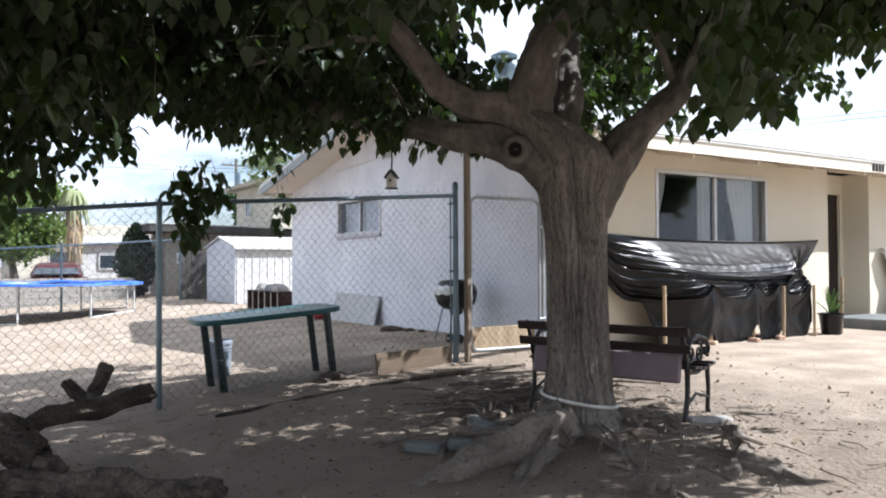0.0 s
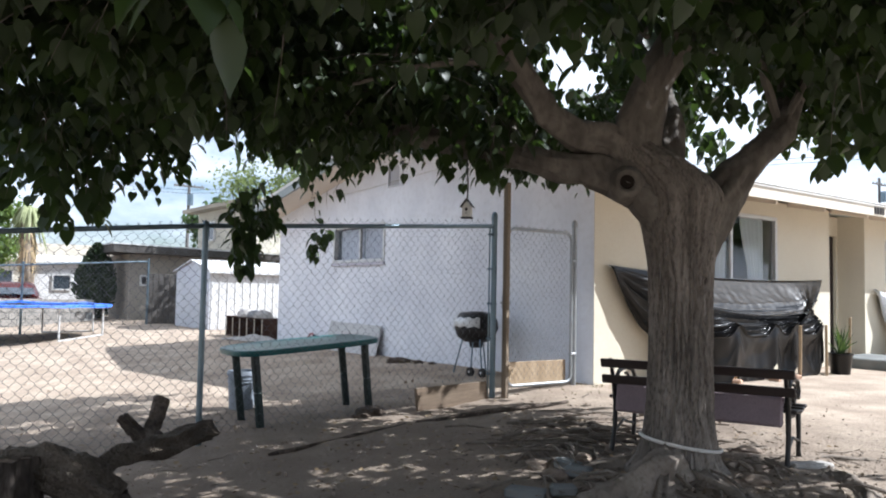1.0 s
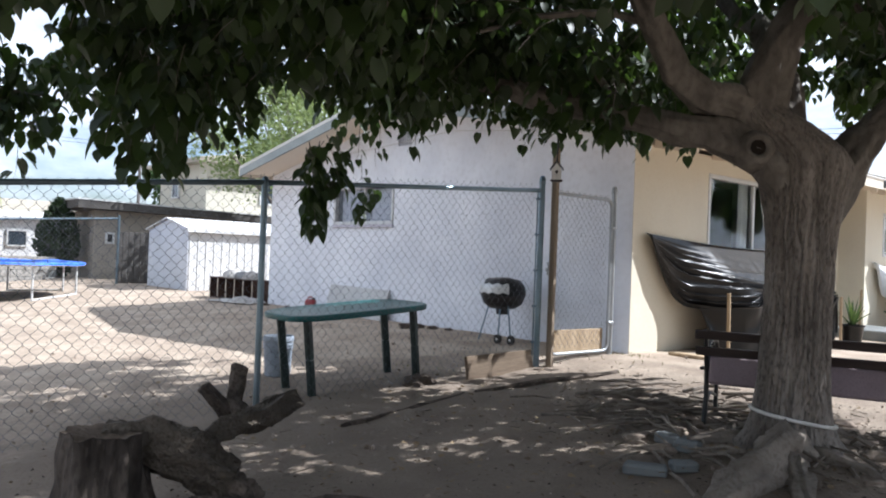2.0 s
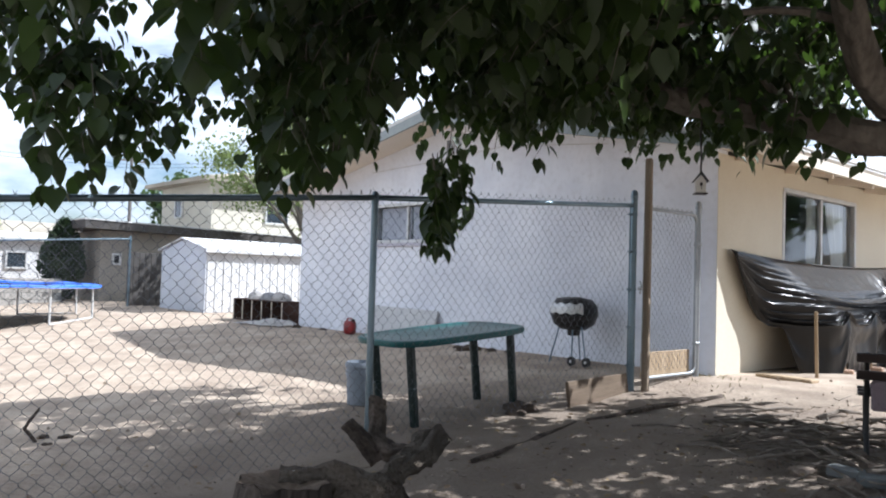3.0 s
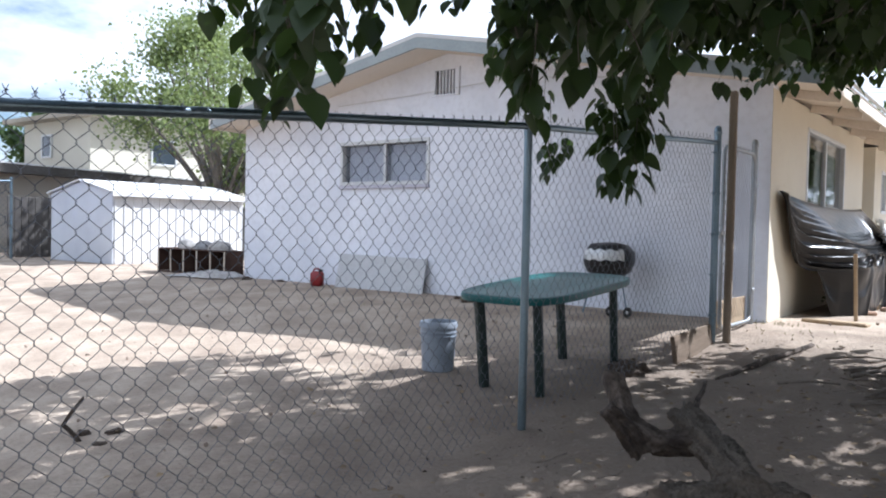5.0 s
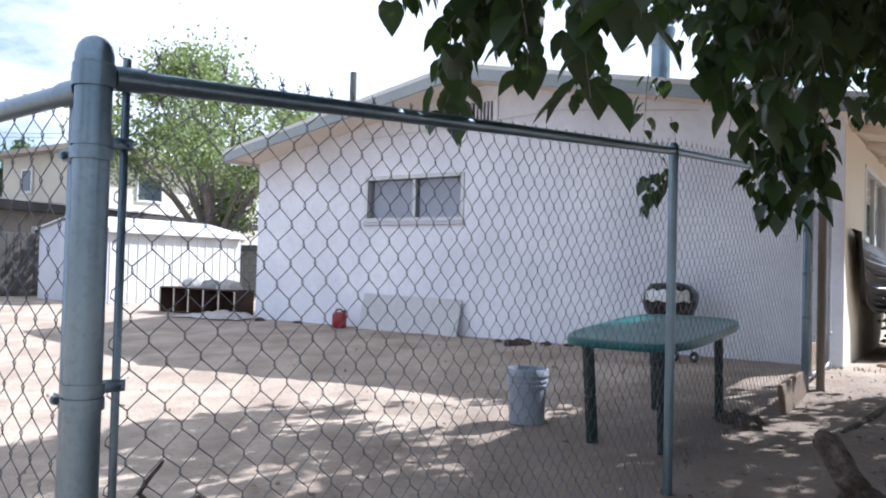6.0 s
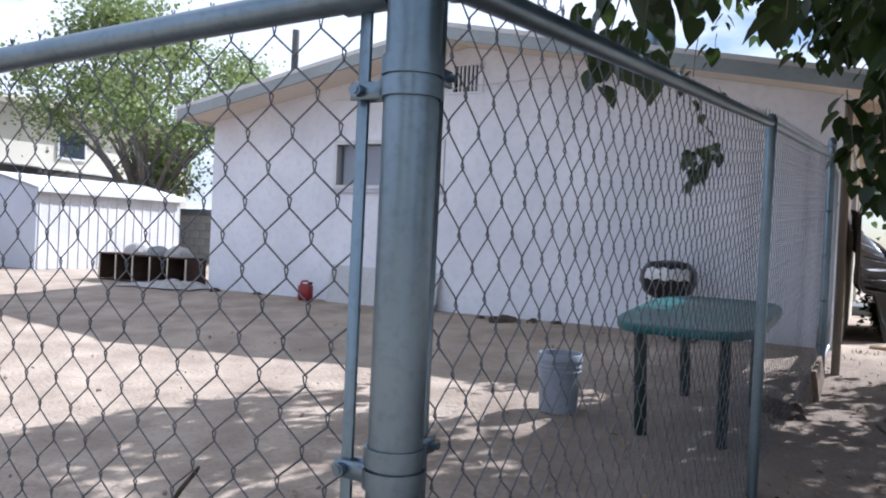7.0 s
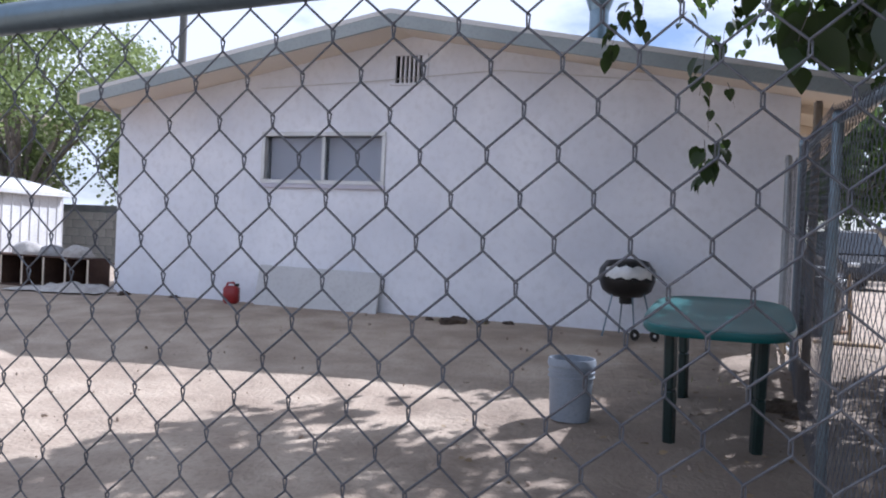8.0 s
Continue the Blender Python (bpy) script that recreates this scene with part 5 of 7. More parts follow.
# ---- sheeting along the front of the house ----
def build_tarp(name, y0, y1, label, material, x_wall=HX1 + 0.03, x_out=-5.93, z_hi=1.655, seed=0.0, drop=0.66, pins=(), tuck=(0.79, 1.9), skirt=0.76):
    """A sheet pinned along the wall, gathered at its two upper corners, sagging in long folds to a row of stakes, with a hanging skirt.
    tuck: the height of the hem where it leaves the wall, and how far the far end draws in; skirt: where along the sheet the skirt begins."""
    nu, nv = 300, 220

    def ease(q):
        q = max(0.0, min(1.0, q))
        return q * q * (3 - 2 * q)

    verts = []
    for j in range(nv + 1):
        v = j / nv
        h = min(v / 0.70, 1.0)
        d = max(0.0, (v - 0.70) / 0.30)
        for i in range(nu + 1):
            u = i / nu
            end_l, end_r = 1 - ease((u - 0.10) / 0.20), ease((u - 0.72) / 0.28)
            y = y0 + (y1 - y0) * u - tuck[1] * end_r * h
            pin = max([math.exp(-(((y - p) / 0.12) ** 2)) for p in pins] or [0])
            spread = 0.25 * h + 0.75 * math.sin(0.5 * math.pi * h)
            x = x_wall + (x_out - x_wall) * spread * (0.12 + 0.88 * (1 - end_l))
            z_top = z_hi - 0.075 * math.sin(math.pi * u) ** 0.8 - 0.05 * u
            z_hem = 0.97 - 0.13 * (1 - pin) * ease((h - 0.6) / 0.4) * (1 - end_l) - (0.97 - tuck[0]) * end_l
            z_hem += (z_top - 0.03 - z_hem) * (1 - min(1.0, u / 0.165)) ** 1.6
            z = z_top + (z_hem - z_top) * h ** (1.0 + 0.35 * end_l) - 0.17 * math.sin(math.pi * h) * math.sin(math.pi * u) ** 0.7 * (1 - 0.5 * end_r)
            # long creases that run from corner to corner and deepen down the sheet
            band = (ease((h - 0.26) / 0.22) * (1 - end_l) + end_l * ease(h / 0.25)) * ease(u / 0.10)
            q = h + 0.05 * noise.noise(Vector((u * 2.5, h * 2, seed + 3)))
            wave = (q * 10.0 + 0.9 * noise.noise(Vector((u * 2.2, q * 5, seed)))) % 1.0
            ridge = 1 - abs(2 * wave - 1)
            fine = 1 - 2.4 * abs(noise.noise(Vector((u * 3.2, q * 34, seed + 7))))
            f = 0.066 * band * (ridge ** 1.4 - 0.5) * (0.6 + 0.9 * abs(noise.noise(Vector((u * 4, q * 9, seed + 11))))) + 0.008 * band * fine
            f += 0.004 * noise.noise(Vector((u * 40, v * 22, seed + 5))) + 0.012 * (1 - band) * noise.noise(Vector((u * 7, v * 6, seed + 9)))
            # gathers that fan out from the right-hand corner
            f += 0.035 * end_r * (1 - abs(2 * ((u * 16 + 0.4 * noise.noise(Vector((u * 5, h * 3, seed)))) % 1.0) - 1) - 0.5) * ease(h / 0.3)
            if d:
                hang = min(max((y - y0 - skirt) / 0.28, 0.05), 1.0)
                ragged = 0.97 + 0.22 * noise.noise(Vector((u * 8, seed, 2))) + 0.10 * noise.noise(Vector((u * 40, seed, 6))) - 0.25 * pin
                z -= d * drop * hang * ragged
                x -= (0.06 - 0.05 * pin) * ease(d * 2.5) * hang
                tent = 0.030 * (1 - 2.2 * abs(noise.noise(Vector((u * 16, d * 1.2, seed + 4)))))
                f = f * (1 - ease(d * 4)) + tent * ease(d * 3) + 0.006 * noise.noise(Vector((u * 30, v * 3, seed + 2)))
            k = min(1.0, 7 * v)
            verts.append((x + f * 0.85 * k, y, max(0.325, z + f * 0.5 * k)))
    w = nu + 1
    faces = [(j * w + i, j * w + i + 1, (j + 1) * w + i + 1, (j + 1) * w + i) for j in range(nv) for i in range(nu)]
    g = Geo()
    g.v, g.f = verts, faces
    return alone(name, g, material, label, "plastic sheet", smooth=True, tidy=False)


STAKES = [(-5.95, 9.24, 0.70, -3), (-5.985, 10.06, 0.62, 2), (-5.985, 10.86, 0.60, -2), (-5.87, 11.3, 0.66, 2), (-5.87, 11.96, 0.66, -1), (-5.9, 12.62, 0.76, 3)]
build_tarp("plastic_sheet", 8.51, 13.22, "black plastic sheet draped from the front wall over wooden stakes", BLACK_PLASTIC, seed=1.0, pins=[s[1] for s in STAKES])
for x, y, h, lean in STAKES:
    s = Geo().box((0, 0, h / 2 - 0.04), (0.035, 0.03, h + 0.08), 0.004)
    ob = alone("stake", s, WOOD_TAN, "pale wooden stake driven into the soil before the sheet", "stake", group="stakes along the sheet")
    ob.matrix_basis = pose(x, y, soil(x, y), lean, lean * 0.5, 20)


# ---- shed ----
def build_shed():
    sx1, sx0, sy0, sy1 = -19.1, -21.55, 8.55, 11.75
    zb = soil(-20, 8.6)
    s = thing("garden_shed", (sx1, sy0, zb), "white corrugated sheet-metal garden shed with a low gable", "shed")
    W, L, H, P = sx1 - sx0, sy1 - sy0, 1.42, 1.66
    # The near gable wears the shade-grey copy; the far end stays white.
    part("gable_end", Geo().prism([(-W, 0), (0, 0), (0, H), (-W / 2, P), (-W, H)], 0.0, 0.02, 1), SHED_SHADED, s)
    part("gable_end", Geo().prism([(-W, 0), (0, 0), (0, H), (-W / 2, P), (-W, H)], L - 0.02, L, 1), SHED_WHITE, s)
    for x in (-0.012, -W + 0.012):
        part("side_sheet", Geo().box((x, L / 2, H / 2), (0.016, L - 0.05, H)), SHED_WHITE, s)
    y = 0.06
    while y < L:
        part("rib", Geo().box((0.002, y, H / 2), (0.018, 0.04, H - 0.02), 0.008), SHED_WHITE, s)
        y += 0.2
    for sgn in (-1, 1):
        x_e = 0.1 if sgn > 0 else -W - 0.1
        g = Geo().prism([(-W / 2, P + 0.03), (x_e, H - 0.0), (x_e, H + 0.03), (-W / 2, P + 0.06)], -0.06, L + 0.06, 1)
        part("roof_sheet", g, SHED_WHITE, s)
    part("eave_trim", Geo().box((0.1, L / 2, H - 0.02), (0.03, L + 0.12, 0.09), 0.006), SHED_WHITE, s)


build_shed()


# ---- open cubby cabinet lying along the house corner ----
def build_cubby():
    x0, x1, y = -16.83, -14.95, 8.10
    zb = soil(x0, y)
    c = thing("cubby_cabinet", (x0, y, zb), "open dark brown cubby cabinet lying on the soil", "cabinet")
    W, D, H = x1 - x0, 0.38, 0.42
    part("top", Geo().box((W / 2, D / 2, H - 0.01), (W, D, 0.02), 0.003), DARK_BOARD, c)
    part("bottom", Geo().box((W / 2, D / 2, 0.01), (W, D, 0.02), 0.003), DARK_BOARD, c)
    part("back", Geo().box((W / 2, D - 0.006, H / 2), (W, 0.012, H - 0.044)), DARK_BOARD, c)
    for k in range(6):
        x = 0.012 + k * (W - 0.024) / 5
        dv = part("divider", Geo().box((x, D / 2 + 0.004, H / 2), (0.020, D - 0.022, H - 0.044), 0.003), DARK_BOARD, c)
        part("edge_strip", Geo().box((x, -0.001, H / 2), (0.026, 0.012, H - 0.044), 0.002), PALE_BOARD, dv)
    return c


build_cubby()
SACK = shade("dusty_sack", (0.34, 0.32, 0.30), (0.48, 0.46, 0.43), 0.9, 5, 40, (0.2, 0.18, 0.16), 0.6, 0.6, 0.01)
GREY_BLOCK_DARK = shade("grey_cloth", (0.20, 0.20, 0.20), (0.30, 0.30, 0.30), 0.9, 5, 40, (0.12, 0.12, 0.12), 0.6, 0.6, 0.01)
rng = random.Random(5)
for i, (x, s, lbl) in enumerate(((-16.15, 0.17, "pale crumpled sack on the cubby cabinet"), (-15.75, 0.14, "grey crumpled sack on the cubby cabinet"), (-15.3, 0.15, "pale crumpled sack on the cubby cabinet"))):
    me = bmesh.new()
    bmesh.ops.create_icosphere(me, subdivisions=3, radius=1)
    g = Geo()
    verts = [(v.co.x * s * 1.4, v.co.y * s, max(-0.02, v.co.z * s * 0.9) + 0.5 * s * 0) for v in me.verts]
    verts = [tuple(Vector(v) * (1 + 0.22 * noise.noise(Vector(v) * 9 + Vector((i * 3, 0, 0))))) for v in verts]
    faces = [tuple(l.index for l in f.verts) for f in me.faces]
    me.free()
    g.v, g.f = verts, faces
    alone("sack", g, SACK if i != 1 else GREY_BLOCK_DARK, lbl, "sack", (x, 8.28, soil(x, 8.1) + 0.44), 20 * i, smooth=True)


# ---- trampoline ----
def build_trampoline():
    cx, cy, r, h = -20.15, 4.58, 1.95, 0.76
    zb = soil(cx, cy)
    t = thing("trampoline", (cx, cy, zb), "round backyard trampoline, blue pad, white steel frame", "trampoline")
    rim = [(r * math.cos(2 * math.pi * k / 64), r * math.sin(2 * math.pi * k / 64), h) for k in range(65)]
    part("rim", Geo().tube(rim, 0.022, 10, cap=False), ALU, t, "pale steel rim tube", smooth=True)
    part("mat", Geo().lathe([(0.001, h - 0.02), (r - 0.3, h - 0.005), (r - 0.3, h + 0.002), (0.001, h - 0.012)], 48), DARK_MAT, t, smooth=True)
    pad = Geo()
    prof = [(r - 0.36, h + 0.01), (r - 0.34, h + 0.045), (r - 0.1, h + 0.055), (r + 0.02, h + 0.035), (r + 0.03, h + 0.0)]
    pad.lathe(prof, 72)
    pad.v = [(x, y, z + 0.035 * noise.noise(Vector((x * 1.6, y * 1.6, z)))) for x, y, z in pad.v]
    part("pad", pad, BLUE_VINYL, t, "rumpled blue safety pad", smooth=True)
    for k in range(8):
        a = 2 * math.pi * (k + 0.4) / 8
        x, y = 0.94 * r * math.cos(a), 0.94 * r * math.sin(a)
        z = soil(cx + x, cy + y) - zb
        part("leg", Geo().tube([(x, y, h - 0.01), (x, y, z + 0.02)], 0.022, 8), ALU, t, smooth=True)
    for k in range(4):
        a0, a1 = 2 * math.pi * (2 * k + 0.4) / 8, 2 * math.pi * (2 * k + 1.4) / 8
        p0, p1 = [Vector((0.94 * r * math.cos(a), 0.94 * r * math.sin(a), 0)) for a in (a0, a1)]
        p0.z, p1.z = [soil(cx + p.x, cy + p.y) - zb + 0.025 for p in (p0, p1)]
        part("foot_bar", Geo().tube([p0, p1], 0.02, 8), ALU, t, smooth=True)


build_trampoline()


# ---- dead wood under the tree ----
def log_geo(pts, radii, n=20, rough=0.35, seed=0):
    fine_pts, fine_r = [], []
    for i in range(len(pts) - 1):
        for s in range(10):
            u = s / 10
            p = Vector(pts[i]).lerp(Vector(pts[i + 1]), u)
            fine_pts.append(p + Vector((noise.noise(p * 4), noise.noise(p * 4 + Vector((5, 0, 0))), noise.noise(p * 4 + Vector((0, 5, 0))))) * 0.012)
            fine_r.append(radii[i] * (1 - u) + radii[i + 1] * u)
    fine_pts.append(Vector(pts[-1]))
    fine_r.append(radii[-1])
    n = max(n, 26)
    g = Geo().tube(fine_pts, fine_r, n, wobble=rough, seed=seed)
    # weathered grooves and broken bark along the grain
    for i, c in enumerate(fine_pts):
        for k in range(n):
            a = 2 * math.pi * k / n
            p = Vector(g.v[i * n + k])
            groove = abs(noise.noise(Vector((math.cos(a) * 2.6, math.sin(a) * 2.6, i * 0.10 + seed))))
            chip = noise.noise(Vector((math.cos(a) * 1.3, math.sin(a) * 1.3, i * 0.35 + seed + 9)))
            flat = 0.12 if chip > 0.25 else 0.0
            g.v[i * n + k] = tuple(c + (p - c) * (1.06 - rough * 0.9 * max(0.0, 0.22 - groove) * 2.2 - flat + 0.10 * chip))
    return g


def dead_log(pts, radii, label, seed=0, branches=(), material=None):
    base = Vector(pts[0])
    z0 = soil(base.x, base.y)
    t = thing("log", (base.x, base.y, z0), label, "log")

    def loc(p):
        return (p[0] - base.x, p[1] - base.y, p[2] - z0)

    part("wood", log_geo([loc(p) for p in pts], radii, 44, 0.6, seed=seed), material or DEADWOOD, t).data.shade_smooth()
    for bp, br in branches:
        part("branch", log_geo([loc(p) for p in bp], br, 36, 0.6, seed=seed + 3), DARK_BARK, t, "dark broken branch").data.shade_smooth()
    return t


DARK_BARK = shade("dark_bark", (0.045, 0.035, 0.028), (0.14, 0.11, 0.087), 0.97, 11, 45, (0.02, 0.014, 0.01), 0.7, 0.9, 0.012)
CUT_WOOD = shade("cut_wood", (0.085, 0.062, 0.045), (0.16, 0.12, 0.088), 0.95, 8, 44, (0.05, 0.035, 0.025), 0.6, 0.5, 0.005)
dead_log([(-5.36, 2.44, 0.36), (-5.24, 2.60, 0.35), (-5.12, 2.78, 0.25), (-5.02, 2.93, 0.13)], [0.078, 0.10, 0.118, 0.105], "thick grey dead log leaning on a stump, its end rotted red", 1, [([(-5.10, 2.82, 0.20), (-4.99, 2.95, 0.12), (-4.95, 3.0, 0.05)], [0.07, 0.085, 0.06])])
dead_log([(-5.16, 2.80, 0.30), (-5.30, 2.98, 0.335), (-5.5, 3.30, 0.335), (-5.75, 3.69, 0.365)], [0.04, 0.055, 0.068, 0.062], "forked grey dead log lying on the soil", 2, [([(-5.62, 3.42, 0.32), (-5.76, 3.34, 0.31), (-5.87, 3.34, 0.37), (-6.01, 3.46, 0.55)], [0.05, 0.05, 0.045, 0.042]), ([(-5.81, 3.31, 0.27), (-5.85, 3.24, 0.38), (-5.90, 3.16, 0.47)], [0.045, 0.037, 0.033])])
dead_log([(-5.05, 2.75, 0.02), (-4.55, 3.18, 0.02), (-4.02, 3.66, 0.03)], [0.085, 0.10, 0.095], "rotting dark log with a broken reddish end", 5, material=DARK_BARK)
rr = random.Random(21)
for k in range(9):
    x, y, a = rr.uniform(-5.0, -4.55), rr.uniform(2.45, 2.95), rr.uniform(0, 6.28)
    L, r0, z = rr.uniform(0.10, 0.22), rr.uniform(0.022, 0.05), soil(-4.8, 2.7)
    dx, dy, dz = L * math.cos(a) / 2, L * math.sin(a) / 2, rr.uniform(-0.05, 0.05)
    dead_log([(x - dx, y - dy, z + r0 * 0.6 - dz * 0.3), (x, y, z + r0 * 0.8 + 0.02), (x + dx, y + dy, z + r0 * 0.6 + abs(dz))], [r0 * 0.7, r0, r0 * 0.6], "short broken chunk of rotten wood on the soil", 40 + k, material=(DARK_BARK, DEADWOOD)[k % 2])
dead_log([(-6.3, 5.62, 0.16), (-6.12, 4.9, 0.125), (-6.06, 4.25, 0.08)], [0.012, 0.018, 0.016], "long thin dark branch lying on the soil", 7, material=DARK_BARK)
dead_log([(-5.95, 7.25, 0.285), (-6.1, 6.4, 0.235), (-6.25, 5.7, 0.175)], [0.014, 0.02, 0.014], "long thin dark branch lying on the soil", 8, material=DARK_BARK)
STUMP_BARK = shade("stump_bark", (0.035, 0.028, 0.023), (0.10, 0.082, 0.068), 0.97, 8, 40, (0.018, 0.014, 0.011), 0.8, 1.0, 0.02, stretch=(1, 1, 0.4))
st = thing("stump", (-5.24, 2.40, soil(-5.24, 2.40)), "weathered tree stump with a rough cut top", "stump")
n, verts, rows = 110, [], 22
for j in range(rows + 1):
    v = j / rows
    z = -0.06 + v * 0.53
    for k in range(n):
        a = 2 * math.pi * k / n
        r = 0.172 + 0.13 * math.exp(-max(z, 0) / 0.16)
        r *= 1 + 0.10 * noise.noise(Vector((math.cos(a) * 2, math.sin(a) * 2, z))) + 0.09 * math.sin(a * 5 + 1) * math.exp(-max(z, 0) / 0.2)
        r += 0.03 * noise.noise(Vector((math.cos(a) * 6, math.sin(a) * 6, z * 1.5))) + 0.02 * noise.noise(Vector((math.cos(a) * 2, math.sin(a) * 2, z * 7)))
        verts.append((r * math.cos(a), r * math.sin(a), z + (0.025 * noise.noise(Vector((math.cos(a) * 2, math.sin(a) * 2, 7))) if j == rows else 0)))
g = Geo()
g.v = verts
g.f = [(j * n + k, j * n + (k + 1) % n, (j + 1) * n + (k + 1) % n, (j + 1) * n + k) for j in range(rows) for k in range(n)]
part("bark", g, STUMP_BARK, st, tidy=False).data.shade_smooth()
g = Geo()
g.v = [(0.02, 0.0, 0.425)] + [(x * 0.985, y * 0.985, z + 0.002) for x, y, z in verts[-n:]]
g.f = [(0, 1 + k, 1 + (k + 1) % n) for k in range(n)]
part("cut_top", g, CUT_WOOD, st, "brown weathered cut top")
sk = Geo().tube([(0.02, 0.02, -0.03), (-0.01, 0, 0.03), (-0.06, -0.05, 0.10), (-0.03, -0.02, 0.17), (0.01, 0.02, 0.24), (0.02, 0.025, 0.26)], [0.016, 0.014, 0.014, 0.012, 0.010, 0.006], 8, wobble=0.3)
alone("stick", sk, DARK_BARK, "short dark crooked stick standing out of the soil", "stick", (-8.78, 2.40, soil(-8.78, 2.4)), smooth=True)


# ---- roots of the mulberry ----
def root(pts, radii, seed=0):
    loc = []
    for i, p in enumerate(pts):
        z = soil(p[0], p[1]) + p[2] - 0.055 - 0.15 * radii[i]
        loc.append(T(p[0], p[1], z))
    part("root", log_geo(loc, [0.74 * r for r in radii], 16, 0.6, seed), ROOT_BARK, tree, "grey exposed root").data.shade_smooth()


ROOT_BARK = shade("grey_root_bark", (0.135, 0.112, 0.09), (0.23, 0.195, 0.16), 0.95, 4, 36, (0.10, 0.08, 0.06), 0.7, 0.8, 0.012)
root([(-3.56, 5.66, 0.13), (-3.53, 5.36, 0.13), (-3.50, 5.06, 0.10), (-3.50, 4.79, 0.07), (-3.53, 4.5, 0.0)], [0.17, 0.17, 0.15, 0.12, 0.07], 1)
root([(-3.5, 5.5, 0.10), (-3.36, 5.3, 0.08), (-3.16, 5.03, 0.05), (-3.0, 4.77, 0.0)], [0.12, 0.10, 0.08, 0.055], 2)
root([(-3.45, 5.75, 0.07), (-3.15, 5.7, 0.05), (-2.9, 5.55, 0.03), (-2.7, 5.3, 0.0), (-2.45, 5.2, -0.04)], [0.10, 0.08, 0.06, 0.05, 0.03], 3)
root([(-3.24, 6.68, 0.03), (-3.1, 6.58, 0.06), (-2.9, 6.44, 0.07), (-2.7, 6.22, 0.07), (-2.52, 5.88, 0.05), (-2.4, 5.62, -0.01)], [0.05, 0.06, 0.065, 0.07, 0.065, 0.04], 4)
root([(-2.7, 6.24, 0.04), (-2.56, 6.02, 0.06), (-2.4, 6.05, 0.06), (-2.14, 6.03, 0.03), (-1.9, 6.05, 0.01), (-1.6, 5.95, -0.03)], [0.06, 0.095, 0.09, 0.055, 0.04, 0.025], 5)
root([(-3.8, 6.15, 0.05), (-4.1, 6.05, 0.04), (-4.5, 5.95, 0.03), (-4.9, 6.05, 0.0)], [0.08, 0.06, 0.045, 0.03], 6)
root([(-3.9, 5.75, 0.06), (-4.3, 5.55, 0.04), (-4.7, 5.65, 0.02), (-5.05, 5.85, 0.0), (-5.3, 6.1, -0.03)], [0.09, 0.06, 0.04, 0.035, 0.02], 7)
root([(-3.42, 6.78, 0.02), (-3.28, 6.93, 0.045), (-3.1, 7.06, 0.045), (-2.88, 7.1, 0.01)], [0.04, 0.05, 0.05, 0.03], 8)
root([(-3.5, 6.1, 0.05), (-3.2, 6.25, 0.04), (-2.9, 6.15, 0.02), (-2.6, 6.6, -0.02)], [0.08, 0.06, 0.04, 0.03], 9)
root([(-2.3, 5.45, 0.0), (-1.9, 5.3, 0.02), (-1.5, 5.35, 0.01), (-1.0, 5.1, -0.02)], [0.03, 0.03, 0.025, 0.015], 10)

rr = random.Random(14)
for k in range(20):
    a = rr.uniform(0, 6.28)
    d = rr.uniform(0.3, 1.3)
    x, y = -3.75 + d * math.cos(a), 5.75 + 0.8 * d * math.sin(a)
    w, pts = a + rr.uniform(-0.9, 0.9), []
    for s in range(5):
        pts.append((x, y, 0.035 - 0.02 * abs(s - 2) + 0.02 * (s == 2)))
        w += rr.uniform(-0.5, 0.5)
        x, y = x + 0.15 * math.cos(w), y + 0.15 * math.sin(w)
    r0 = rr.uniform(0.012, 0.032)
    root(pts, [r0 * 0.7, r0, r0, r0 * 0.8, r0 * 0.4], 30 + k)

for k in range(8):
    x, y = rr.uniform(-3.2, -1.9), rr.uniform(5.4, 6.7)
    w, pts = rr.uniform(-0.9, 0.5), []
    for s in range(5):
        pts.append((x, y, 0.03 - 0.02 * abs(s - 2)))
        w += rr.uniform(-0.6, 0.6)
        x, y = x + 0.14 * math.cos(w), y + 0.14 * math.sin(w)
    r0 = rr.uniform(0.01, 0.026)
    root(pts, [r0 * 0.6, r0, r0, r0 * 0.8, r0 * 0.4], 60 + k)


CLOD = shade("dark_earth", (0.06, 0.045, 0.035), (0.11, 0.085, 0.065), 0.95, 6, 40, (0.03, 0.022, 0.016), 0.6, 0.9, 0.02)
# ---- clods ----
for k, (x, y, s) in enumerate(((-6.86, 5.62, 0.11), (-6.78, 5.46, 0.07), (-9.9, 7.93, 0.10), (-7.0, 5.75, 0.06), (-9.6, 8.05, 0.06), (-10.2, 8.0, 0.045), (-9.35, 8.12, 0.05), (-13.6, 8.1, 0.05), (-8.9, 2.5, 0.035), (-8.62, 2.45, 0.03), (-8.75, 2.62, 0.04), (-14.3, 8.02, 0.06))):
    me = bmesh.new()
    bmesh.ops.create_icosphere(me, subdivisions=4, radius=1)
    g = Geo()
    g.v = []
    for v in me.verts:
        c = v.co.copy()
        f = 1 + 0.35 * noise.noise(c * 1.6 + Vector((k * 5, 0, 0))) + 0.2 * noise.noise(c * 4)
        g.v.append((c.x * s * 1.5 * f, c.y * s * f, c.z * s * 0.75 * f))
    g.f = [tuple(l.index for l in f.verts) for f in me.faces]
    me.free()
    alone("dirt_clod", g, CLOD, "dark lump of earth and leaves on the soil", "clod", (x, y, soil(x, y)), 25 * k, smooth=True, tidy=False)


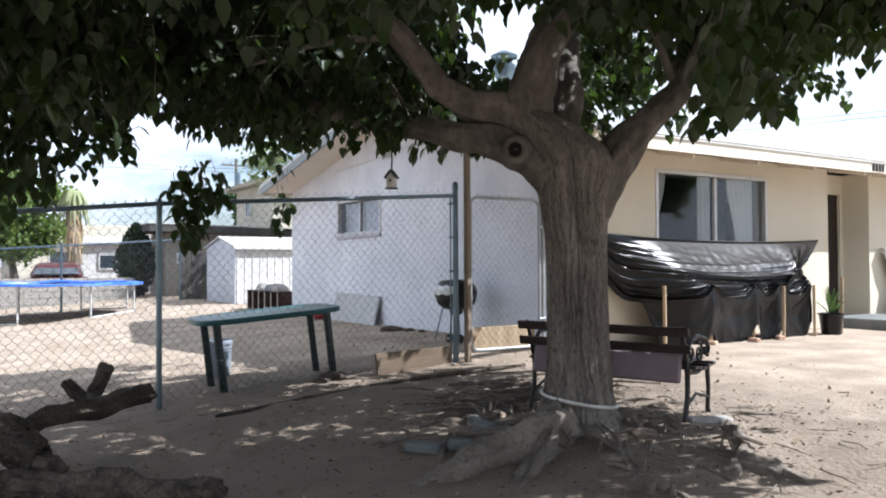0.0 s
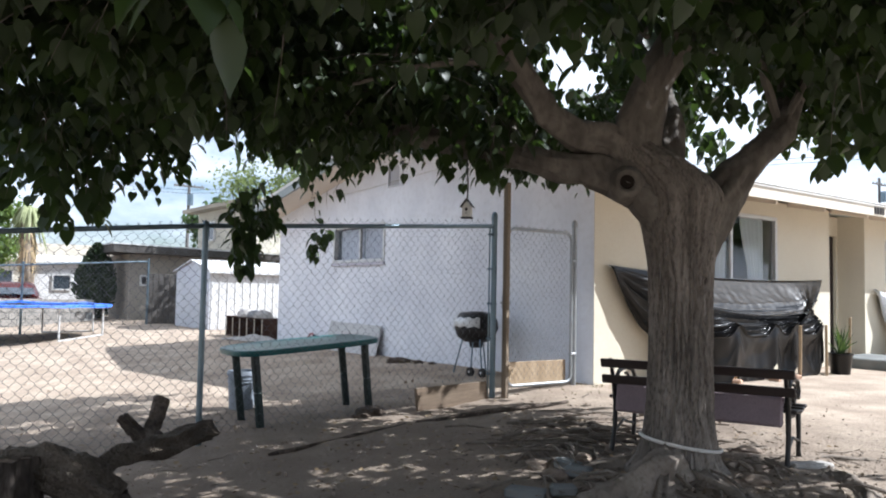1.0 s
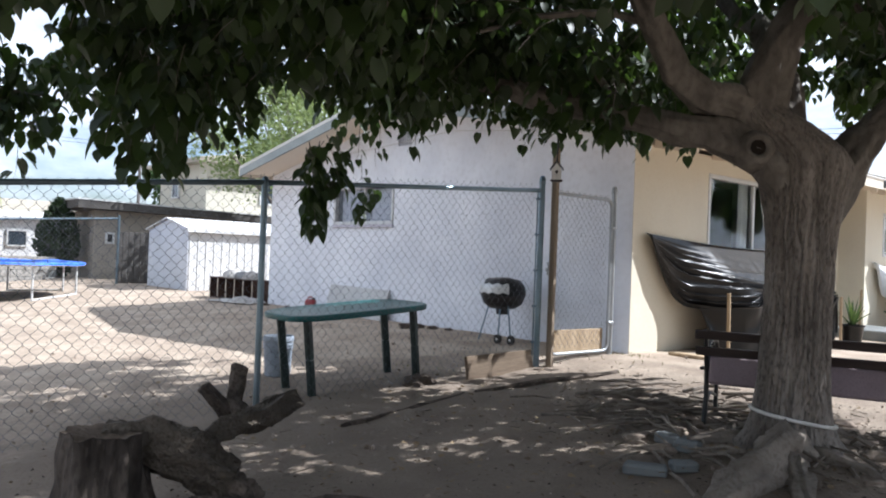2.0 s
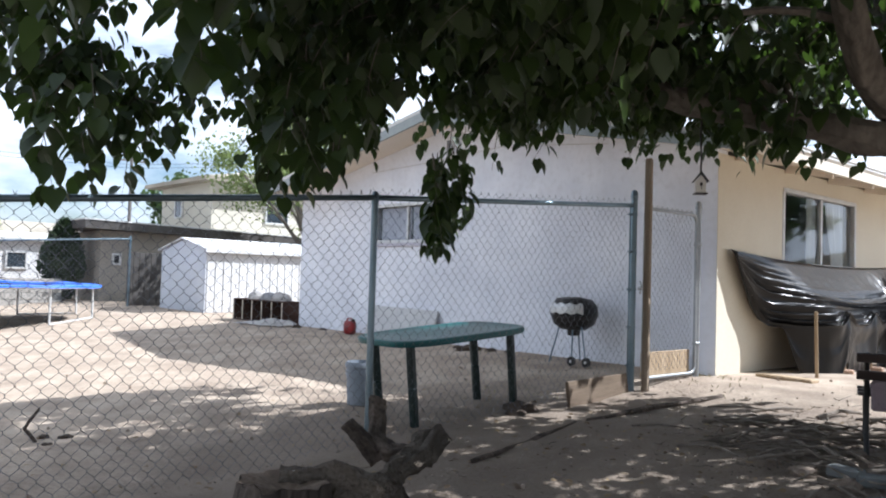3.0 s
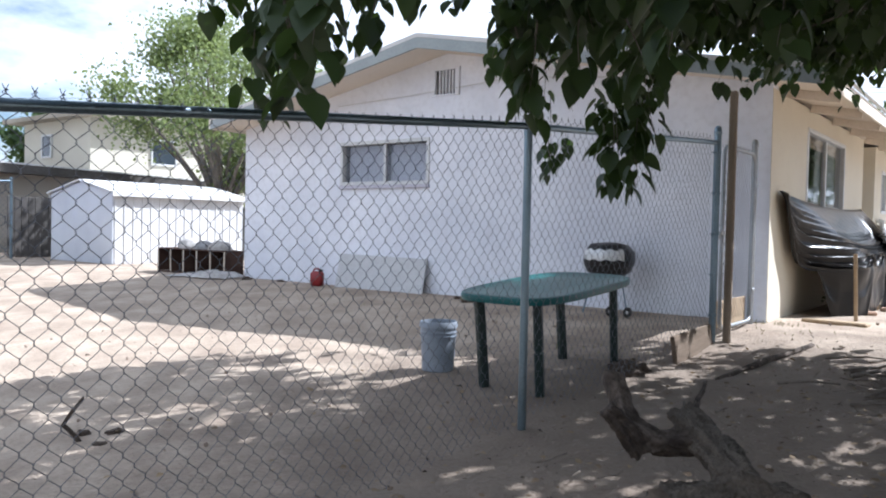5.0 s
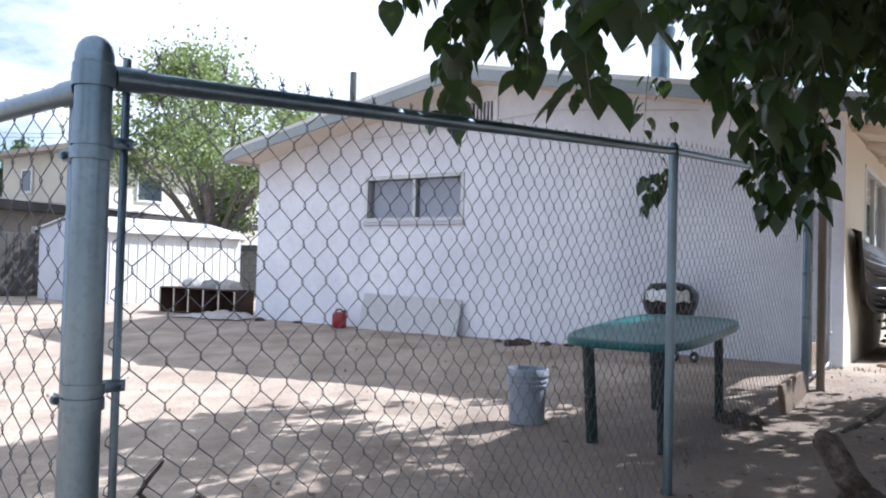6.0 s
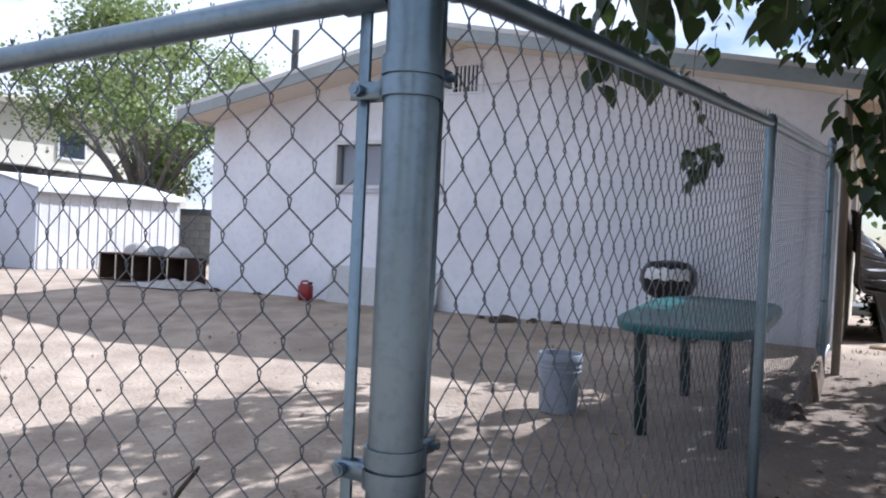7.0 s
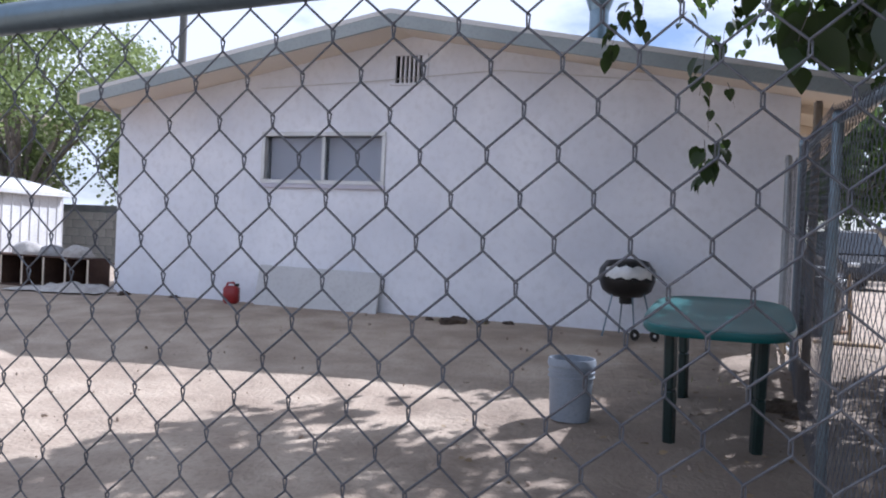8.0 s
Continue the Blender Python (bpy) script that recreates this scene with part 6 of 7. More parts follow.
EARTH = shade("dry_earth", (0.17, 0.132, 0.10), (0.30, 0.24, 0.19), 0.97, 7, 40, (0.10, 0.075, 0.055), 0.5, 0.8, 0.01)
rc = random.Random(33)
for k in range(22):
    a, d, s = rc.uniform(0, 6.28), rc.uniform(0.3, 1.5), rc.uniform(0.025, 0.07)
    x, y = -3.5 + d * math.cos(a), 5.8 + 0.8 * d * math.sin(a)
    me = bmesh.new()
    bmesh.ops.create_icosphere(me, subdivisions=3, radius=1)
    g = Geo()
    for v in me.verts:
        c = v.co.copy()
        f = 1 + 0.4 * noise.noise(c * 1.5 + Vector((k * 7, 0, 0))) + 0.2 * noise.noise(c * 4 + Vector((0, k * 3, 0)))
        g.v.append((c.x * s * 1.4 * f, c.y * s * f, c.z * s * 0.6 * f))
    g.f = [tuple(l.index for l in f.verts) for f in me.faces]
    me.free()
    alone("dirt_clod", g, EARTH, "dry brown lump of earth among the roots", "clod", (x, y, soil(x, y) + 0.005), 25 * k, smooth=True, tidy=False)


# ---- grey cloth crumpled on the soil by the cubby ----
g = Geo()
nx, ny = 60, 26
for j in range(ny + 1):
    for i in range(nx + 1):
        u, v = i / nx, j / ny
        x, y = -15.9 + 1.35 * u + 0.05 * noise.noise(Vector((u * 4, v * 4, 1))), 7.62 + 0.42 * v + 0.16 * u + 0.08 * noise.noise(Vector((u * 5, 0, 4)))
        edge = min(1.0, 6 * min(u, 1 - u, v, 1 - v))
        lump = 0.16 * u * edge * max(0.0, 0.6 + noise.noise(Vector((x * 2.2, y * 4, 3)))) + 0.05 * edge * abs(noise.noise(Vector((x * 7, y * 9, 5))))
        g.v.append((x, y, soil(x, y) + 0.018 + lump))
g.f = [(j * (nx + 1) + i, j * (nx + 1) + i + 1, (j + 1) * (nx + 1) + i + 1, (j + 1) * (nx + 1) + i) for j in range(ny) for i in range(nx)]
alone("cloth", g, SACK, "pale dusty cloth crumpled on the soil before the cubby", "cloth", smooth=True, tidy=False)


# ---- pavers and bricks ----
def stone(name, at, size, material, label, turn, group):
    g = Geo().box((0, 0, size[2] / 2 - 0.015), size, 0.012)
    g.v = [tuple(Vector(v) * (1 + 0.05 * noise.noise(Vector(v) * 11 + Vector((*at, 0))))) for v in g.v]
    return alone(name, g, material, label, "paver" if name == "paver" else "brick", (at[0], at[1], soil(*at)), turn, group)


for x, y, s, tn in ((-4.05, 4.95, (0.24, 0.12, 0.06), 30), (-3.92, 5.12, (0.15, 0.10, 0.06), 55), (-4.08, 5.42, (0.16, 0.10, 0.07), 15), (-4.25, 5.5, (0.2, 0.1, 0.07), -10)):
    stone("paver", (x, y), s, CONCRETE, "grey concrete paver half sunk among the roots", tn, "pavers by the tree")
for x, y, tn in ((-5.93, 10.0, 15), (-5.9, 11.25, -20), (-5.86, 10.7, 5)):
    stone("brick", (x, y), (0.13, 0.09, 0.06), BRICK, "pale brick on the soil beside a stake", tn, "bricks by the stakes")
stone("brick", (-3.22, 6.56), (0.28, 0.11, 0.06), SACK, "pale block under the foot of the bench", 65, "")
stone("brick", (-6.05, 8.75), (0.6, 0.16, 0.05), WOOD_TAN, "short board lying on the soil by the wall", -5, "")

# ---- birdhouse ----
bh = thing("birdhouse", (-5.08, 5.29, 1.85), "small white birdhouse hanging on a dark strap from a limb", "birdhouse", 40)
bh.matrix_basis = pose(-5.08, 5.29, 1.85, 0, 0, 40) @ Matrix.Diagonal((0.68, 0.68, 0.9, 1))
part("box", Geo().prism([(-0.045, 0.0), (0.045, 0.0), (0.045, 0.08), (0, 0.125), (-0.045, 0.08)], -0.045, 0.045, 1), CURTAIN, bh, "white painted box")
for s in (-1, 1):
    part("roof_board", Geo().box((s * 0.033, 0, 0.113), (0.098, 0.125, 0.008), 0.001, Matrix.Rotation(radians(45 * s), 3, "Y")), BLACK_IRON, bh, "dark roof")
part("floor_board", Geo().box((0, 0, -0.006), (0.12, 0.12, 0.01), 0.002), DARK_SLAT, bh)
# Black disc on the front paints the dark of an open hole.
part("entrance", Geo().tube([(0, -0.0475, 0.06), (0, -0.044, 0.06)], 0.014, 14), BLACK_IRON, bh)
part("perch", Geo().tube([(0, -0.045, 0.03), (0, -0.085, 0.03)], 0.004, 6), BLACK_IRON, bh)
part("strap", Geo().tube([(0, 0, 0.14), (0.006, 0, 0.25), (-0.004, 0, 0.40), (0.0, 0.0, 0.52)], 0.009, 6), BLACK_IRON, bh, "dark cloth strap")

# ---- plants before the front wall ----
def spiky_plant(at, blades, length, label, pot=True):
    zb = soil(*at)
    p = thing("potted_plant" if pot else "spiky_plant", (*at, zb), label, "plant")
    rng = random.Random(int(at[1] * 100))
    lift = 0.0
    if pot:
        lift = 0.24
        part("pot", Geo().lathe([(0.001, 0.0), (0.12, 0.0), (0.15, 0.25), (0.165, 0.26), (0.165, 0.28), (0.15, 0.28), (0.13, 0.2), (0.001, 0.2)], 24), BLACK_PLASTIC, p, "black plastic nursery pot", smooth=True)
    for _ in range(blades):
        a, tilt, L = rng.uniform(0, 6.28), rng.uniform(0.1, 0.9), length * rng.uniform(0.6, 1.0)
        d = Vector((math.cos(a), math.sin(a), 0))
        side = Vector((-d.y, d.x, 0))
        pts, w = [], 0.022
        verts = []
        for k in range(6):
            u = k / 5
            c = d * (L * u * math.sin(tilt)) + Vector((0, 0, L * u * math.cos(tilt) - 0.25 * L * u * u * tilt + lift))
            verts += [c - side * w * (1 - u ** 2) + Vector((0, 0, 0.008)), c, c + side * w * (1 - u ** 2) + Vector((0, 0, 0.008))]
        faces = [(k * 3 + i, k * 3 + i + 1, k * 3 + i + 4, k * 3 + i + 3) for k in range(5) for i in range(2)]
        part("blade", Geo().add(verts, faces), LEAF_DARK, p, tidy=False)


spiky_plant((-5.9, 12.38), 26, 0.48, "spiky green yucca in a black pot by the entrance")
spiky_plant((-5.85, 15.2), 18, 0.4, "spiky green plant in a black pot by the entrance")
def shrub(at, radius, height, count, label, seed):
    rng = np.random.default_rng(seed)
    zb = soil(*at)
    s = thing("shrub", (*at, zb), label, "shrub")
    P, W, N, S = [], [], [], []
    for _ in range(9):
        a = rng.uniform(0, 6.28)
        tip = np.array([math.cos(a) * radius * rng.uniform(0.3, 0.9), math.sin(a) * radius * rng.uniform(0.3, 0.9), height * rng.uniform(0.6, 1)])
        part("stem", Geo().tube([(0, 0, -0.02), tuple(tip * 0.5 + np.array([0, 0, 0.05])), tuple(tip)], [0.01, 0.007, 0.003], 5), BARK_SMOOTH, s)
        for _k in range(count // 9):
            u = rng.uniform(0.25, 1)
            P.append(tip * u + rng.normal(0, 0.06, 3))
            W.append(np.array([rng.normal(), rng.normal(), -0.3]))
            N.append(rng.normal(0, 1, 3) + np.array([0, 0, 1]))
            S.append(0.06 * rng.uniform(0.6, 1.2))
    ob = new("foliage", leaf_mesh("foliage", np.array(P), np.array(W), np.array(N), np.array(S), LEAF_DARK))
    ob.parent = s
    ob["kind"] = "stuff"


for k, (y, h) in enumerate(((10.3, 0.55), (11.0, 0.5), (11.75, 0.7))):
    shrub((-6.25, y), 0.3, h, 160, "dark green shrub in the shade behind the plastic sheet", 30 + k)
for k, (y, h) in enumerate(((15.25, 0.6), (15.75, 0.5), (16.3, 0.6))):
    shrub((-6.2, y), 0.3, h, 200, "dark green shrub in the shade under the silver sheet", 50 + k)
SILVER = shade("silver_grey_sheet", (0.50, 0.51, 0.53), (0.60, 0.61, 0.63), 0.4, 3, 14, (0.4, 0.4, 0.42), 0.4, 0.3, 0.01, 0, 0.5)
build_tarp("plastic_sheet", 14.85, 16.9, "silver-grey plastic sheet draped from the front wall over stakes", SILVER, seed=6.0, z_hi=1.5, tuck=(0.9, 0.3), skirt=0.5, drop=0.12, pins=[15.2, 15.9, 16.6])
for y in (15.1, 15.8, 16.5):
    s = Geo().box((0, 0, 0.32), (0.035, 0.03, 0.76), 0.004)
    ob = alone("stake", s, WOOD_TAN, "pale wooden stake driven into the soil before the sheet", "stake", group="stakes along the sheet")
    ob.matrix_basis = pose(-5.93, y, soil(-5.93, y), 2, -2, 10)
alone("doorstep", Geo().box((0, 0, 0.06), (1.1, 1.3, 0.18), 0.015), CONCRETE, "grey concrete slab before the entrance", "step", (-6.1, 14.1, 0.318), kind="structure")
sign = thing("house_sign", (EAVE_F + 0.037, 13.78, roof_top(EAVE_F) - 0.10), "dark marks on the cream fascia over the entrance", "sign")
for k in range(4):
    part("bar", Geo().box((0.006, (k - 1.5) * 0.085, 0.0), (0.008, 0.05, 0.105), 0.002), BLACK_IRON, sign)


# ---- litter on the soil ----
def build_litter():
    rng = np.random.default_rng(3)
    P, W, N, S = [], [], [], []
    for _ in range(1500):
        x, y = rng.normal(-4.2, 2.0), rng.normal(4.6, 2.0)
        if y < -0.8 or y > 7.4 or x < -9:
            continue
        P.append((x, y, soil(x, y) + 0.022))
        a = rng.uniform(0, 6.28)
        W.append((math.cos(a), math.sin(a), rng.uniform(-0.1, 0.35)))
        N.append((rng.normal(0, 0.3), rng.normal(0, 0.3), 1))
        S.append(rng.uniform(0.015, 0.045))
    ob = new("dry_leaves", leaf_mesh("dry_leaves", np.array(P), np.array(W), np.array(N), np.array(S), DRY_LEAF))
    tagged(ob, "dry brown fallen leaves scattered over the soil", "leaf litter", kind="stuff")
    g = Geo()
    for _ in range(230):
        if rng.random() < 0.55:
            x, y = rng.normal(-4.6, 0.7), rng.normal(6.2, 0.55)
        elif rng.random() < 0.5:
            x, y = rng.normal(-2.3, 0.9), rng.normal(6.0, 0.6)
        else:
            x, y = rng.uniform(-7, 0), rng.uniform(2, 8)
        a, L = rng.uniform(0, 6.28), rng.uniform(0.05, 0.24)
        d = np.array([math.cos(a), math.sin(a)])
        pts = []
        for k in range(4):
            u = k / 3 - 0.5
            q = np.array([x, y]) + d * L * u + rng.normal(0, 0.012, 2)
            pts.append((q[0], q[1], soil(q[0], q[1]) + 0.02 + rng.uniform(0, 0.025)))
        g.tube(pts, [0.0035, 0.004, 0.0035, 0.002], 5, cap=False)
    for k in range(60):
        px, py = ((-4.45, 5.72), (-4.45, 5.72), (-2.95, 6.2), (-3.9, 5.2), (-3.1, 5.5))[k % 5]
        x, y = rng.normal(px, 0.28), rng.normal(py, 0.2)
        a, L = rng.normal(2.5, 0.7), rng.uniform(0.15, 0.5)
        dx, dy, z = math.cos(a) * L / 2, math.sin(a) * L / 2, soil(x, y) + rng.uniform(0.02, 0.09)
        r = rng.uniform(0.005, 0.014)
        g.tube([(x - dx, y - dy, z - 0.03), (x + rng.normal(0, 0.02), y + rng.normal(0, 0.02), z), (x + dx, y + dy, z - rng.uniform(0, 0.05))], [r, r, r * 0.6], 6)
    for _ in range(70):
        x, y = rng.normal(-4.75, 0.42), rng.normal(6.35, 0.30)
        a, L, r = rng.normal(0.5, 0.5), rng.uniform(0.18, 0.6), rng.uniform(0.005, 0.016)
        dx, dy, z = math.cos(a) * L / 2, math.sin(a) * L / 2, soil(x, y) + rng.uniform(0.015, 0.10)
        g.tube([(x - dx, y - dy, z - 0.03), (x + rng.normal(0, 0.03), y + rng.normal(0, 0.03), z), (x + dx, y + dy, z - rng.uniform(0, 0.05))], [r, r, r * 0.5], 6)
    alone("fallen_twigs", g, ROOT_BARK, "dry grey twigs scattered among the roots", "twigs", kind="stuff", tidy=False)
    g = Geo()
    # Crumbs also darken the shaded soil; most are left out on the sunny side.
    for _ in range(11000):
        if rng.random() < 0.55:
            a, d = rng.uniform(0, 6.28), 0.3 + abs(rng.normal(0, 1.1))
            x, y = -3.6 + d * math.cos(a), 5.8 + d * math.sin(a)
        elif rng.random() < 0.3:
            x, y = rng.normal(-5.0, 0.35), rng.normal(2.9, 0.35)
        else:
            x, y = rng.uniform(-7, -0.5), rng.uniform(1.5, 7.6)
        if x > -2.4 and rng.random() < 0.8:
            continue
        r = 0.003 + 0.013 * rng.random() ** 2.5
        a, z = rng.uniform(0, 6.28), soil(x, y) + 0.03 * noise.noise(Vector((x * 0.5, y * 0.5, 0))) + 0.004
        c, s, lift = math.cos(a) * r, math.sin(a) * r, rng.uniform(0, r * 0.9)
        g.add([(x - c, y - s, z), (x + 0.4 * s, y - 0.4 * c, z + lift), (x + c, y + s, z + 0.3 * lift), (x - 0.4 * s, y + 0.4 * c, z + 0.6 * lift)], [(0, 1, 2), (0, 2, 3)])
    alone("bark_crumbs", g, CRUMB, "dark bark and leaf crumbs strewn round the roots", "litter", kind="stuff", tidy=False)
    g = Geo()
    for _ in range(900):
        x, y = rng.uniform(-12, 1), rng.uniform(0.5, 9.5)
        if x < -6.7 and y > 8.2:
            continue
        r = 0.004 + 0.014 * rng.random() ** 3
        c = Vector((x, y, soil(x, y) + 0.012))
        m = Euler((rng.uniform(0, 3), rng.uniform(0, 3), rng.uniform(0, 3))).to_matrix()
        g.box(c, (r * 2, r * 1.5, r * 1.2), r * 0.4, m)
    alone("pebbles", g, PEBBLE, "small sandy pebbles strewn over the soil", "pebbles", kind="stuff", tidy=False)
    g = Geo()
    for cx, cy, cnt, spread_r in ((-6.55, 8.2, 60, 0.16), (-7.3, 6.1, 70, 0.3), (-9.9, 7.95, 40, 0.15), (-6.5, 7.6, 30, 0.3), (-11.5, 6.9, 60, 0.5)):
        for _ in range(cnt // 2):
            x, y = cx + rng.normal(0, spread_r), cy + rng.normal(0, spread_r * 0.5)
            if y > 8.3 and x < -6.6:
                continue
            z = soil(x, y)
            a, L = rng.uniform(0, 6.28), rng.uniform(0.02, 0.055)
            dx, dy = math.cos(a) * L * 0.5, math.sin(a) * L * 0.5
            w = 0.003
            g.add([(x - w, y, z), (x + w, y, z), (x + dx * 0.5 + w, y + dy * 0.5, z + L * 0.6), (x + dx * 0.5 - w, y + dy * 0.5, z + L * 0.6), (x + dx, y + dy, z + L * 0.9)], [(0, 1, 2, 3), (3, 2, 4)])
    alone("dry_grass", g, STRAW, "thin dry yellow-green grass tufts along the fence and wall", "grass", kind="stuff", tidy=False)


DRY_LEAF = leafy("dry_leaf", (0.10, 0.07, 0.045), (0.26, 0.19, 0.11), (0.2, 0.14, 0.06), 0.1, 0.8)
CRUMB = shade("bark_crumb", (0.05, 0.038, 0.028), (0.17, 0.135, 0.10), 0.95, 8, 50, vary=0.5, island=True)
PEBBLE = shade("sandy_pebble", (0.27, 0.21, 0.165), (0.38, 0.31, 0.25), 0.95, 8, 60)
STRAW = shade("straw", (0.20, 0.20, 0.08), (0.34, 0.30, 0.15), 0.9, 3, 30)
build_litter()


# ---- far side: neighbours, trees, cars ----
def far_tree(name, at, trunk_h, size, count, leaf, material, label, seed, droop=0.4):
    """A tree with limbs and a ragged crown of clumped leaves. size: half width and half height of the crown."""
    rng = np.random.default_rng(seed)
    zb = soil(at[0], at[1])
    t = thing(name, (at[0], at[1], zb), label, "tree")
    part("trunk", log_geo([(0, 0, -0.1), (0.05, 0.1, trunk_h * 0.5), (0, 0.0, trunk_h)], [0.2, 0.15, 0.12], 12, 0.3, seed), BARK, t).data.shade_smooth()
    P, W, N, S = [], [], [], []
    for _ in range(26):
        d = rng.normal(0, 1, 3)
        d /= np.linalg.norm(d)
        d[2] = d[2] * 0.8 + 0.1
        c = np.array([0, 0, trunk_h + size[1] * 0.75]) + d * np.array([size[0], size[0], size[1]]) * rng.uniform(0.45, 0.95)
        mid = np.array([0, 0, trunk_h]) * 0.5 + c * 0.5 + np.array([0, 0, 0.2])
        part("limb", Geo().tube([(0, 0, trunk_h - 0.05), tuple(mid), tuple(c)], [0.08, 0.045, 0.015], 6), BARK, t, smooth=True)
        r = rng.uniform(0.35, 0.6) * size[0] * 0.62
        for _k in range(count // 26):
            q = rng.normal(0, 0.5, 3) * r
            P.append(c + q * np.array([1, 1, 0.75]))
            W.append(rng.normal(0, 1, 3) + np.array([0, 0, -droop]))
            N.append(rng.normal(0, 1, 3) + np.array([0, 0, 0.8]))
            S.append(leaf * rng.uniform(0.6, 1.3))
    ob = new("crown", leaf_mesh("crown", np.array(P), np.array(W), np.array(N), np.array(S), material))
    ob.parent = t
    ob["kind"] = "stuff"
    return t


far_tree("elm_tree", (-22.3, 13.6), 1.1, (2.9, 3.45), 23000, 0.085, LEAF_FAR, "light green feathery elm behind the shed", 1)
far_tree("elm_tree", (-19.6, 16.0), 0.9, (2.3, 2.2), 13000, 0.09, LEAF_FAR, "light green feathery elm behind the house", 9)
far_tree("shade_tree", (-33.6, 4.6), 1.3, (2.1, 2.3), 15000, 0.15, LEAF_MID, "dense green tree beyond the yard fence", 2)
far_tree("shade_tree", (-33.5, 0.9), 1.4, (2.4, 2.1), 11000, 0.17, LEAF_MID, "dense green tree beyond the yard fence", 3)
far_tree("shade_tree", (-3.0, 36.0), 2.5, (3.6, 3.0), 7000, 0.3, LEAF_DARK, "dark green tree far along the street", 4)
far_tree("shade_tree", (-9.0, 44.0), 2.5, (4.0, 3.4), 6000, 0.34, LEAF_DARK, "dark green tree far along the street", 5)
# Unseen trees added opposite and behind; they darken what the front panes reflect.
for k, (x, y) in enumerate(((9.0, 26.0), (13.0, 19.0), (16.0, 11.0), (5.0, 33.0), (15.0, 3.0), (12.0, -6.0), (2.0, -12.0), (-8.0, -14.0))):
    far_tree("unseen_tree", (x, y), 2.4, (2.6, 2.6), 3200, 0.34, LEAF_DARK, "unseen dark green tree added to darken the front window reflections", 60 + k)
far_tree("shade_tree", (-33.5, 14.5), 2.5, (1.6, 1.5), 3000, 0.2, LEAF_DARK, "dark green tree beside the two-storey house", 6)


def palm(at, h, label):
    zb = soil(*at)
    p = thing("palm_tree", (*at, zb), label, "palm tree")
    part("trunk", log_geo([(0, 0, -0.1), (0.04, 0, h * 0.5), (0, 0, h)], [0.26, 0.22, 0.2], 14, 0.4, 3), WOOD_GREY, p).data.shade_smooth()
    rng = random.Random(8)
    for k in range(150):
        dead = k < 70
        a = rng.uniform(0, 6.28)
        d = Vector((math.cos(a), math.sin(a), 0))
        side = Vector((-d.y, d.x, 0))
        L = rng.uniform(0.8, 1.4)
        rise = rng.uniform(-1.4, -0.9) if dead else rng.uniform(-0.3, 1.0)
        verts, steps = [], 7
        z0 = h - (rng.uniform(0.1, 1.2) if dead else 0)
        for i in range(steps + 1):
            u = i / steps
            c = d * (L * u * (0.30 if dead else 0.55)) + Vector((0, 0, z0 + L * u * rise * 0.7 - (0.4 if dead else 1.15) * u * u * L))
            w = (0.05 if dead else 0.06) * math.sin(math.pi * min(1, 0.15 + u * 0.85))
            verts += [c - side * w, c + Vector((0, 0, 0.03)), c + side * w]
        faces = [(i * 3 + j, i * 3 + j + 1, i * 3 + j + 4, i * 3 + j + 3) for i in range(steps) for j in range(2)]
        part("dead_frond" if dead else "frond", Geo().add(verts, faces), STRAW_PALE if dead else PALM_LEAF, p, tidy=False)


STRAW_PALE = shade("dry_frond", (0.36, 0.27, 0.16), (0.48, 0.37, 0.23), 0.9, 3, 30)
PALM_LEAF = leafy("palm_leaf", (0.20, 0.24, 0.11), (0.38, 0.40, 0.22), (0.3, 0.36, 0.12), 0.25, 0.6)
palm((-30.8, 6.4), 3.7, "palm with a skirt of dry fronds beyond the fence")


def cypress(at, h, label):
    rng = np.random.default_rng(4)
    zb = soil(*at)
    c = thing("conifer", (*at, zb), label, "conifer")
    part("trunk", Geo().tube([(0, 0, -0.1), (0, 0, h * 0.8)], [0.12, 0.04], 10), BARK, c)
    u = rng.random(5000)
    a = rng.uniform(0, 6.28, 5000)
    r = (0.52 * np.sin(np.pi * np.clip(u * 0.9 + 0.1, 0, 1)) ** 0.8) * np.sqrt(rng.random(5000)) * (1 + 0.2 * np.sin(a * 5 + u * 9))
    P = np.stack([r * np.cos(a), r * np.sin(a), 0.05 + u * h], -1)
    W = np.stack([np.cos(a) * 0.5, np.sin(a) * 0.5, np.full(5000, 0.9)], -1) + rng.normal(0, 0.3, (5000, 3))
    ob = new("foliage", leaf_mesh("foliage", P, W, rng.normal(0, 1, (5000, 3)), rng.uniform(0.08, 0.16, 5000), CONIFER))
    ob.parent = c
    ob["kind"] = "stuff"


CONIFER = leafy("conifer_leaf", (0.018, 0.035, 0.018), (0.04, 0.06, 0.03), (0.05, 0.08, 0.02), 0.15, 0.7)
cypress((-26.2, 7.6), 2.2, "dark bushy conifer beside the neighbour's wall")

TAN_WALL = shade("tan_stucco", (0.27, 0.245, 0.21), (0.34, 0.31, 0.27), 0.9, 0.6, 40, (0.2, 0.18, 0.15), 0.35, 0.4, 0.006)
CREAM_WALL = shade("pale_cream_stucco", (0.46, 0.43, 0.36), (0.53, 0.50, 0.42), 0.9, 0.6, 40, (0.5, 0.46, 0.36), 0.3, 0.3, 0.006)
DARK_WOOD = shade("dark_fence_wood", (0.062, 0.058, 0.055), (0.105, 0.098, 0.092), 0.9, 2, 30, (0.04, 0.03, 0.02), 0.5, 0.4, 0.005)
GREY_BLOCK = shade("grey_block", (0.30, 0.285, 0.26), (0.38, 0.36, 0.33), 0.9, 1.5, 30, (0.2, 0.185, 0.16), 0.5, 0.5, 0.008)
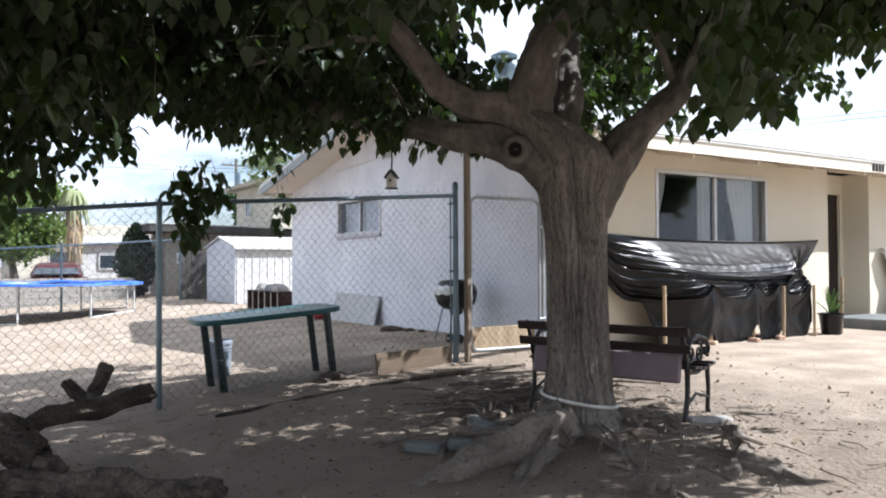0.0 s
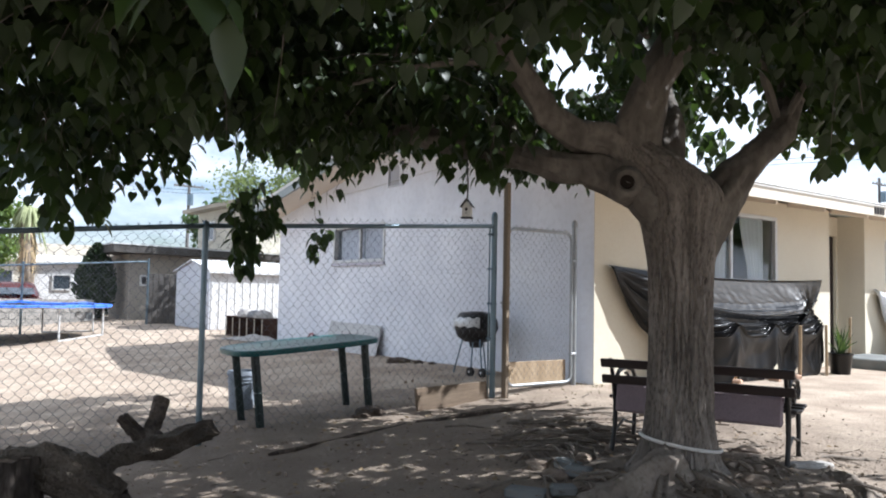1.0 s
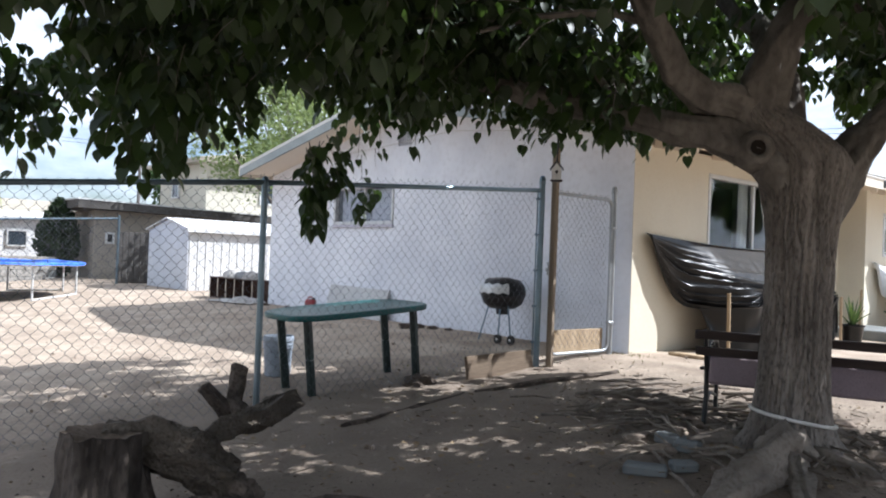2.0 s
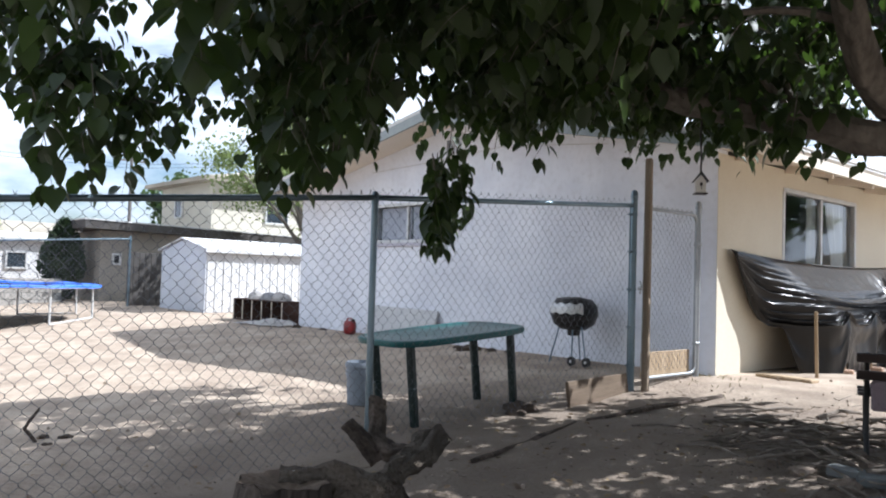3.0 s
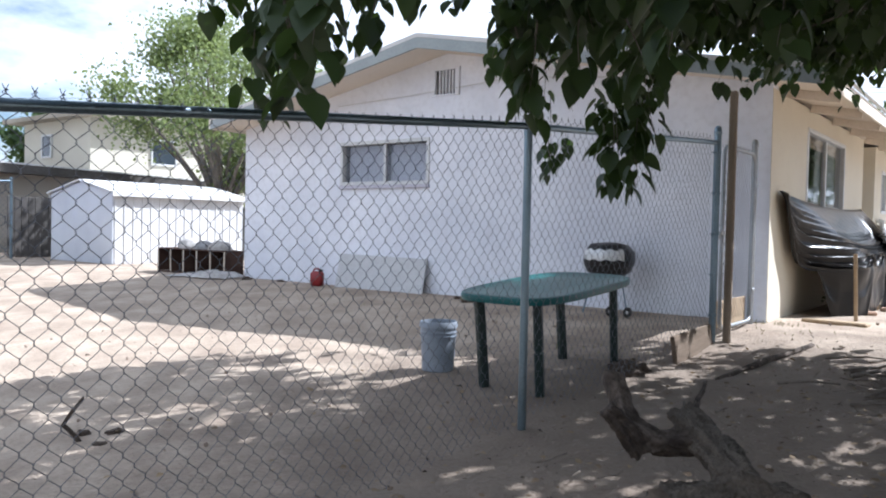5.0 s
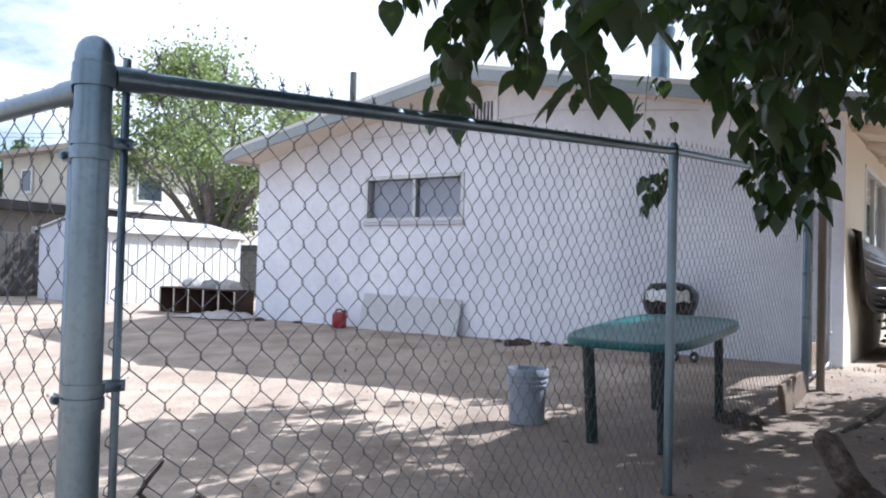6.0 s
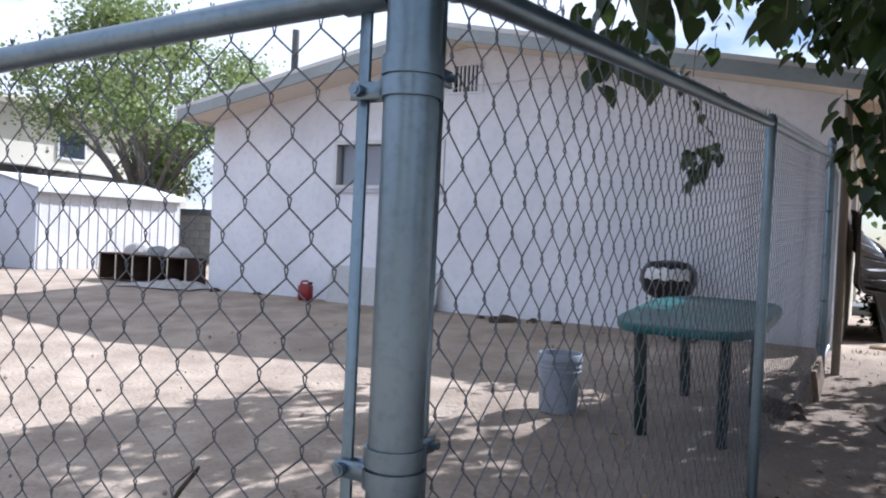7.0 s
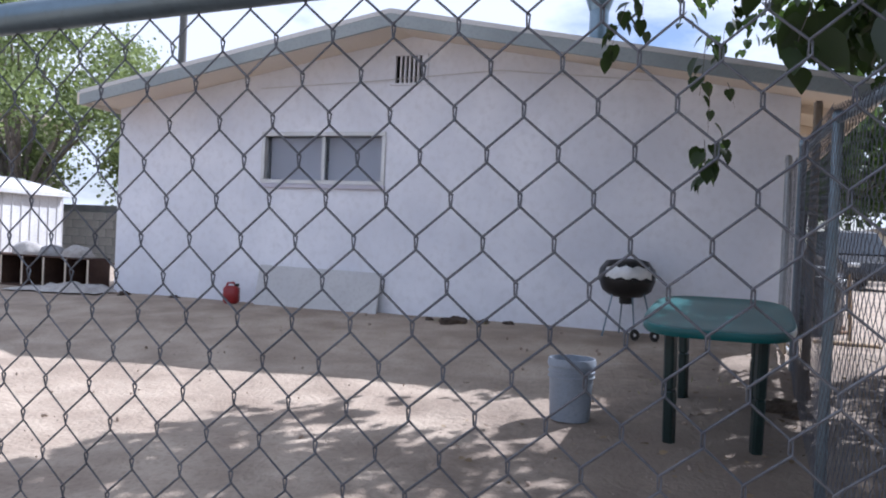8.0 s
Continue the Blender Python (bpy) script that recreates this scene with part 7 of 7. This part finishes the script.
RED_PAINT = shade("red_car_paint", (0.05, 0.010, 0.010), (0.065, 0.013, 0.012), 0.25, 2, 20, (0.3, 0.03, 0.03), 0.2, 0.0, 0.001, 0, 0.6)
BLACK_PAINT = shade("black_car_paint", (0.015, 0.016, 0.018), (0.02, 0.021, 0.024), 0.22, 2, 20, (0.01, 0.01, 0.01), 0.2, 0.0, 0.001, 0, 0.6)


def house_window(parent, centre, size, axis, material=None):
    w = new("window")
    w.parent = parent
    cx, cy, cz = centre
    t = (0.06, size[0], size[1]) if axis == "x" else (size[0], 0.06, size[1])
    fr = Geo()
    for s in (-1, 1):
        off = (0, s * size[0] / 2, 0) if axis == "x" else (s * size[0] / 2, 0, 0)
        dim = (0.08, 0.06, size[1] + 0.06) if axis == "x" else (0.06, 0.08, size[1] + 0.06)
        fr.box((cx + off[0], cy + off[1], cz), dim, 0.006)
        dim = (0.082, size[0] - 0.06, 0.06) if axis == "x" else (size[0] - 0.06, 0.082, 0.06)
        fr.box((cx, cy, cz + s * size[1] / 2), dim, 0.006)
    part("frame", fr, ALU, w)
    dim = (0.03, size[0] - 0.06, size[1] - 0.06) if axis == "x" else (size[0] - 0.06, 0.03, size[1] - 0.06)
    part("pane", Geo().box(centre, dim), material or DARK_GLASS, w)


DARK_GLASS = shade("dark_window_glass", (0.03, 0.04, 0.05), (0.05, 0.06, 0.075), 0.08, 1, 8, (0.03, 0.04, 0.05), 0.1, 0.0, 0.001, 0, 0.6)


def flat_roofed():
    n = thing("neighbour_house", (-25.3, 8.25, soil(-25, 8)), "low tan neighbour house with a flat overhanging roof", "house")
    part("wall", Geo().box((-1.2, 4.2, 0.95), (2.2, 8.2, 2.1)), TAN_WALL, n, "tan stucco wall")
    g = Geo().prism([(-0.5, 2.03), (-0.5, 2.26), (9.2, 2.06), (9.2, 1.88)], -2.2, 0.42, 0)
    part("roof", g, DARK_WOOD, n, "dark flat roof with timber edge")
    g = Geo().prism([(-0.52, 2.263), (-0.52, 2.30), (9.22, 2.10), (9.22, 2.063)], -2.22, 0.44, 0)
    part("drip_edge", g, SHED_WHITE, n, "white metal drip edge")
    # A small dark vent opening, drawn with the window helper.
    house_window(n, (-0.09, 0.55, 1.2), (0.2, 0.28), "x", DARK_MAT)
    house_window(n, (-0.09, 2.6, 1.3), (0.9, 0.6), "x")


flat_roofed()


def two_storey():
    n = thing("two_storey_house", (-27.4, 12.6, soil(-27, 12)), "pale cream two-storey house with a low hipped roof", "house")
    part("wall", Geo().box((-2.1, 3.5, 1.95), (4.2, 7.0, 4.1)), CREAM_WALL, n, "pale cream stucco wall")
    g = Geo()
    x0, x1, y0, y1, z = -4.7, 0.5, -0.5, 7.5, 3.98
    g.add([(x0, y0, z), (x1, y0, z), (x1, y1, z), (x0, y1, z), (x0, y0, z + 0.14), (x1, y0, z + 0.14), (x1, y1, z + 0.14), (x0, y1, z + 0.14), (-2.1, 2.2, z + 0.72), (-2.1, 5.0, z + 0.72)], [(0, 3, 2, 1), (0, 1, 5, 4), (1, 2, 6, 5), (2, 3, 7, 6), (3, 0, 4, 7), (4, 5, 8), (5, 6, 9, 8), (6, 7, 9), (7, 4, 8, 9)])
    part("roof", g, ROOF_TAN, n, "low hipped tan roof")
    house_window(n, (-2.6, -0.03, 3.2), (0.6, 0.7), "y")
    house_window(n, (0.02, 2.5, 3.1), (0.9, 0.8), "x")


ROOF_TAN = shade("tan_shingle", (0.28, 0.25, 0.2), (0.36, 0.32, 0.26), 0.9, 1, 20, (0.18, 0.16, 0.12), 0.5, 0.4, 0.01)
two_storey()


def mobile_home():
    n = thing("mobile_home", (-31.2, 7.9, soil(-31, 6)), "white single-storey mobile home with a low roof", "house")
    part("wall", Geo().box((-1.5, 2.2, 0.95), (3.0, 6.8, 1.9)), SHED_WHITE, n, "white metal siding")
    part("roof", Geo().prism([(-3.2, 1.9), (0.2, 1.9), (0.2, 1.98), (-1.5, 2.25), (-3.2, 1.98)], -1.35, 5.75, 1), ROOFING, n)
    part("awning", Geo().box((0.45, 2.6, 1.72), (0.9, 2.4, 0.05), 0.01), SHED_WHITE, n)
    house_window(n, (0.02, -0.31, 1.25), (0.6, 0.53), "x")
    house_window(n, (0.02, 1.6, 1.25), (0.8, 0.6), "x")


mobile_home()


def block_wall(x, y0, y1, h, label):
    """A wall of grey blocks laid in running bond."""
    w = thing("block_wall", (x, y0, soil(x, y0)), label, "wall")
    me = Geo().box((0, 0, 0), (0.19, 0.385, 0.185), 0.008).mesh("block", GREY_BLOCK)
    part("mortar_core", Geo().box((0, (y1 - y0) / 2, h / 2 - 0.05), (0.165, y1 - y0, h + 0.06)), CONCRETE, w)
    rows = int(h / 0.195)
    for r in range(rows):
        y = 0.2 + (0.2 if r % 2 else 0)
        while y < y1 - y0 - 0.15:
            ob = new("block", me)
            ob.parent = w
            ob.location = (0, y, 0.095 + r * 0.195)
            y += 0.4
    return w


bw = block_wall(-14.2, 0.0, 9.0, 1.35, "grey block wall behind the house and shed")
bw.matrix_basis = pose(-14.2, 14.8, soil(-14, 14.8), 0, 0, 90)
block_wall(-25.6, 2.4, 7.4, 0.98, "low grey block wall between the yards")
gate = thing("wooden_gate", (-22.6, 8.1, soil(-22, 8)), "dark weathered wooden gate beside the shed", "gate")
for k in range(9):
    part("board", Geo().box((0.0, 0.07 + k * 0.15, 0.68), (0.03, 0.142, 1.36), 0.005), DARK_WOOD, gate)
for z in (0.3, 1.1):
    part("cross_rail", Geo().box((-0.035, 0.67, z), (0.04, 1.3, 0.09), 0.005), DARK_WOOD, gate)
back = thing("rear_fence", (-22.2, 8.0, soil(-22, 8)), "galvanised chain-link fence at the back of the yard", "fence")
zb = soil(-22, 8)
for k in range(5):
    y = -k * 3.0
    zt = 2.05 - 0.065 * (k * 3.0) - zb
    part("line_post", Geo().lathe([(0.03, zt - 1.9), (0.03, zt + 0.02), (0.001, zt + 0.04)], 12, (0, y, 0)), GALV, back, smooth=True)
part("top_rail", Geo().tube([(0, 0, 2.0 - zb), (0, -6, 1.61 - zb), (0, -12, 1.22 - zb)], 0.022, 8), GALV, back, smooth=True)
m = chain_link((-22.2, 8.0), (-22.2, -4.0), lambda u: 2.0 - 0.78 * u, lambda u: soil(-22, 8 - 12 * u) + 0.03, pitch=0.11, rise=0.13, wire=0.0025, sides=3)
m.v = [(v[0] + 22.2, v[1] - 8.0, v[2] - zb) for v in m.v]
part("wire_mesh", m, WIRE, back)


def car(at, turn, paint, label, tall):
    c = thing("parked_car", (*at, soil(*at)), label, "car", turn)
    L, W = 4.5, 1.76
    h, roof = (0.98, 1.72) if tall else (0.76, 1.24)

    def waist(g):
        """Draws the glasshouse in towards the roof."""
        g.v = [(x, y * (1 - 0.24 * max(0.0, (z - h) / (roof - h))), z) for x, y, z in g.v]
        return g

    low = [(-L / 2, 0.35), (-L / 2 + 0.08, h - 0.1), (-L / 2 + 0.5, h), (L / 2 - 0.9, h), (L / 2 - 0.12, h - 0.16), (L / 2, 0.5), (L / 2 - 0.05, 0.28), (-L / 2 + 0.05, 0.28)]
    me = part("body", Geo().prism(low, -W / 2, W / 2, 1), paint, c)
    me.modifiers.new("edge", "BEVEL").width = 0.06
    cab = [(-L / 2 + 0.25 if tall else -L / 2 + 0.75, h + 0.002), (-L / 2 + 0.45 if tall else -L / 2 + 1.35, roof), (0.35, roof), (1.05, h + 0.002)]
    k = part("cabin", waist(Geo().prism(cab, -W / 2 + 0.09, W / 2 - 0.09, 1)), paint, c)
    k.modifiers.new("edge", "BEVEL").width = 0.09
    part("windscreen", waist(Geo().prism([(1.03, h + 0.05), (0.42, roof - 0.08), (0.45, roof - 0.08), (1.07, h + 0.05)], -W / 2 + 0.18, W / 2 - 0.18, 1)), DARK_GLASS, c, "dark windscreen")
    x_r = cab[0][0]
    part("rear_window", waist(Geo().prism([(x_r - 0.03, h + 0.12), (cab[1][0] - 0.06, roof - 0.1), (cab[1][0] - 0.03, roof - 0.1), (x_r + 0.0, h + 0.12)], -W / 2 + 0.2, W / 2 - 0.2, 1)), DARK_GLASS, c)
    for s in (-1, 1):
        part("side_window", waist(Geo().prism([(x_r + 0.25, h + 0.06), (cab[1][0] + 0.12, roof - 0.09), (0.3, roof - 0.09), (0.85, h + 0.06)], s * (W / 2 - 0.088) - 0.004, s * (W / 2 - 0.088) + 0.004, 1)), DARK_GLASS, c)
        part("headlight", Geo().box((L / 2 - 0.06, s * 0.62, h - 0.27), (0.1, 0.32, 0.13), 0.03), ALU, c)
        part("tail_light", Geo().box((-L / 2 + 0.03, s * 0.7, h - 0.2), (0.06, 0.22, 0.2), 0.02), RED, c)
        for x in (-1.35, 1.4):
            wh = part("wheel", Geo().tube([(x, s * (W / 2 - 0.2), 0.31), (x, s * (W / 2 + 0.01), 0.31)], 0.31, 24), BLACK_IRON, c, smooth=True)
            part("rim", Geo().tube([(x, s * (W / 2 - 0.05), 0.31), (x, s * (W / 2 + 0.018), 0.31)], 0.19, 18), ALU, wh, smooth=True)
    return c


car((-28.2, 5.6), 172, RED_PAINT, "red parked sedan beyond the back wall", False)
car((-3.5, 26.5), -80, BLACK_PAINT, "black parked car far along the front of the house", True)


POLE_GREY = shade("grey_weathered_pole", (0.10, 0.098, 0.095), (0.17, 0.165, 0.16), 0.9, 2, 30, (0.07, 0.065, 0.06), 0.5, 0.4, 0.004, stretch=(6, 6, 0.6))


def pole(at, h, arm, label):
    p = thing("utility_pole", (*at, soil(*at)), label, "utility pole")
    part("shaft", Geo().tube([(0, 0, -0.2), (0, 0, h)], [0.14, 0.1], 12), POLE_GREY, p, smooth=True)
    if arm:
        part("crossarm", Geo().box((0, 0, h - 0.5), (0.1, 2.2, 0.12), 0.01), POLE_GREY, p)
        for y in (-0.95, -0.4, 0.4, 0.95):
            part("insulator", Geo().lathe([(0.03, 0), (0.05, 0.04), (0.03, 0.12), (0.001, 0.14)], 8, (0, y, h - 0.44)), CONCRETE, p)
        part("transformer", Geo().lathe([(0.001, h - 1.9), (0.22, h - 1.9), (0.22, h - 1.1), (0.001, h - 1.05)], 14, (0.3, 0, 0)), GALV, p, smooth=True)


pole((-57.0, 20.7), 8.9, True, "wooden utility pole with crossarm behind the houses")
pole((-21.3, 17.8), 6.7, False, "bare wooden pole behind the house")
pole((-28.8, 65.0), 10.6, True, "wooden utility pole far beyond the street")
for k, z in enumerate((8.45, 8.2)):
    pts = [(-57.0 + u * 90, 20.7 + u * 45, z + 1.6 * u - 3.2 * u * (1 - u)) for u in [i / 16 for i in range(17)]]
    alone("power_line", Geo().tube(pts, 0.012, 5), BLACK_IRON, "thin dark overhead power line", "cable", group="overhead lines", tidy=False)
    pts = [(-57.0 + u * 5, 20.7 - u * 90, z - 2.5 * u * (1 - u)) for u in [i / 12 for i in range(13)]]
    alone("power_line", Geo().tube(pts, 0.012, 5), BLACK_IRON, "thin dark overhead power line", "cable", group="overhead lines", tidy=False)
alone("service_cable", Geo().tube([(-12.6, 8.29, 2.92), (-11.3, 8.28, 2.96), (-9.6, 8.28, 3.05), (-8.0, 8.29, 2.9)], 0.006, 5), ALU, "thin pale cable fixed along the gable", "cable", tidy=False)
# low houses that close the distance
# The pair at x=24 is unseen, added to block horizon reflections.
for k, (x, y, w, d) in enumerate(((-60, -8, 9, 14), (-62, 12, 9, 12), (-58, 34, 10, 12), (-40, 52, 14, 9), (-16, 60, 14, 9), (8, 62, 14, 9), (-55, -30, 9, 14), (24, 14, 9, 16), (24, -8, 9, 14), (-4, -26, 16, 9), (-30, -28, 14, 9))):
    f = thing("far_house", (x, y, soil(x, y)), "low pale house far across the neighbourhood", "house", group="far houses")
    part("wall", Geo().box((0, 0, 1.3), (w, d, 2.6)), CREAM_WALL if k % 2 else TAN_WALL, f)
    part("roof", Geo().prism([(-w / 2 - 0.5, 2.6), (w / 2 + 0.5, 2.6), (0, 4.0)], -d / 2 - 0.4, d / 2 + 0.4, 1), ROOF_TAN, f)
    house_window(f, (w / 2 + 0.02, -d / 4, 1.5), (1.4, 0.9), "x")
    house_window(f, (-w / 4, -d / 2 - 0.02, 1.5), (1.4, 0.9), "y")
